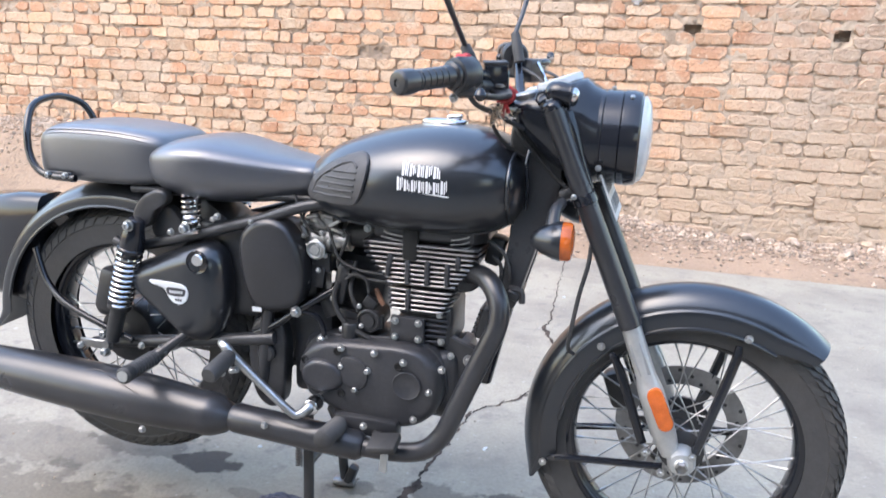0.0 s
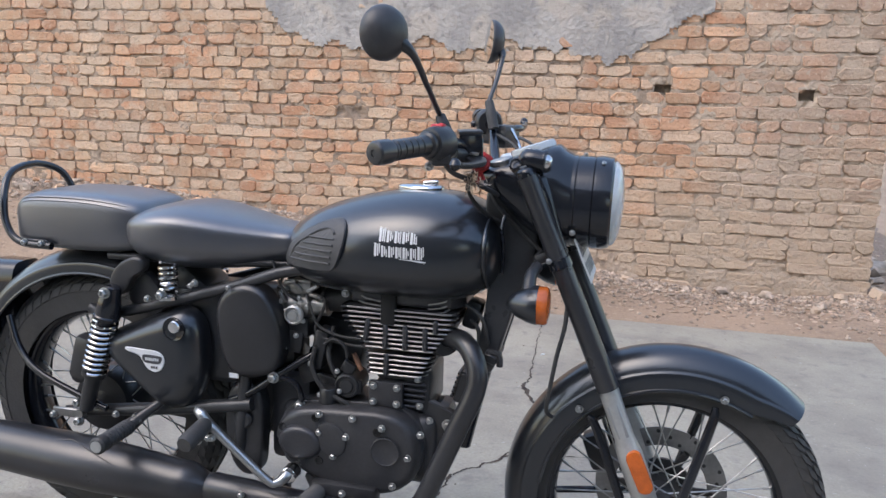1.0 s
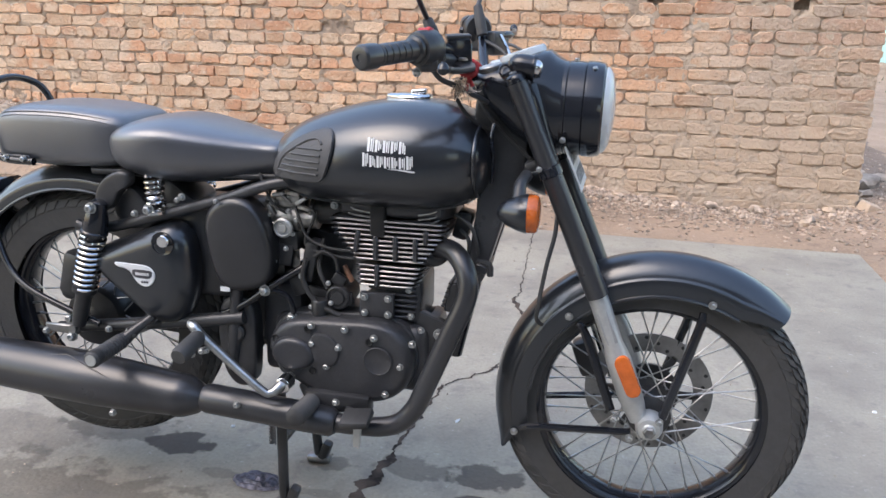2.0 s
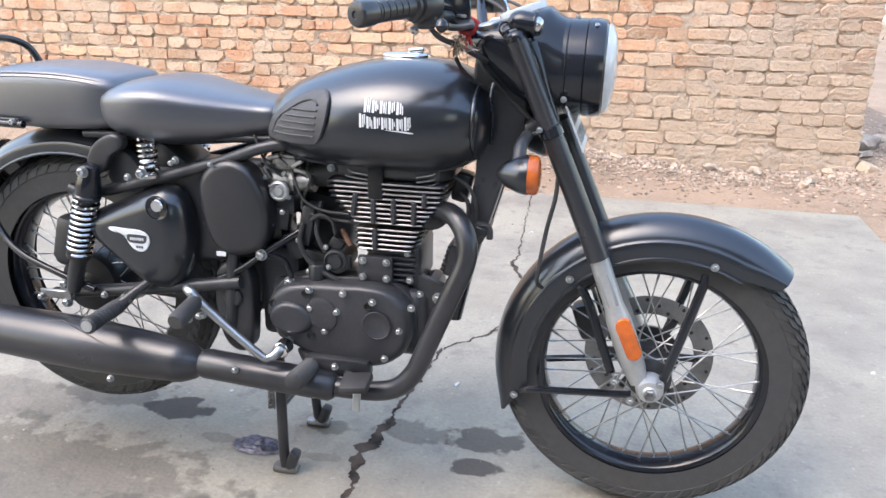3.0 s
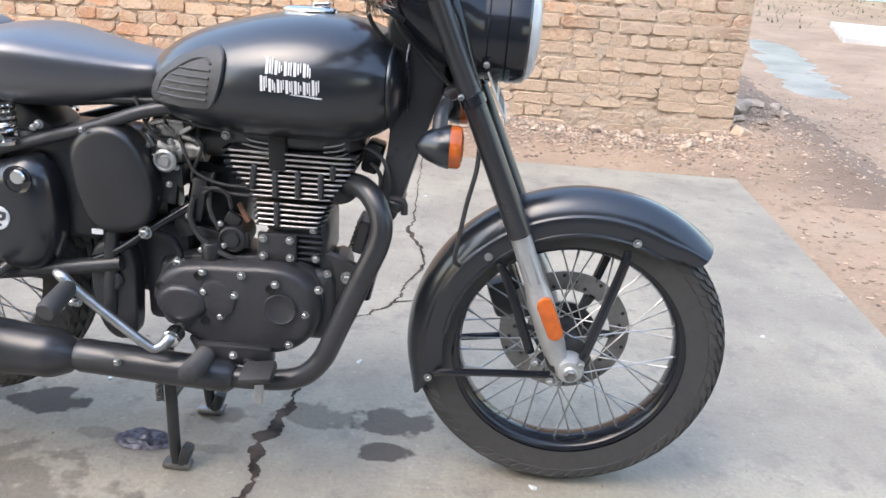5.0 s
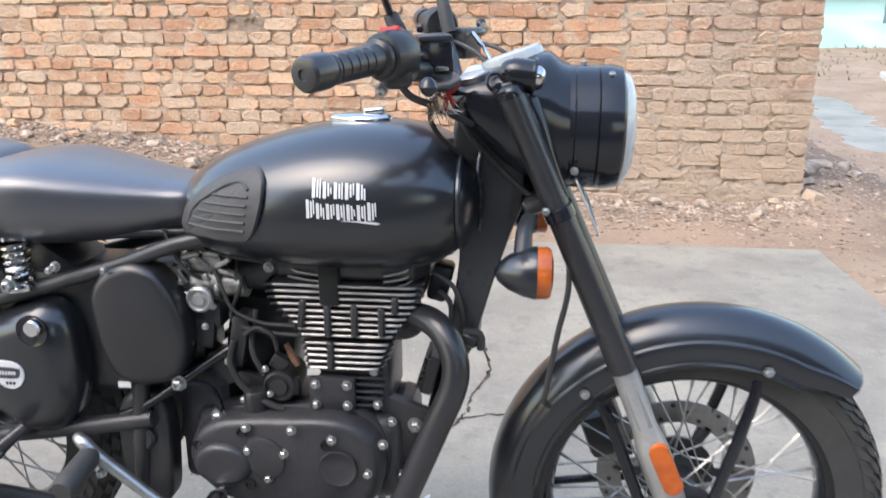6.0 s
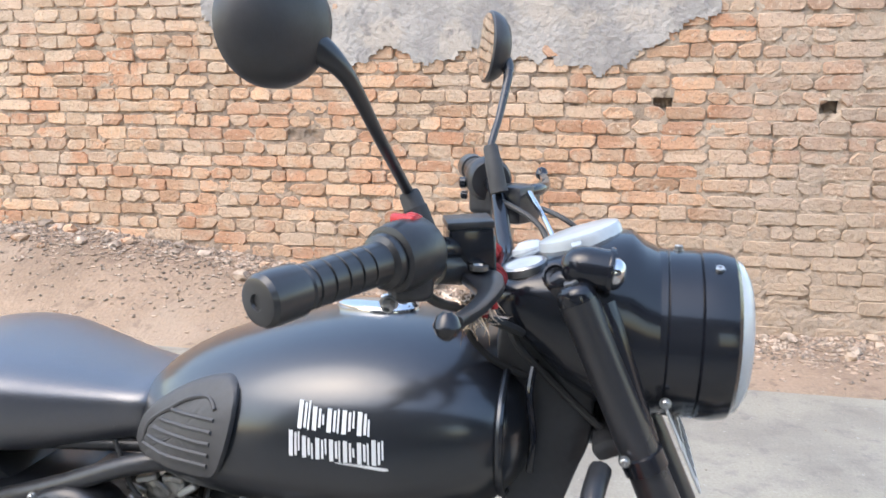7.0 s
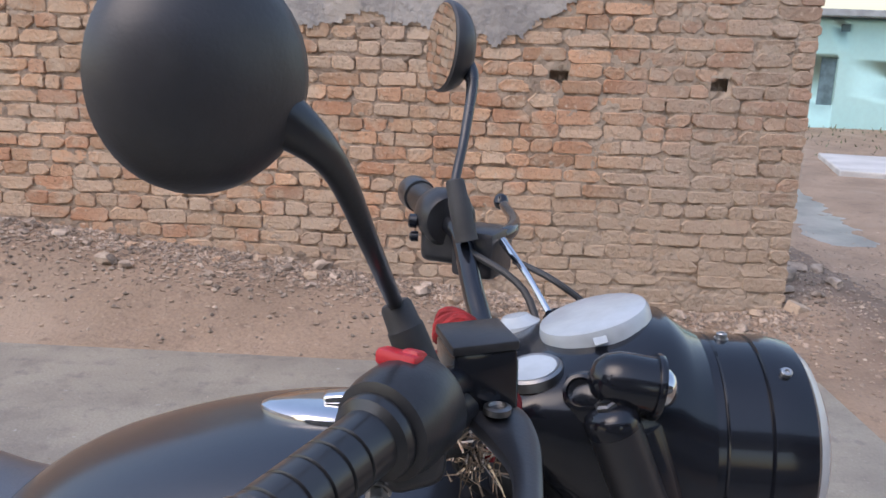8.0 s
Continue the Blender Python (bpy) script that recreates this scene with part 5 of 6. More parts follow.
core = rbox(0.10, 0.10, 0.19, Matrix.Translation((BX, 0, 0.655)), 0.01, 1)
part("cylinder_core", core, ENGINE, eng)


def fin(x0, x1, half, z, nick):
    """A cooling fin with a bright machined edge, cut away in the middle for the pushrod tunnel."""
    bm = loft([[Vector((p[0], p[1], h)) for p in spline([(x0, -half + 0.012), (x0 + 0.012, -half), (x1 - 0.022, -half), (x1 - 0.004, -half + 0.022), (x1, 0.0), (x1 - 0.004, half - 0.022), (x1 - 0.022, half), (x0 + 0.012, half), (x0, half - 0.012)], 3, True)] for h in (z - 0.0017, z + 0.0017)])
    f = part("fin", bm, ENGINE, eng, "black cooling fin with a polished edge")
    for a, b in (((x0 + 0.006, x1),) if not nick else ((x0 + 0.006, nick[0]), (nick[1], x1))):
        line = [(a, -half - 0.0004, z), (b - 0.026, -half - 0.0004, z)] + ([(b - 0.010, -half + 0.008, z), (b - 0.001, -half + 0.028, z)] if b == x1 else [(b, -half - 0.0004, z)])
        part("fin_edge", tube(line, 0.0021, 6, 4), FIN_EDGE, f, "polished fin edge")


for z in (0.574, 0.585, 0.596, 0.607, 0.618, 0.634, 0.6445, 0.655, 0.6655, 0.676, 0.687, 0.698, 0.7085, 0.719):
    x0 = float(np.interp(z, (0.574, 0.613, 0.643, 0.666, 0.690, 0.72), (-0.138, -0.140, -0.149, -0.166, -0.183, -0.187)))
    x1 = float(np.interp(z, (0.567, 0.614, 0.633, 0.66, 0.698, 0.728), (-0.012, 0.006, 0.014, 0.032, 0.054, 0.056)))
    fin(x0, x1, float(np.interp(z, (0.574, 0.62, 0.634, 0.72), (0.086, 0.088, 0.093, 0.099))), z, (-0.106, -0.076) if z > 0.69 else None)
part("cylinder_head", loft([superring(x, w, z0, z1, 4.0, 32) for x, w, z0, z1 in ((-0.188, 0.060, 0.722, 0.752), (-0.174, 0.086, 0.720, 0.764), (-0.05, 0.094, 0.719, 0.772), (0.040, 0.088, 0.720, 0.766), (0.058, 0.060, 0.724, 0.752))]), ENGINE, eng, "black cylinder head")
for k in range(3):
    part("head_fin", tube([(-0.165 + 0.006 * k, -0.086, 0.717 + 0.012 * k), (-0.14, -0.092, 0.716 + 0.011 * k), (-0.105, -0.0935, 0.714 + 0.010 * k)], 0.0018, 6, 3), FIN_EDGE, eng, "polished head fin")
    part("head_fin", tube([(-0.006, -0.0935, 0.716 + 0.010 * k), (0.028, -0.090, 0.722 + 0.011 * k), (0.046, -0.068, 0.735 + 0.011 * k)], 0.0018, 6, 3), FIN_EDGE, eng, "polished head fin")
for x, z, h in ((-0.137, 0.672, 0.050), (-0.096, 0.660, 0.055), (-0.053, 0.662, 0.055), (-0.096, 0.597, 0.050), (-0.010, 0.662, 0.050), (0.012, 0.690, 0.03)):
    part("fin_bridge", rbox(0.011, 0.014, h, pose(x, -0.096 if z > 0.62 else -0.088, z, 0, 8 if x < -0.1 else 0, 0), 0.003, 1), ENGINE, eng, "cast bridge between fins")
# solid block coloured as the shade of the plug's recess
part("plug_tunnel", rbox(0.034, 0.02, 0.075, Matrix.Translation((-0.091, -0.092, 0.722)), 0.006, 2), RECESS_SHADE, eng, "dark block standing in for the shaded spark plug recess")

# carburettor, intake, cables
carb = part("carburettor", lathe([(0.024, -0.05), (0.024, -0.03), (0.030, -0.028), (0.030, 0.02), (0.022, 0.024), (0.022, 0.06)], Matrix.Translation((-0.30, -0.048, 0.700)) @ pose(0, 0, 0, 0, 90, 0), 24), CARB_METAL, bike, "dull metal carburettor")
part("float_bowl", rbox(0.052, 0.05, 0.05, Matrix.Translation((-0.305, -0.050, 0.652)), 0.012, 2), MATTE, carb)
part("slide_cap", lathe([(0.022, 0), (0.022, 0.03), (0.016, 0.036), (0.006, 0.036)], Matrix.Translation((-0.305, -0.048, 0.722)), 18), CARB_METAL, carb)
part("throttle_pulley", lathe([(0.022, 0), (0.022, 0.007), (0.018, 0.010), (0.015, 0.006), (0.011, 0.006), (0.009, 0.011), (0.003, 0.011)], Matrix.Translation((-0.308, -0.082, 0.684)) @ RIGHT, 24), ALU, carb, "round throttle cam")
for dx, dz in ((-0.03, 0.02), (0.012, 0.03), (0.03, 0.012), (-0.025, 0.045), (0.02, -0.02)):
    bolt(carb, -0.31 + dx, -0.078, 0.69 + dz, SMALL_BOLT)
part("intake", tube([(-0.262, -0.035, 0.708), (-0.245, -0.034, 0.712), (-0.215, -0.030, 0.714), (-0.17, -0.02, 0.722)], [0.030, 0.026, 0.029, 0.036], 18, 4), RUBBER, bike, "black rubber intake stub")
part("hose_clip", lathe([(0.0315, -0.004), (0.033, 0.0), (0.0315, 0.004)], along((-0.255, -0.035, 0.710), (-0.2, -0.03, 0.714)), 22), STEEL, bike, "steel hose clip")
part("airbox_duct", tube([(-0.335, -0.03, 0.70), (-0.40, -0.03, 0.685)], 0.034, 16, smooth=False), RUBBER, bike, "black rubber duct")
for k, (x, z, a) in enumerate(((-0.335, 0.742, 20), (-0.318, 0.757, -15), (-0.300, 0.746, 40), (-0.283, 0.760, 5), (-0.268, 0.744, -30), (-0.335, 0.722, 60), (-0.262, 0.728, 15))):
    part("linkage", rbox(0.028, 0.012, 0.008, pose(x, -0.076 - 0.005 * (k % 2), z, 0, a, 0), 0.002, 1), (CARB_METAL, ALU, STEEL)[k % 3], carb, "small metal linkage")
part("sensor_block", rbox(0.056, 0.03, 0.026, pose(-0.298, -0.064, 0.742, 0, -6, 0), 0.005, 2), CARB_METAL, carb, "dull metal sensor block")
part("return_spring", tube([(-0.334 + 0.010 * math.cos(t), -0.080 + 0.012 * t / 40, 0.682 + 0.010 * math.sin(t)) for t in np.linspace(0, 40, 70)], 0.0014, 5, 1), STEEL, carb, "throttle return spring")
part("hub_screw", lathe([(0.008, 0), (0.008, 0.003), (0.005, 0.004), (0.004, 0.002)], Matrix.Translation((-0.308, -0.088, 0.684)) @ RIGHT, 14), CARB_METAL, carb)
# dark bulk between engine and gearbox: casing, tool box and wiring
part("rear_casing", rbox(0.13, 0.09, 0.17, pose(-0.245, 0.045, 0.575, 0, 10, 0), 0.02, 2), MATTE, eng, "black rear engine casing")
part("ignition_coil", rbox(0.034, 0.050, 0.062, pose(0.074, -0.010, 0.705, 0, 14, 0), 0.008, 2), MATTE, bike, "black ignition coil under the tank")
part("tool_box", rbox(0.10, 0.05, 0.15, Matrix.Translation((-0.285, 0.075, 0.665)), 0.015, 2), MATTE, bike, "black tool box")
part("regulator", rbox(0.022, 0.075, 0.07, pose(0.058, -0.006, 0.545, 0, 14, 0), 0.004, 1), MATTE, bike, "finned black regulator")
for k in range(6):
    part("regulator_fin", rbox(0.018, 0.07, 0.004, pose(0.042 + 0.0032 * k, -0.006, 0.522 + 0.0105 * k, 0, 14, 0), 0.001, 1), MATTE, bike)
part("brake_hose_union", tube([(-0.170, -0.085, 0.612), (-0.158, -0.088, 0.590), (-0.150, -0.090, 0.578)], [0.005, 0.006, 0.005], 8, 3), material("rusty_bracket", (0.20, 0.10, 0.06), 0.8, 0.2, 0.3, 20, 90, bump=0.4), bike, "rust-brown bracket")
for x, z in ((-0.267, 0.580), (-0.205, 0.570), (-0.300, 0.640), (-0.328, 0.610), (-0.20, 0.525), (-0.246, 0.512)):
    bolt(bike, x, -0.092, z, SMALL_BOLT)
for x, y, z, sx, sz, a in ((-0.235, -0.07, 0.540, 0.05, 0.022, 12), (-0.285, -0.075, 0.560, 0.030, 0.060, -20), (-0.185, -0.075, 0.575, 0.030, 0.026, 30), (-0.31, -0.07, 0.62, 0.034, 0.05, 8), (-0.165, -0.078, 0.535, 0.025, 0.03, 0)):
    part("wiring_bracket", rbox(sx, 0.016, sz, pose(x, y, z, 0, a, 0), 0.004, 2), MATTE, bike, "small black bracket")
for pts, r, mt in (([(-0.30, -0.06, 0.73), (-0.24, -0.075, 0.72), (-0.26, -0.08, 0.65), (-0.20, -0.085, 0.632), (-0.13, -0.09, 0.63)], 0.0035, RUBBER),
                   ([(-0.34, -0.1, 0.545), (-0.30, -0.1, 0.535), (-0.285, -0.1, 0.505), (-0.287, -0.095, 0.47)], 0.0065, GLOSS),
                   ([(-0.36, -0.08, 0.80), (-0.33, -0.09, 0.74), (-0.30, -0.07, 0.71)], 0.003, RUBBER),
                   ([(0.10, -0.05, 1.02), (0.12, -0.08, 0.96), (0.17, -0.060, 0.90), (0.262, -0.062, 0.81), (0.276, -0.100, 0.737), (0.262, -0.108, 0.656), (0.250, -0.104, 0.572), (0.247, -0.090, 0.535), (0.256, -0.066, 0.515)], 0.0045, RUBBER),
                   ([(0.09, -0.12, 1.03), (0.07, -0.10, 0.98), (0.10, -0.07, 0.93), (0.16, -0.05, 0.90)], 0.004, RUBBER),
                   ([(0.03, -0.20, 1.06), (0.05, -0.17, 1.02), (0.08, -0.13, 1.0), (0.13, -0.09, 0.97)], 0.005, RUBBER),
                   ([(0.07, 0.16, 1.08), (0.13, 0.12, 1.05), (0.15, 0.07, 0.99), (0.16, 0.03, 0.92)], 0.004, RUBBER)):
    part("cable", tube(pts, r, 8, 6), mt, bike, "black cable")
part("stay_bracket", rbox(0.03, 0.05, 0.09, pose(-0.252, -0.06, 0.61, 0, 12, 0), 0.006, 2), MATTE, bike, "black engine stay bracket")
part("starter_motor", tube([(-0.185, -0.02, 0.537), (-0.185, -0.085, 0.537)], 0.028, 18, smooth=False), MATTE, bike, "round black starter")
part("starter_cap", lathe([(0.027, 0), (0.027, 0.006), (0.023, 0.008), (0.021, 0.004), (0.016, 0.004), (0.014, 0.008), (0.004, 0.008)], Matrix.Translation((-0.185, -0.084, 0.537)) @ RIGHT, 20), MATTE, bike, "ringed starter cap")
for pts, r in (([(-0.255, -0.09, 0.618), (-0.262, -0.095, 0.575), (-0.235, -0.098, 0.530), (-0.190, -0.098, 0.505), (-0.178, -0.095, 0.50)], 0.006),
               ([(-0.238, -0.085, 0.625), (-0.215, -0.09, 0.640), (-0.190, -0.09, 0.628), (-0.185, -0.085, 0.60)], 0.004),
               ([(-0.285, -0.075, 0.735), (-0.268, -0.085, 0.700), (-0.250, -0.09, 0.668), (-0.205, -0.092, 0.650), (-0.150, -0.094, 0.648)], 0.0032),
               ([(-0.30, -0.06, 0.77), (-0.25, -0.05, 0.78), (-0.20, -0.05, 0.765)], 0.004),
               ([(-0.352, -0.07, 0.735), (-0.325, -0.08, 0.775), (-0.28, -0.075, 0.768), (-0.23, -0.07, 0.755)], 0.0035),
               ([(-0.225, -0.06, 0.66), (-0.23, -0.08, 0.60), (-0.21, -0.085, 0.555)], 0.005),
               ([(0.075, -0.05, 0.70), (0.095, -0.06, 0.68), (0.09, -0.05, 0.62), (0.075, -0.03, 0.57)], 0.0045),
               ([(0.065, -0.06, 0.735), (0.10, -0.07, 0.715), (0.115, -0.06, 0.66), (0.105, -0.03, 0.61)], 0.004)):
    part("hose", tube(pts, r, 8, 5), RUBBER, bike, "black rubber hose")
part("oil_cap", lathe([(0.020, 0), (0.020, 0.03), (0.017, 0.034), (0.005, 0.034)], Matrix.Translation((-0.225, -0.09, 0.497)), 16), MATTE, eng, "ribbed oil filler cap")
bolt(bike, -0.287, -0.10, 0.485, BIG_BOLT), bolt(bike, -0.346, -0.108, 0.545, BIG_BOLT)
bolt(bike, 0.036, -0.062, 0.466, BIG_BOLT), bolt(bike, -0.002, -0.072, 0.475), bolt(bike, 0.012, -0.07, 0.375), bolt(bike, -0.19, -0.085, 0.742)
part("engine_plate", slab_of([(-0.02, 0.52), (0.06, 0.49), (0.07, 0.45), (0.03, 0.37), (-0.02, 0.36)], -0.045, -0.062, 0.003, 1), MATTE, bike, "black engine mounting plate")
part("crankcase_front", rbox(0.05, 0.12, 0.15, Matrix.Translation((0.008, 0, 0.42)), 0.025, 2), ENGINE, eng)
part("down_tube_bracket", rbox(0.03, 0.09, 0.02, pose(0.125, -0.04, 0.63, 0, 20, 0), 0.004, 1), MATTE, bike)
part("horn_pin", tube([(0.118, -0.075, 0.642), (0.142, -0.078, 0.640), (0.145, -0.078, 0.615)], 0.007, 8, 3), MATTE, bike)

# exhaust
exh = part("exhaust_pipe", tube([(0.012, -0.045, 0.652), (0.045, -0.075, 0.666), (0.082, -0.110, 0.662), (0.108, -0.135, 0.626), (0.108, -0.146, 0.580), (0.078, -0.152, 0.504), (0.032, -0.154, 0.389), (0.003, -0.154, 0.325), (-0.045, -0.156, 0.284), (-0.14, -0.159, 0.275), (-0.30, -0.162, 0.284), (-0.50, -0.165, 0.296)], 0.0213, 20, 6), SATIN, bike, "matte black header pipe")
part("port_collar", lathe([(0.036, -0.01), (0.037, 0.0), (0.030, 0.004), (0.036, 0.008), (0.036, 0.014), (0.030, 0.018), (0.034, 0.022), (0.026, 0.028)], along((0.012, -0.044, 0.650), (0.045, -0.075, 0.665)), 20), ENGINE, exh, "finned port collar")
part("heat_shield", lathe([(0.024, 0.0), (0.0325, 0.012), (0.0335, 0.10), (0.0335, 0.30), (0.030, 0.312), (0.022, 0.314)], along((-0.165, -0.162, 0.277), (-0.475, -0.165, 0.297)), 28), SATIN, exh, "matte black heat shield")
sil = part("silencer", lathe([(0.022, -0.012), (0.034, 0.0), (0.047, 0.03), (0.050, 0.045), (0.0485, 0.06), (0.053, 0.12), (0.060, 0.25), (0.060, 0.36), (0.056, 0.50), (0.050, 0.62), (0.046, 0.70), (0.036, 0.705), (0.034, 0.69)], along((-0.485, -0.170, 0.296), (-1.09, -0.176, 0.333)), 36), SATIN, bike, "long matte black silencer")
part("silencer_shield", tube([(-0.80 - 0.05 * k, -0.176 - 0.0615 * math.sin(0.25 + 0.12 * k), 0.314 + 0.0615 * math.cos(0.25 + 0.12 * k)) for k in np.linspace(0, 1.6, 5)][::-1] + [(-0.795 + 0.11 * k, -0.176 - 0.0615 * math.sin(0.25 + 0.65 * k), 0.312 + 0.0615 * math.cos(0.25 + 0.65 * k)) for k in np.linspace(0.1, 1.0, 5)], 0.0011, 6, 2), MATTE, sil, "raised edge of the shield")
bolt(exh, -0.382, -0.196, 0.308), bolt(sil, -0.665, -0.232, 0.268), bolt(sil, -0.50, -0.165, 0.40)

# side cover with its knob and badge, oval air filter cover
side = part("side_cover", slab_of([(-0.756, 0.588), (-0.742, 0.612), (-0.690, 0.636), (-0.600, 0.672), (-0.552, 0.682), (-0.517, 0.656), (-0.506, 0.590), (-0.512, 0.520), (-0.538, 0.464), (-0.575, 0.446), (-0.615, 0.454), (-0.660, 0.488), (-0.705, 0.524), (-0.745, 0.560)], -0.088, -0.152, 0.050, 9, 4, 0.003), PAINT, bike, "satin black triangular side cover")
part("knob_seat", lathe([(0.026, 0), (0.026, 0.004), (0.020, 0.002), (0.005, 0.001)], Matrix.Translation((-0.560, -0.149, 0.645)) @ RIGHT, 24), GLOSS, side)
part("knob", lathe([(0.013, 0), (0.014, 0.010), (0.012, 0.013), (0.004, 0.013)], Matrix.Translation((-0.554, -0.150, 0.652)) @ RIGHT, 20), CHROME, side, "chrome knob")
b0 = slab_of([(-0.678, 0.594), (-0.640, 0.5935), (-0.602, 0.592), (-0.586, 0.582), (-0.583, 0.566), (-0.592, 0.550), (-0.607, 0.544), (-0.622, 0.549), (-0.632, 0.560), (-0.640, 0.574), (-0.655, 0.584), (-0.672, 0.586)], -0.140, -0.1572, 0.001, 1, 3)
part("side_badge", b0, DECAL, side, "white winged badge")
part("badge_band", slab_of([(-0.636, 0.577), (-0.630, 0.5825), (-0.592, 0.5815), (-0.588, 0.576), (-0.591, 0.567), (-0.600, 0.563), (-0.628, 0.564), (-0.635, 0.569)], -0.153, -0.1582, 0.0006, 1, 3), PLATE_INK, side, "dark band with plain bars")
for k in range(7):
    part("badge_mark", rbox(0.003, 0.0016, 0.006, Matrix.Translation((-0.626 + 0.0048 * k, -0.1582, 0.573)), 0, 1), DECAL, side)
for k in range(3):
    part("badge_mark", rbox(0.0035, 0.002, 0.005, Matrix.Translation((-0.613 + 0.006 * k, -0.1575, 0.555)), 0, 1), PLATE_INK, side)
part("air_filter_cover", slab_of([(-0.476, 0.690), (-0.460, 0.726), (-0.432, 0.746), (-0.396, 0.750), (-0.360, 0.733), (-0.335, 0.690), (-0.322, 0.630), (-0.332, 0.576), (-0.357, 0.552), (-0.403, 0.540), (-0.446, 0.554), (-0.470, 0.618)], -0.075, -0.126, 0.017, 5, 4, 0.002), SATIN, bike, "satin black oval air filter cover")
part("inner_panel", rbox(0.16, 0.15, 0.22, Matrix.Translation((-0.53, 0, 0.61)), 0.02, 2), MATTE, bike, "black battery box")
part("air_box", rbox(0.14, 0.10, 0.18, Matrix.Translation((-0.40, 0.02, 0.63)), 0.02, 2), MATTE, bike, "black air box")
part("sprocket_cover", slab_of([(-0.455, 0.505), (-0.402, 0.518), (-0.380, 0.470), (-0.382, 0.370), (-0.392, 0.312), (-0.430, 0.300), (-0.462, 0.340), (-0.472, 0.44)], -0.06, -0.098, 0.01, 3, 4), MATTE, bike, "dark frame plate")
part("pivot_cap", lathe([(0.022, 0), (0.022, 0.006), (0.017, 0.010), (0.004, 0.010)], Matrix.Translation((-0.425, -0.098, 0.435)) @ RIGHT, 20), MATTE, bike)
part("paper_tag", rbox(0.022, 0.002, 0.010, Matrix.Translation((-0.435, -0.120, 0.543)), 0, 1), DECAL, bike, "small white paper tag")

# shock absorbers
for s in (-1, 1):
    a, b = Vector((-0.716, s * 0.140, 0.716)), Vector((-0.800, s * 0.140, 0.430))
    d = (b - a).normalized()
    sh = part("shock_absorber", lathe([(0.010, -0.012), (0.017, -0.008), (0.020, 0.008), (0.0235, 0.020), (0.0265, 0.036), (0.0265, 0.058), (0.0295, 0.061), (0.0295, 0.067), (0.014, 0.069)], along(a, b), 22), GLOSS, bike, "rear shock with a black shroud")
    q = along(a, b)
    part("coil", tube([q @ Vector((0.0255 * math.cos(t), 0.0255 * math.sin(t), 0.071 + 0.130 * t / (2 * math.pi * 10))) for t in np.linspace(0, 2 * math.pi * 10, 150)], 0.0042, 8, 1), CHROME, sh, "chrome coil spring")
    part("damper", lathe([(0.019, 0.069), (0.019, 0.20), (0.027, 0.203), (0.027, 0.212), (0.018, 0.216), (0.018, 0.27), (0.015, 0.30)], q, 18), MATTE, sh, "black damper body")
    bolt(sh, a.x, s * 0.165 if s < 0 else 0.14, a.z, BIG_BOLT)
part("shock_mount", slab_of([(-0.735, 0.718), (-0.728, 0.748), (-0.705, 0.776), (-0.672, 0.792), (-0.648, 0.786), (-0.650, 0.762), (-0.675, 0.744), (-0.692, 0.715), (-0.712, 0.702)], -0.100, -0.128, 0.008, 3, 4), MATTE, bike, "black shock arm under the saddle")
part("shock_gusset", slab_of([(-0.700, 0.712), (-0.660, 0.752), (-0.625, 0.720), (-0.600, 0.690), (-0.625, 0.664), (-0.665, 0.660), (-0.700, 0.684)], -0.080, -0.104, 0.006, 2, 4), MATTE, bike, "black frame gusset")
for x, z, me in ((-0.636, 0.701, BOLT), (-0.601, 0.712, BIG_BOLT), (-0.519, 0.746, BOLT), (-0.531, 0.739, SMALL_BOLT), (-0.829, 0.437, BIG_BOLT), (-0.830, 0.391, BIG_BOLT), (-0.90, 0.398, BOLT), (-0.731, 0.419, BOLT), (-0.694, 0.402, BIG_BOLT), (-0.497, 0.392, BOLT), (-0.44, 0.742, SMALL_BOLT)):
    bolt(bike, x, -0.128, z, me)
part("rear_axle", tube([(-0.826, -0.135, 0.41), (-0.826, 0.13, 0.41)], 0.010, 12, smooth=False), STEEL, bike)
part("axle_adjuster", rbox(0.09, 0.008, 0.022, Matrix.Translation((-0.86, -0.123, 0.405)), 0.003, 1), STEEL, bike, "steel chain adjuster")
part("torque_arm", tube([(-1.034, -0.095, 0.616), (-1.000, -0.11, 0.548), (-0.94, -0.125, 0.500), (-0.84, -0.13, 0.460), (-0.753, -0.13, 0.430)], 0.008, 10, 5), GLOSS, bike, "black mudguard stay")
m = Matrix.Translation(R_AX + Vector((0, -0.070, 0))) @ RIGHT
part("brake_caliper", rbox(0.075, 0.05, 0.11, pose(-0.815, -0.098, 0.535, 0, 15, 0), 0.014, 2), MATTE, bike, "black rear caliper")
# drum added to darken the wheel's middle, for the clutter about the axle
part("hub_filler", lathe([(0.03, -0.058), (0.070, -0.055), (0.076, -0.045), (0.076, 0.045), (0.070, 0.055), (0.03, 0.058)], m @ Matrix.Translation((0, 0, -0.07)), 32), MATTE, rear, "black drum added to fill in dark clutter round the rear hub")
part("chain_guard", rbox(0.46, 0.014, 0.075, pose(-0.62, 0.118, 0.475, 0, 4, 0), 0.005, 2), MATTE, bike, "black chain guard")
part("chain_case", rbox(0.36, 0.016, 0.135, pose(-0.585, 0.098, 0.398, 0, 4, 0), 0.006, 2), MATTE, bike, "black casing over the chain")
part("sprocket", lathe([(0.03, -0.003), (0.098, -0.003), (0.098, 0.003), (0.03, 0.003)], Matrix.Translation(R_AX + Vector((0, 0.086, 0))) @ RIGHT, 40), STEEL, rear, "steel chain sprocket")
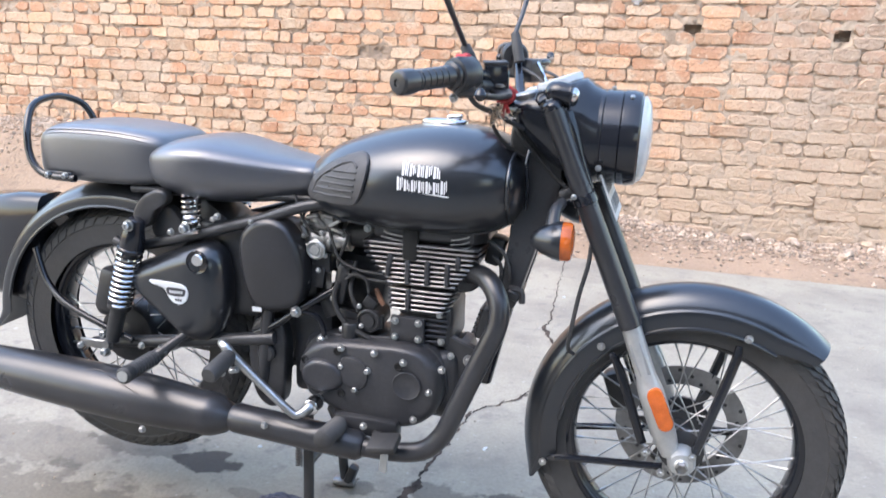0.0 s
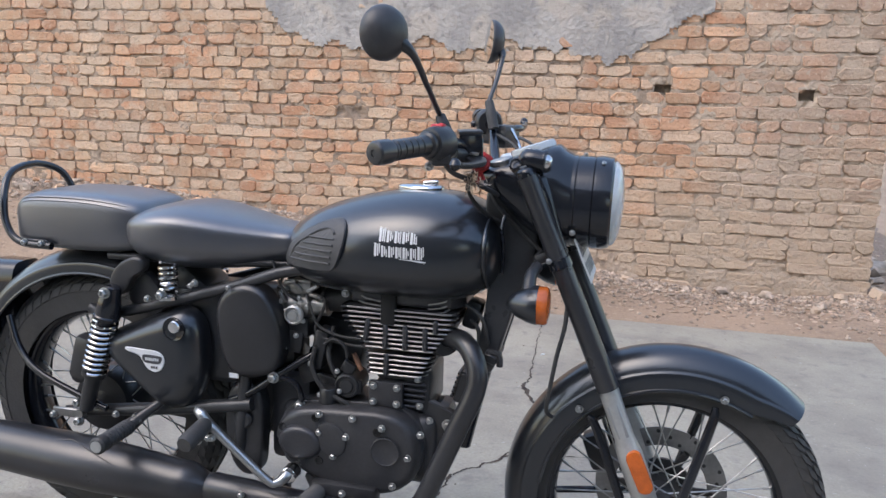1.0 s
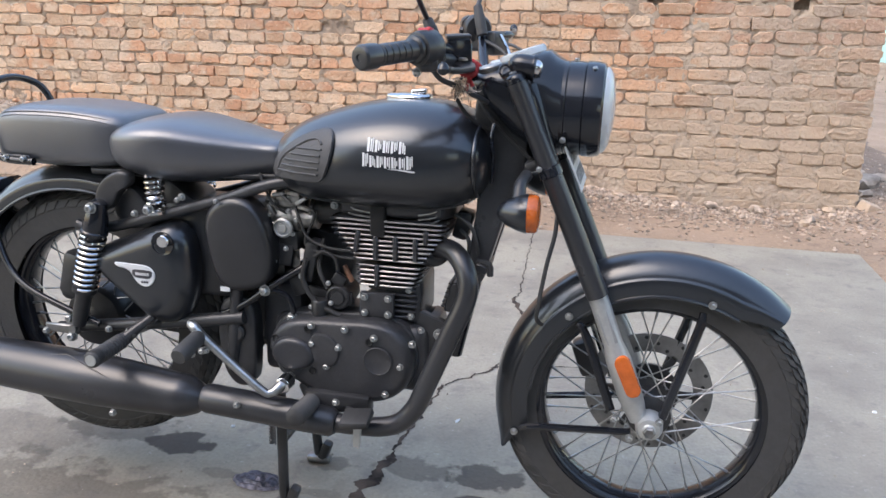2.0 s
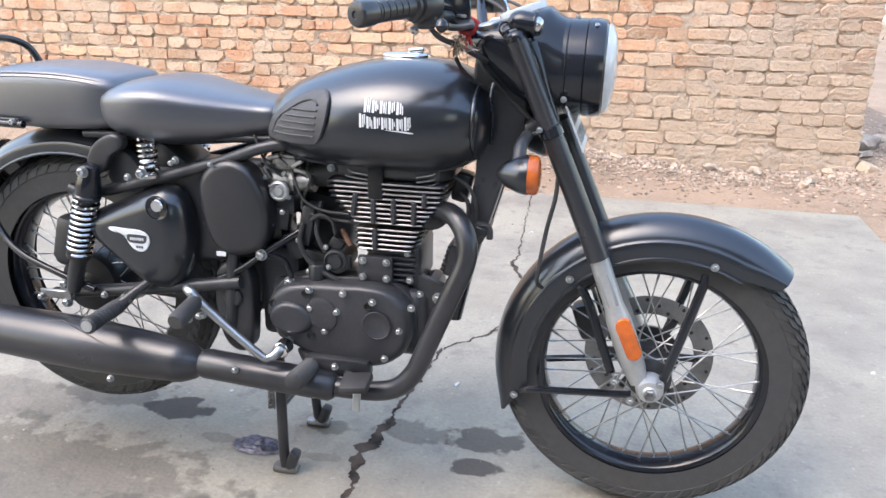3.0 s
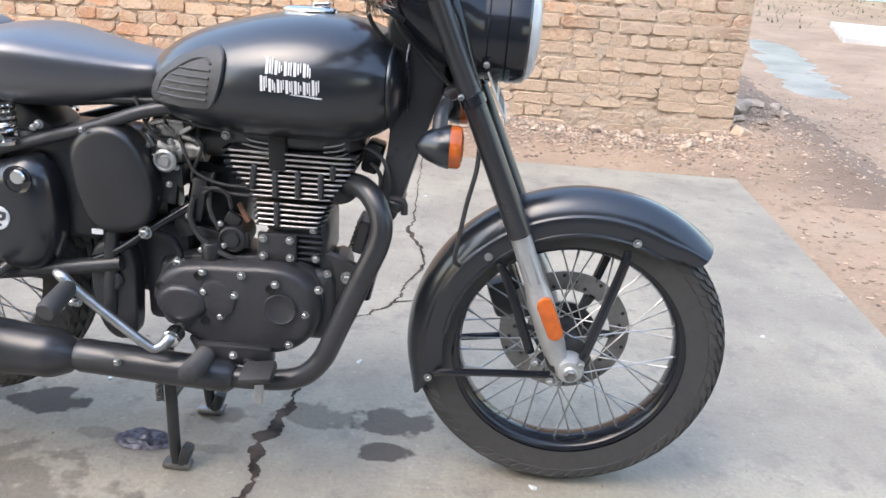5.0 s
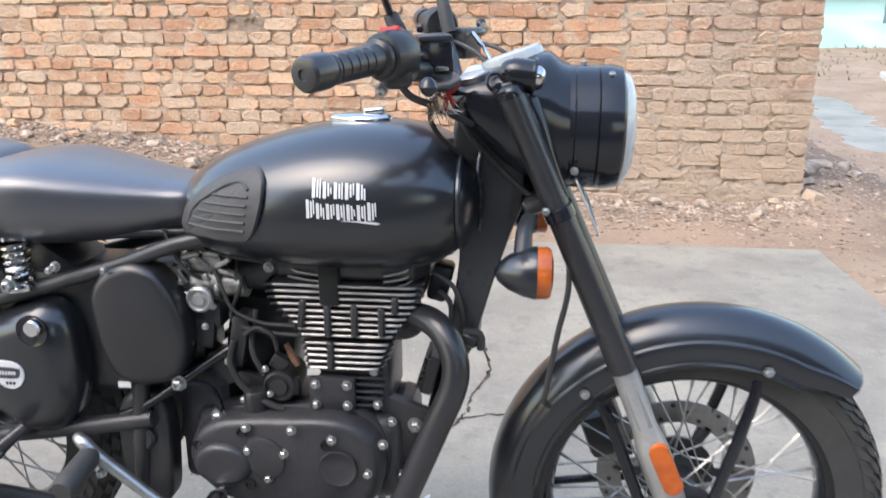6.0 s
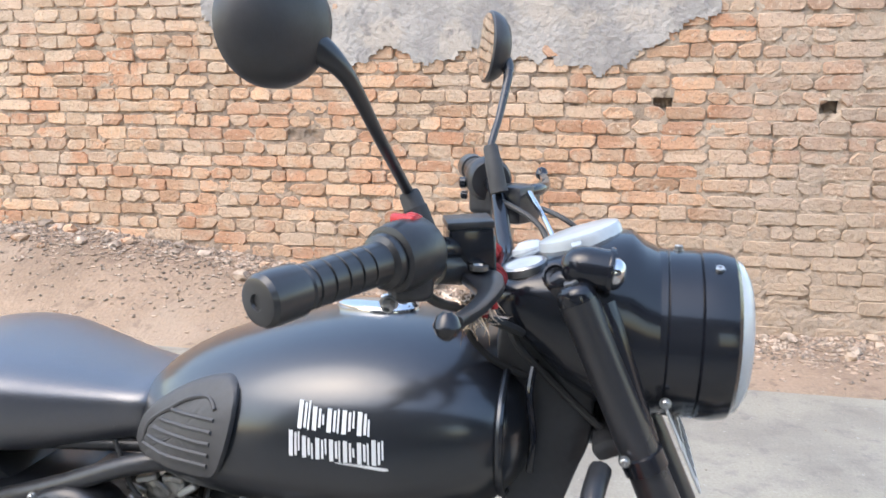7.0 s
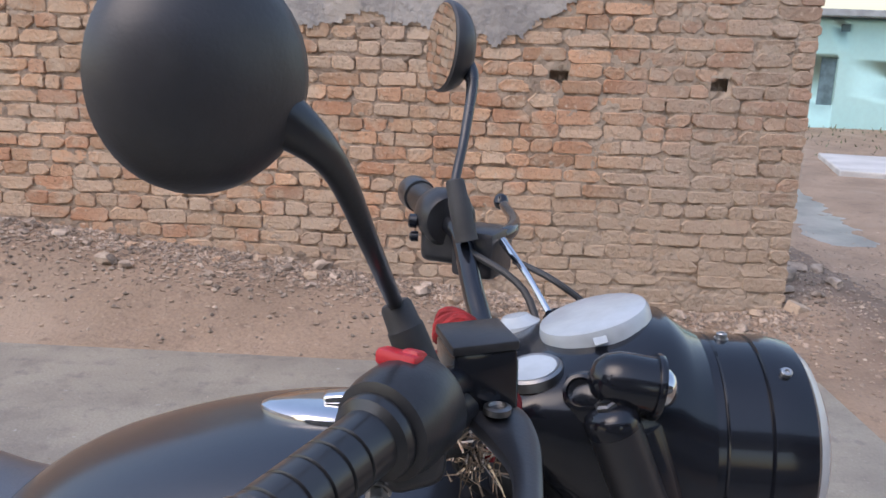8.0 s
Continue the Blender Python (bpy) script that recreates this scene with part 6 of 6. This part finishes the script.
part("chain_run", rbox(0.38, 0.012, 0.014, pose(-0.64, 0.086, 0.335, 0, 3, 0), 0.003, 1), MATTE, bike, "dark drive chain")
part("caliper_bracket", slab_of([(-0.845, 0.47), (-0.80, 0.50), (-0.765, 0.575), (-0.795, 0.60), (-0.845, 0.56), (-0.87, 0.49)], -0.085, -0.105, 0.006, 2, 3), MATTE, bike, "black caliper bracket")
part("inner_mudguard", rbox(0.10, 0.12, 0.12, pose(-0.60, 0, 0.70, 0, 35, 0), 0.02, 2), MATTE, bike)
# rear lamp and its bracket
part("tail_bracket", loft([superring(x, w, z0, z1, 4, 24) for x, w, z0, z1 in ((-1.24, 0.052, 0.47, 0.705), (-1.22, 0.058, 0.46, 0.722), (-1.13, 0.060, 0.45, 0.733), (-1.06, 0.055, 0.52, 0.732))]), GLOSS, bike, "glossy black tail lamp bracket")
# foot controls
for s in (-1, 1):
    part("footrest", lathe([(0.010, 0.0), (0.017, 0.012)] + [(0.0165 + 0.0042 * (k % 2), 0.014 + 0.0040 * k) for k in range(25)] + [(0.018, 0.113), (0.010, 0.117)], along((-0.222, s * 0.150, 0.318), (-0.218, s * 0.275, 0.336)), 18), RUBBER, bike, "ribbed black rubber footrest")
    part("footrest_arm", tube([(-0.26, s * 0.11, 0.33), (-0.224, s * 0.155, 0.318)], 0.012, 10, smooth=False), MATTE, bike)
    peg = part("pillion_footrest", lathe([(0.012, 0.0)] + [(0.0160 + 0.002 * (k % 2), 0.006 + 0.0055 * k) for k in range(17)] + [(0.0185, 0.100), (0.0185, 0.118), (0.014, 0.122)], along((-0.664, s * 0.172, 0.418), (-0.659, s * 0.292, 0.421)), 18), RUBBER, bike, "ribbed pillion footrest")
    part("end_cap", lathe([(0.0125, 0.121), (0.0125, 0.1235), (0.004, 0.1235)], along((-0.664, s * 0.172, 0.418), (-0.659, s * 0.292, 0.421)), 18), ALU, peg, "bare metal end")
    part("footrest_bracket", tube([(-0.598, s * 0.12, 0.475), (-0.635, s * 0.150, 0.445), (-0.664, s * 0.172, 0.418)], [0.010, 0.011, 0.016], 10, 4), MATTE, bike, "black footrest bracket")
    part("knuckle", rbox(0.026, 0.022, 0.022, pose(-0.652, s * 0.160, 0.430, 0, 35, 0), 0.004, 2), STEEL, peg, "steel knuckle")
part("kick_lever", tube([(-0.282, -0.14, 0.357), (-0.284, -0.175, 0.358), (-0.300, -0.195, 0.347), (-0.325, -0.20, 0.357), (-0.44, -0.20, 0.452), (-0.468, -0.20, 0.480), (-0.484, -0.19, 0.484)], [0.014, 0.013, 0.009, 0.009, 0.010, 0.011, 0.009], 12, 6), ZINC, bike, "bent steel kick-start lever")
part("kick_boss", lathe([(0.018, 0), (0.018, 0.028), (0.014, 0.031), (0.005, 0.031)], Matrix.Translation((-0.282, -0.15, 0.357)) @ RIGHT, 14), CHROME, bike, "chrome kick-start boss")
kp = part("kick_pedal", lathe([(0.013, 0), (0.018, 0.01), (0.019, 0.08), (0.016, 0.088), (0.005, 0.088)], along((-0.458, -0.195, 0.462), (-0.462, -0.285, 0.446)), 18), RUBBER, bike, "round black kick pedal")
bolt(kp, -0.44, -0.208, 0.435)
part("brake_pedal", tube([(-0.17, -0.12, 0.31), (-0.13, -0.16, 0.305), (-0.10, -0.19, 0.315)], 0.009, 10, 4), MATTE, bike, "black brake pedal arm")
part("pedal_pad", rbox(0.064, 0.055, 0.018, pose(-0.105, -0.205, 0.318, 12, -8, 0), 0.006, 2), RUBBER, bike, "black brake pedal pad")
part("pedal_tang", rbox(0.018, 0.006, 0.052, pose(-0.106, -0.200, 0.272, 0, 4, 0), 0.003, 1), ALU, bike, "bare metal pedal tang")
bolt(bike, -0.165, -0.165, 0.328)
part("pedal_bracket", rbox(0.15, 0.04, 0.045, pose(-0.17, -0.13, 0.315, 0, 0, 0), 0.01, 2), MATTE, bike, "black footrest bracket")
# centre stand
for s in (-1, 1):
    part("stand_leg", tube([(-0.330, s * 0.085, 0.30), (-0.326, s * 0.095, 0.19), (-0.322, s * 0.105, 0.06), (-0.318, s * 0.108, 0.018)], 0.0125, 12, 3), MATTE, bike, "black centre stand leg")
    part("stand_foot", rbox(0.062, 0.032, 0.02, pose(-0.318, s * 0.105, 0.011, 0, 0, 0), 0.008, 2), STEEL, bike, "scuffed metal stand foot")
    part("stand_heel", rbox(0.025, 0.03, 0.055, pose(-0.300, s * 0.105, 0.035, 0, 20, 0), 0.008, 2), MATTE, bike)
part("stand_bar", tube([(-0.328, -0.09, 0.17), (-0.328, 0.09, 0.17)], 0.011, 10, smooth=False), MATTE, bike)
part("stand_spring", tube([(-0.346 + 0.007 * math.cos(t), -0.105 + 0.007 * math.sin(t), 0.165 + 0.09 * t / 75.0) for t in np.linspace(0, 75, 140)], 0.002, 6, 1), STEEL, bike, "stand return spring")

# indicators
for s in (-1, 1):
    q = Matrix.Translation((0.168, s * 0.172, 0.776)) @ pose(0, 0, 0, 0, 90, 0)
    ind = part("indicator", lathe([(0.003, 0.0), (0.014, 0.006), (0.025, 0.020), (0.0345, 0.042), (0.0375, 0.056), (0.0375, 0.060)], q, 28), PAINT, bike, "black bullet-shaped indicator")
    part("lens", lathe([(0.0365, 0.058), (0.0365, 0.074), (0.033, 0.079), (0.02, 0.082), (0.004, 0.083)], q, 28), AMBER, ind, "amber indicator lens")
    part("stalk", tube([(0.208, s * 0.165, 0.80), (0.208, s * 0.15, 0.825), (0.215, s * 0.115, 0.838)], [0.014, 0.012, 0.012], 10, 3), MATTE, ind)
# front number plate under the lamp
PM = pose(0.300, 0.002, 0.846, 0, -24, 0)
pl = part("number_plate", rbox(0.003, 0.150, 0.095, PM, 0.001, 1), PLATE, bike, "white front number plate tilted back under the lamp")
for row in range(2):
    for k in range(6):
        part("plate_bar", rbox(0.0012, 0.011, 0.026, PM @ Matrix.Translation((0.0022, -0.060 + 0.024 * k, 0.020 - 0.040 * row)), 0, 1), FAINT, pl)

# handlebar
bar = part("handlebar", tube([(-0.018, -0.352, 1.063), (0.030, -0.258, 1.072), (0.050, -0.216, 1.074), (0.070, -0.170, 1.068), (0.086, -0.11, 1.042), (0.094, -0.06, 1.015), (0.094, 0.06, 1.015), (0.080, 0.12, 1.045), (0.064, 0.184, 1.088), (0.045, 0.22, 1.10), (0.005, 0.335, 1.109)], 0.0112, 14, 6), GLOSS, bike, "black tubular handlebar")
for s, a, b in ((-1, Vector((0.030, -0.258, 1.072)), Vector((-0.032, -0.378, 1.061))), (1, Vector((0.036, 0.248, 1.104)), Vector((-0.002, 0.352, 1.111)))):
    L = (b - a).length
    prof = [(0.0240, 0.0), (0.0245, 0.003), (0.0235, 0.007), (0.0186, 0.010)]
    for k in range(5):
        h = 0.016 + k * (L - 0.062) / 5
        prof += [(0.0182, h), (0.0182, h + 0.0125), (0.0168, h + 0.0133), (0.0168, h + 0.0146), (0.0182, h + 0.0154)]
    prof += [(0.0182, L - 0.042), (0.0172, L - 0.040), (0.0172, L - 0.0375), (0.0202, L - 0.0365), (0.0210, L - 0.032), (0.0213, L - 0.012), (0.0205, L - 0.005), (0.0180, L - 0.001), (0.0150, L), (0.0065, L + 0.0005), (0.0055, L - 0.002), (0.002, L - 0.002)]
    bm = lathe(prof, along(a, b), 28)
    # the three inner grooves run round the upper half only
    axis = (b - a).normalized()
    for v in bm.verts:
        h = (v.co - a).dot(axis)
        r = v.co - a - axis * h
        if 0.012 < h < L - 0.07 and r.length < 0.0175 and r.z + 0.5 * r.x < -0.004:
            v.co = a + axis * h + r.normalized() * 0.0182
    part("grip", bm, GRIP, bar, "ribbed black rubber grip", 25)
    d = (a - b).normalized()
    hs = a + d * 0.024
    sw = part("switch_housing", lathe([(0.022, -0.024), (0.029, -0.021), (0.031, -0.010), (0.031, 0.018), (0.027, 0.024), (0.014, 0.025)], along(hs, hs + d), 26), MATTE, bar, "black switch housing")
    part("switch_belly", rbox(0.038 if s < 0 else 0.050, 0.034 if s < 0 else 0.046, 0.040 if s < 0 else 0.060, Matrix.Translation(hs + Vector((0.004, 0, -0.020))) @ pose(0, 0, 0, 0, 0, 30 if s < 0 else -20), 0.010, 3), MATTE, sw)
    if s < 0:
        placed("bolt", BOLT, sw, Matrix.Translation(hs + Vector((-0.012, -0.010, -0.040))) @ pose(0, 0, 0, 120, 0, 0))
        part("kill_switch", rbox(0.012, 0.028, 0.010, Matrix.Translation(hs + Vector((-0.003, 0.010, 0.0290))) @ pose(0, 0, 0, 0, 8, 60), 0.003, 2), RED, sw, "red engine stop switch")
        part("kill_knob", rbox(0.013, 0.012, 0.009, Matrix.Translation(hs + Vector((0.005, 0.010, 0.0305))) @ pose(0, 0, 0, 0, 20, 60), 0.003, 2), RED, sw, "red switch rocker")
    else:
        part("horn_button", lathe([(0.008, 0), (0.008, 0.008), (0.005, 0.010)], Matrix.Translation(hs + Vector((-0.030, -0.004, -0.006))) @ pose(0, 0, 0, 0, -90, 0), 12), GLOSS, sw)
        part("horn_button", lathe([(0.006, 0), (0.006, 0.008), (0.004, 0.010)], Matrix.Translation(hs + Vector((-0.028, -0.002, -0.024))) @ pose(0, 0, 0, 0, -90, 0), 12), GLOSS, sw)
# brake fluid reservoir and levers
mcm = pose(0.082, -0.152, 1.066, 3, -3, 18)
mc = part("brake_reservoir", rbox(0.044, 0.042, 0.050, mcm, 0.004, 2), GLOSS, bar, "square black brake fluid reservoir")
part("reservoir_lid", rbox(0.0448, 0.0428, 0.007, mcm @ Matrix.Translation((0, 0, 0.0275)), 0.002, 2), MATTE, mc, "black reservoir lid")
part("fluid_window", rbox(0.003, 0.034, 0.036, mcm @ Matrix.Translation((0.0218, 0, -0.002)), 0.001, 1), RESIN, mc, "dark greenish translucent side of the reservoir")
part("clamp", tube([(0.056, -0.190, 1.055), (0.077, -0.155, 1.048)], 0.016, 14, smooth=False), MATTE, mc)
rings = []
for x, y, z, w, h in spline([(0.084, -0.148, 1.044, 0.012, 0.008), (0.096, -0.168, 1.043, 0.020, 0.008), (0.107, -0.196, 1.040, 0.016, 0.007), (0.112, -0.232, 1.040, 0.010, 0.006), (0.109, -0.29, 1.041, 0.0085, 0.0055), (0.104, -0.345, 1.046, 0.007, 0.0055)], 5):
    rings.append([Vector((x + w * math.cos(a) * 0.94, y + w * math.cos(a) * 0.30, z + h * math.copysign(abs(math.sin(a)) ** 0.6, math.sin(a)))) for a in (2 * math.pi * k / 16 for k in range(16))])
part("brake_lever", loft(rings), SATIN, bar, "flat black cast brake lever")
part("lever_ball", lathe([(0.003, -0.0105), (0.0075, -0.007), (0.0105, 0), (0.0075, 0.007), (0.003, 0.0105)], Matrix.Translation((0.102, -0.360, 1.048)), 16), GLOSS, bar)
part("pivot_screw", lathe([(0.009, 0.0), (0.009, 0.004), (0.006, 0.005), (0.005, 0.003)], Matrix.Translation((0.096, -0.178, 1.052)), 14), STEEL, bar, "steel pivot screw")
part("clutch_perch", rbox(0.05, 0.058, 0.052, pose(0.088, 0.196, 1.072, 0, 0, -25), 0.007, 2), MATTE, bar, "black clutch lever perch")
part("clutch_lever", tube([(0.100, 0.188, 1.088), (0.118, 0.22, 1.090), (0.124, 0.27, 1.094), (0.114, 0.335, 1.10)], [0.010, 0.009, 0.007, 0.006], 12, 5), GLOSS, bar, "black clutch lever")
part("lever_ball", lathe([(0.003, -0.010), (0.0075, -0.007), (0.010, 0), (0.0075, 0.007), (0.003, 0.010)], Matrix.Translation((0.111, 0.348, 1.102)), 16), GLOSS, bar)
part("cable_adjuster", tube([(0.109, 0.172, 1.088), (0.132, 0.110, 1.068), (0.150, 0.065, 1.045)], [0.005, 0.0035, 0.0035], 10, 4), CHROME, bar, "steel cable adjuster")
part("clutch_cable", tube([(0.12, 0.14, 1.075), (0.16, 0.10, 1.065), (0.20, 0.10, 1.03), (0.21, 0.09, 0.97)], 0.0035, 8, 5), RUBBER, bar)


def mirror(foot, base, mid, elbow, joint, centre, back, R):
    """A round mirror on a bent stem; back is the way its shell looks."""
    st = part("mirror", tube([base, Vector(base).lerp(Vector(mid), 0.5), mid, elbow, joint, Vector(joint).lerp(Vector(centre), 0.5)], [0.0050, 0.0050, 0.0051, 0.0066, 0.0112, 0.010], 22, 8), SATIN, bike, "round black mirror on a bent stem")
    up = Vector(base) - Vector(foot)
    part("stem_boot", lathe([(0.0122, -0.012), (0.0118, 0.0), (0.0116, up.length * 0.62), (0.0106, up.length * 0.66), (0.0098, up.length * 0.98), (0.0086, up.length + 0.002), (0.005, up.length + 0.003)], along(foot, base), 18), RUBBER, st, "stepped rubber boot", 30)
    q = Matrix.Translation(centre) @ Vector(back).to_track_quat("Z", "Y").to_matrix().to_4x4()
    part("shell", lathe([(R * 0.95, -0.004), (R, -0.002), (R, 0.003), (R * 0.97, 0.008), (R * 0.86, 0.017), (R * 0.66, 0.025), (R * 0.4, 0.029), (R * 0.1, 0.031)], q, 44), SHELL, st, "domed black shell")
    part("glass", lathe([(R * 0.94, -0.0045), (R * 0.5, -0.005), (0.004, -0.005)], q, 40), MIRROR, st, "mirror glass")


mirror((0.047, -0.189, 1.086), (0.031, -0.184, 1.121), (0.026, -0.268, 1.176), (0.016, -0.314, 1.220), (-0.002, -0.328, 1.240), (-0.031, -0.339, 1.256), (0.80, -0.60, -0.05), 0.0455)
mirror((0.068, 0.155, 1.102), (0.056, 0.164, 1.150), (0.063, 0.196, 1.190), (0.069, 0.236, 1.246), (0.062, 0.252, 1.264), (0.036, 0.264, 1.287), (0.92, 0.38, -0.07), 0.050)

# festive thread and tinsel tied round the bar by the lamp
rt = random.Random(9)
bm = bmesh.new()
for k in range(120):
    c = Vector((0.084 + rt.uniform(-0.017, 0.017), -0.130 + rt.uniform(-0.020, 0.020), 1.004 + rt.uniform(-0.014, 0.014)))
    d = Vector((rt.gauss(0, 1), rt.gauss(-0.2, 1), rt.gauss(-0.5, 0.7))).normalized() * rt.uniform(0.012, 0.030)
    w = d.orthogonal().normalized() * 0.0008
    mid = c + d * 0.55 + Vector((rt.gauss(0, 0.004), rt.gauss(0, 0.004), rt.gauss(0, 0.004)))
    v = [bm.verts.new(p) for p in (c - w, c + w, mid + w, c + d, mid - w)]
    bm.faces.new((v[0], v[1], v[2], v[4]))
    bm.faces.new((v[4], v[2], v[3]))
garland = tagged(new("tinsel_garland", mesh_of("tinsel_garland", bm, TINSEL)), "gold tinsel garland tied round the handlebar", "garland")
garland.location = (0, 1.81, 0)
def knot(at, size, turns, tails, seed):
    """A crumpled strip of cloth wound round the bar, with hanging tails."""
    r = random.Random(seed)
    at = Vector(at)
    pts = []
    for k in range(turns * 5):
        a = 2 * math.pi * k / 5
        pts.append(at + Vector((math.cos(a) * size * r.uniform(0.7, 1.1), (k / (turns * 5) - 0.5) * size * 1.5 + r.gauss(0, size * 0.2), math.sin(a) * size * r.uniform(0.6, 1.0))))
    bm = tube(pts, [size * r.uniform(0.22, 0.40) for _ in pts], 8, 4)
    for dx, dy, dz in tails:
        p = at + Vector((0, 0, -0.6 * size))
        tube([p, p + Vector((dx * 0.4, dy * 0.6, dz * 0.5)), p + Vector((dx, dy, dz))], [size * 0.3, size * 0.24, size * 0.32], 8, 5, bm)
    return bm


thread = tagged(new("sacred_thread", mesh_of("sacred_thread", knot((0.098, -0.124, 1.032), 0.0135, 3, ((-0.004, -0.006, -0.030), (0.006, 0.004, -0.022)), 3), CHUNRI)), "red cloth thread hanging from the handlebar", "cloth")
thread.location = (0, 1.81, 0)
thread = tagged(new("sacred_thread", mesh_of("sacred_thread", knot((0.064, 0.070, 1.022), 0.018, 3, ((-0.016, -0.006, -0.014), (0.014, -0.01, 0.006)), 5), CHUNRI)), "red cloth thread knotted round the handlebar", "cloth")
thread.location = (0, 1.81, 0)


# ---- bricks, one by one where the camera comes nearest ----
near_bricks, jv, jf = [], [], []
for x0, x1, z, rnd in brick_rows():
    for hx, hz in HOLES:
        if abs(z + BR_H / 2 - hz) < 0.042 and x0 < hx + 0.055 and x1 > hx - 0.055:
            x0, x1 = (hx + 0.055, x1) if x1 - hx > hx - x0 else (x0, hx - 0.055)
    if x1 - x0 < 0.03:
        continue
    pts = brick_points(x0, x1, z, rnd)
    cx, cz = (x0 + x1) / 2, z + BR_H / 2
    if rnd.random() < 0.008:
        continue
    if cx > 0.12 and -0.2 < z < 1.9 and len(near_bricks) < 300:
        near_bricks.append((cx, cz, pts))
    else:
        base = len(jv)
        jv += pts
        jf += [tuple(base + i for i in f) for f in BRICK_FACES]
for cx, cz, pts in near_bricks:
    c = Vector((cx, WALL_Y, cz))
    me = bpy.data.meshes.new("brick")
    me.from_pydata([tuple(Vector(p) - c) for p in pts], [], BRICK_FACES)
    me.materials.append(BRICK)
    ob = new("brick", me)
    ob.parent = wall
    ob.location = c
me = bpy.data.meshes.new("brickwork")
me.from_pydata(jv, [], jf)
me.materials.append(BRICK)
rest = new("brickwork", me)
rest.parent = wall
tagged(rest, "further courses of clay brick", kind="stuff")
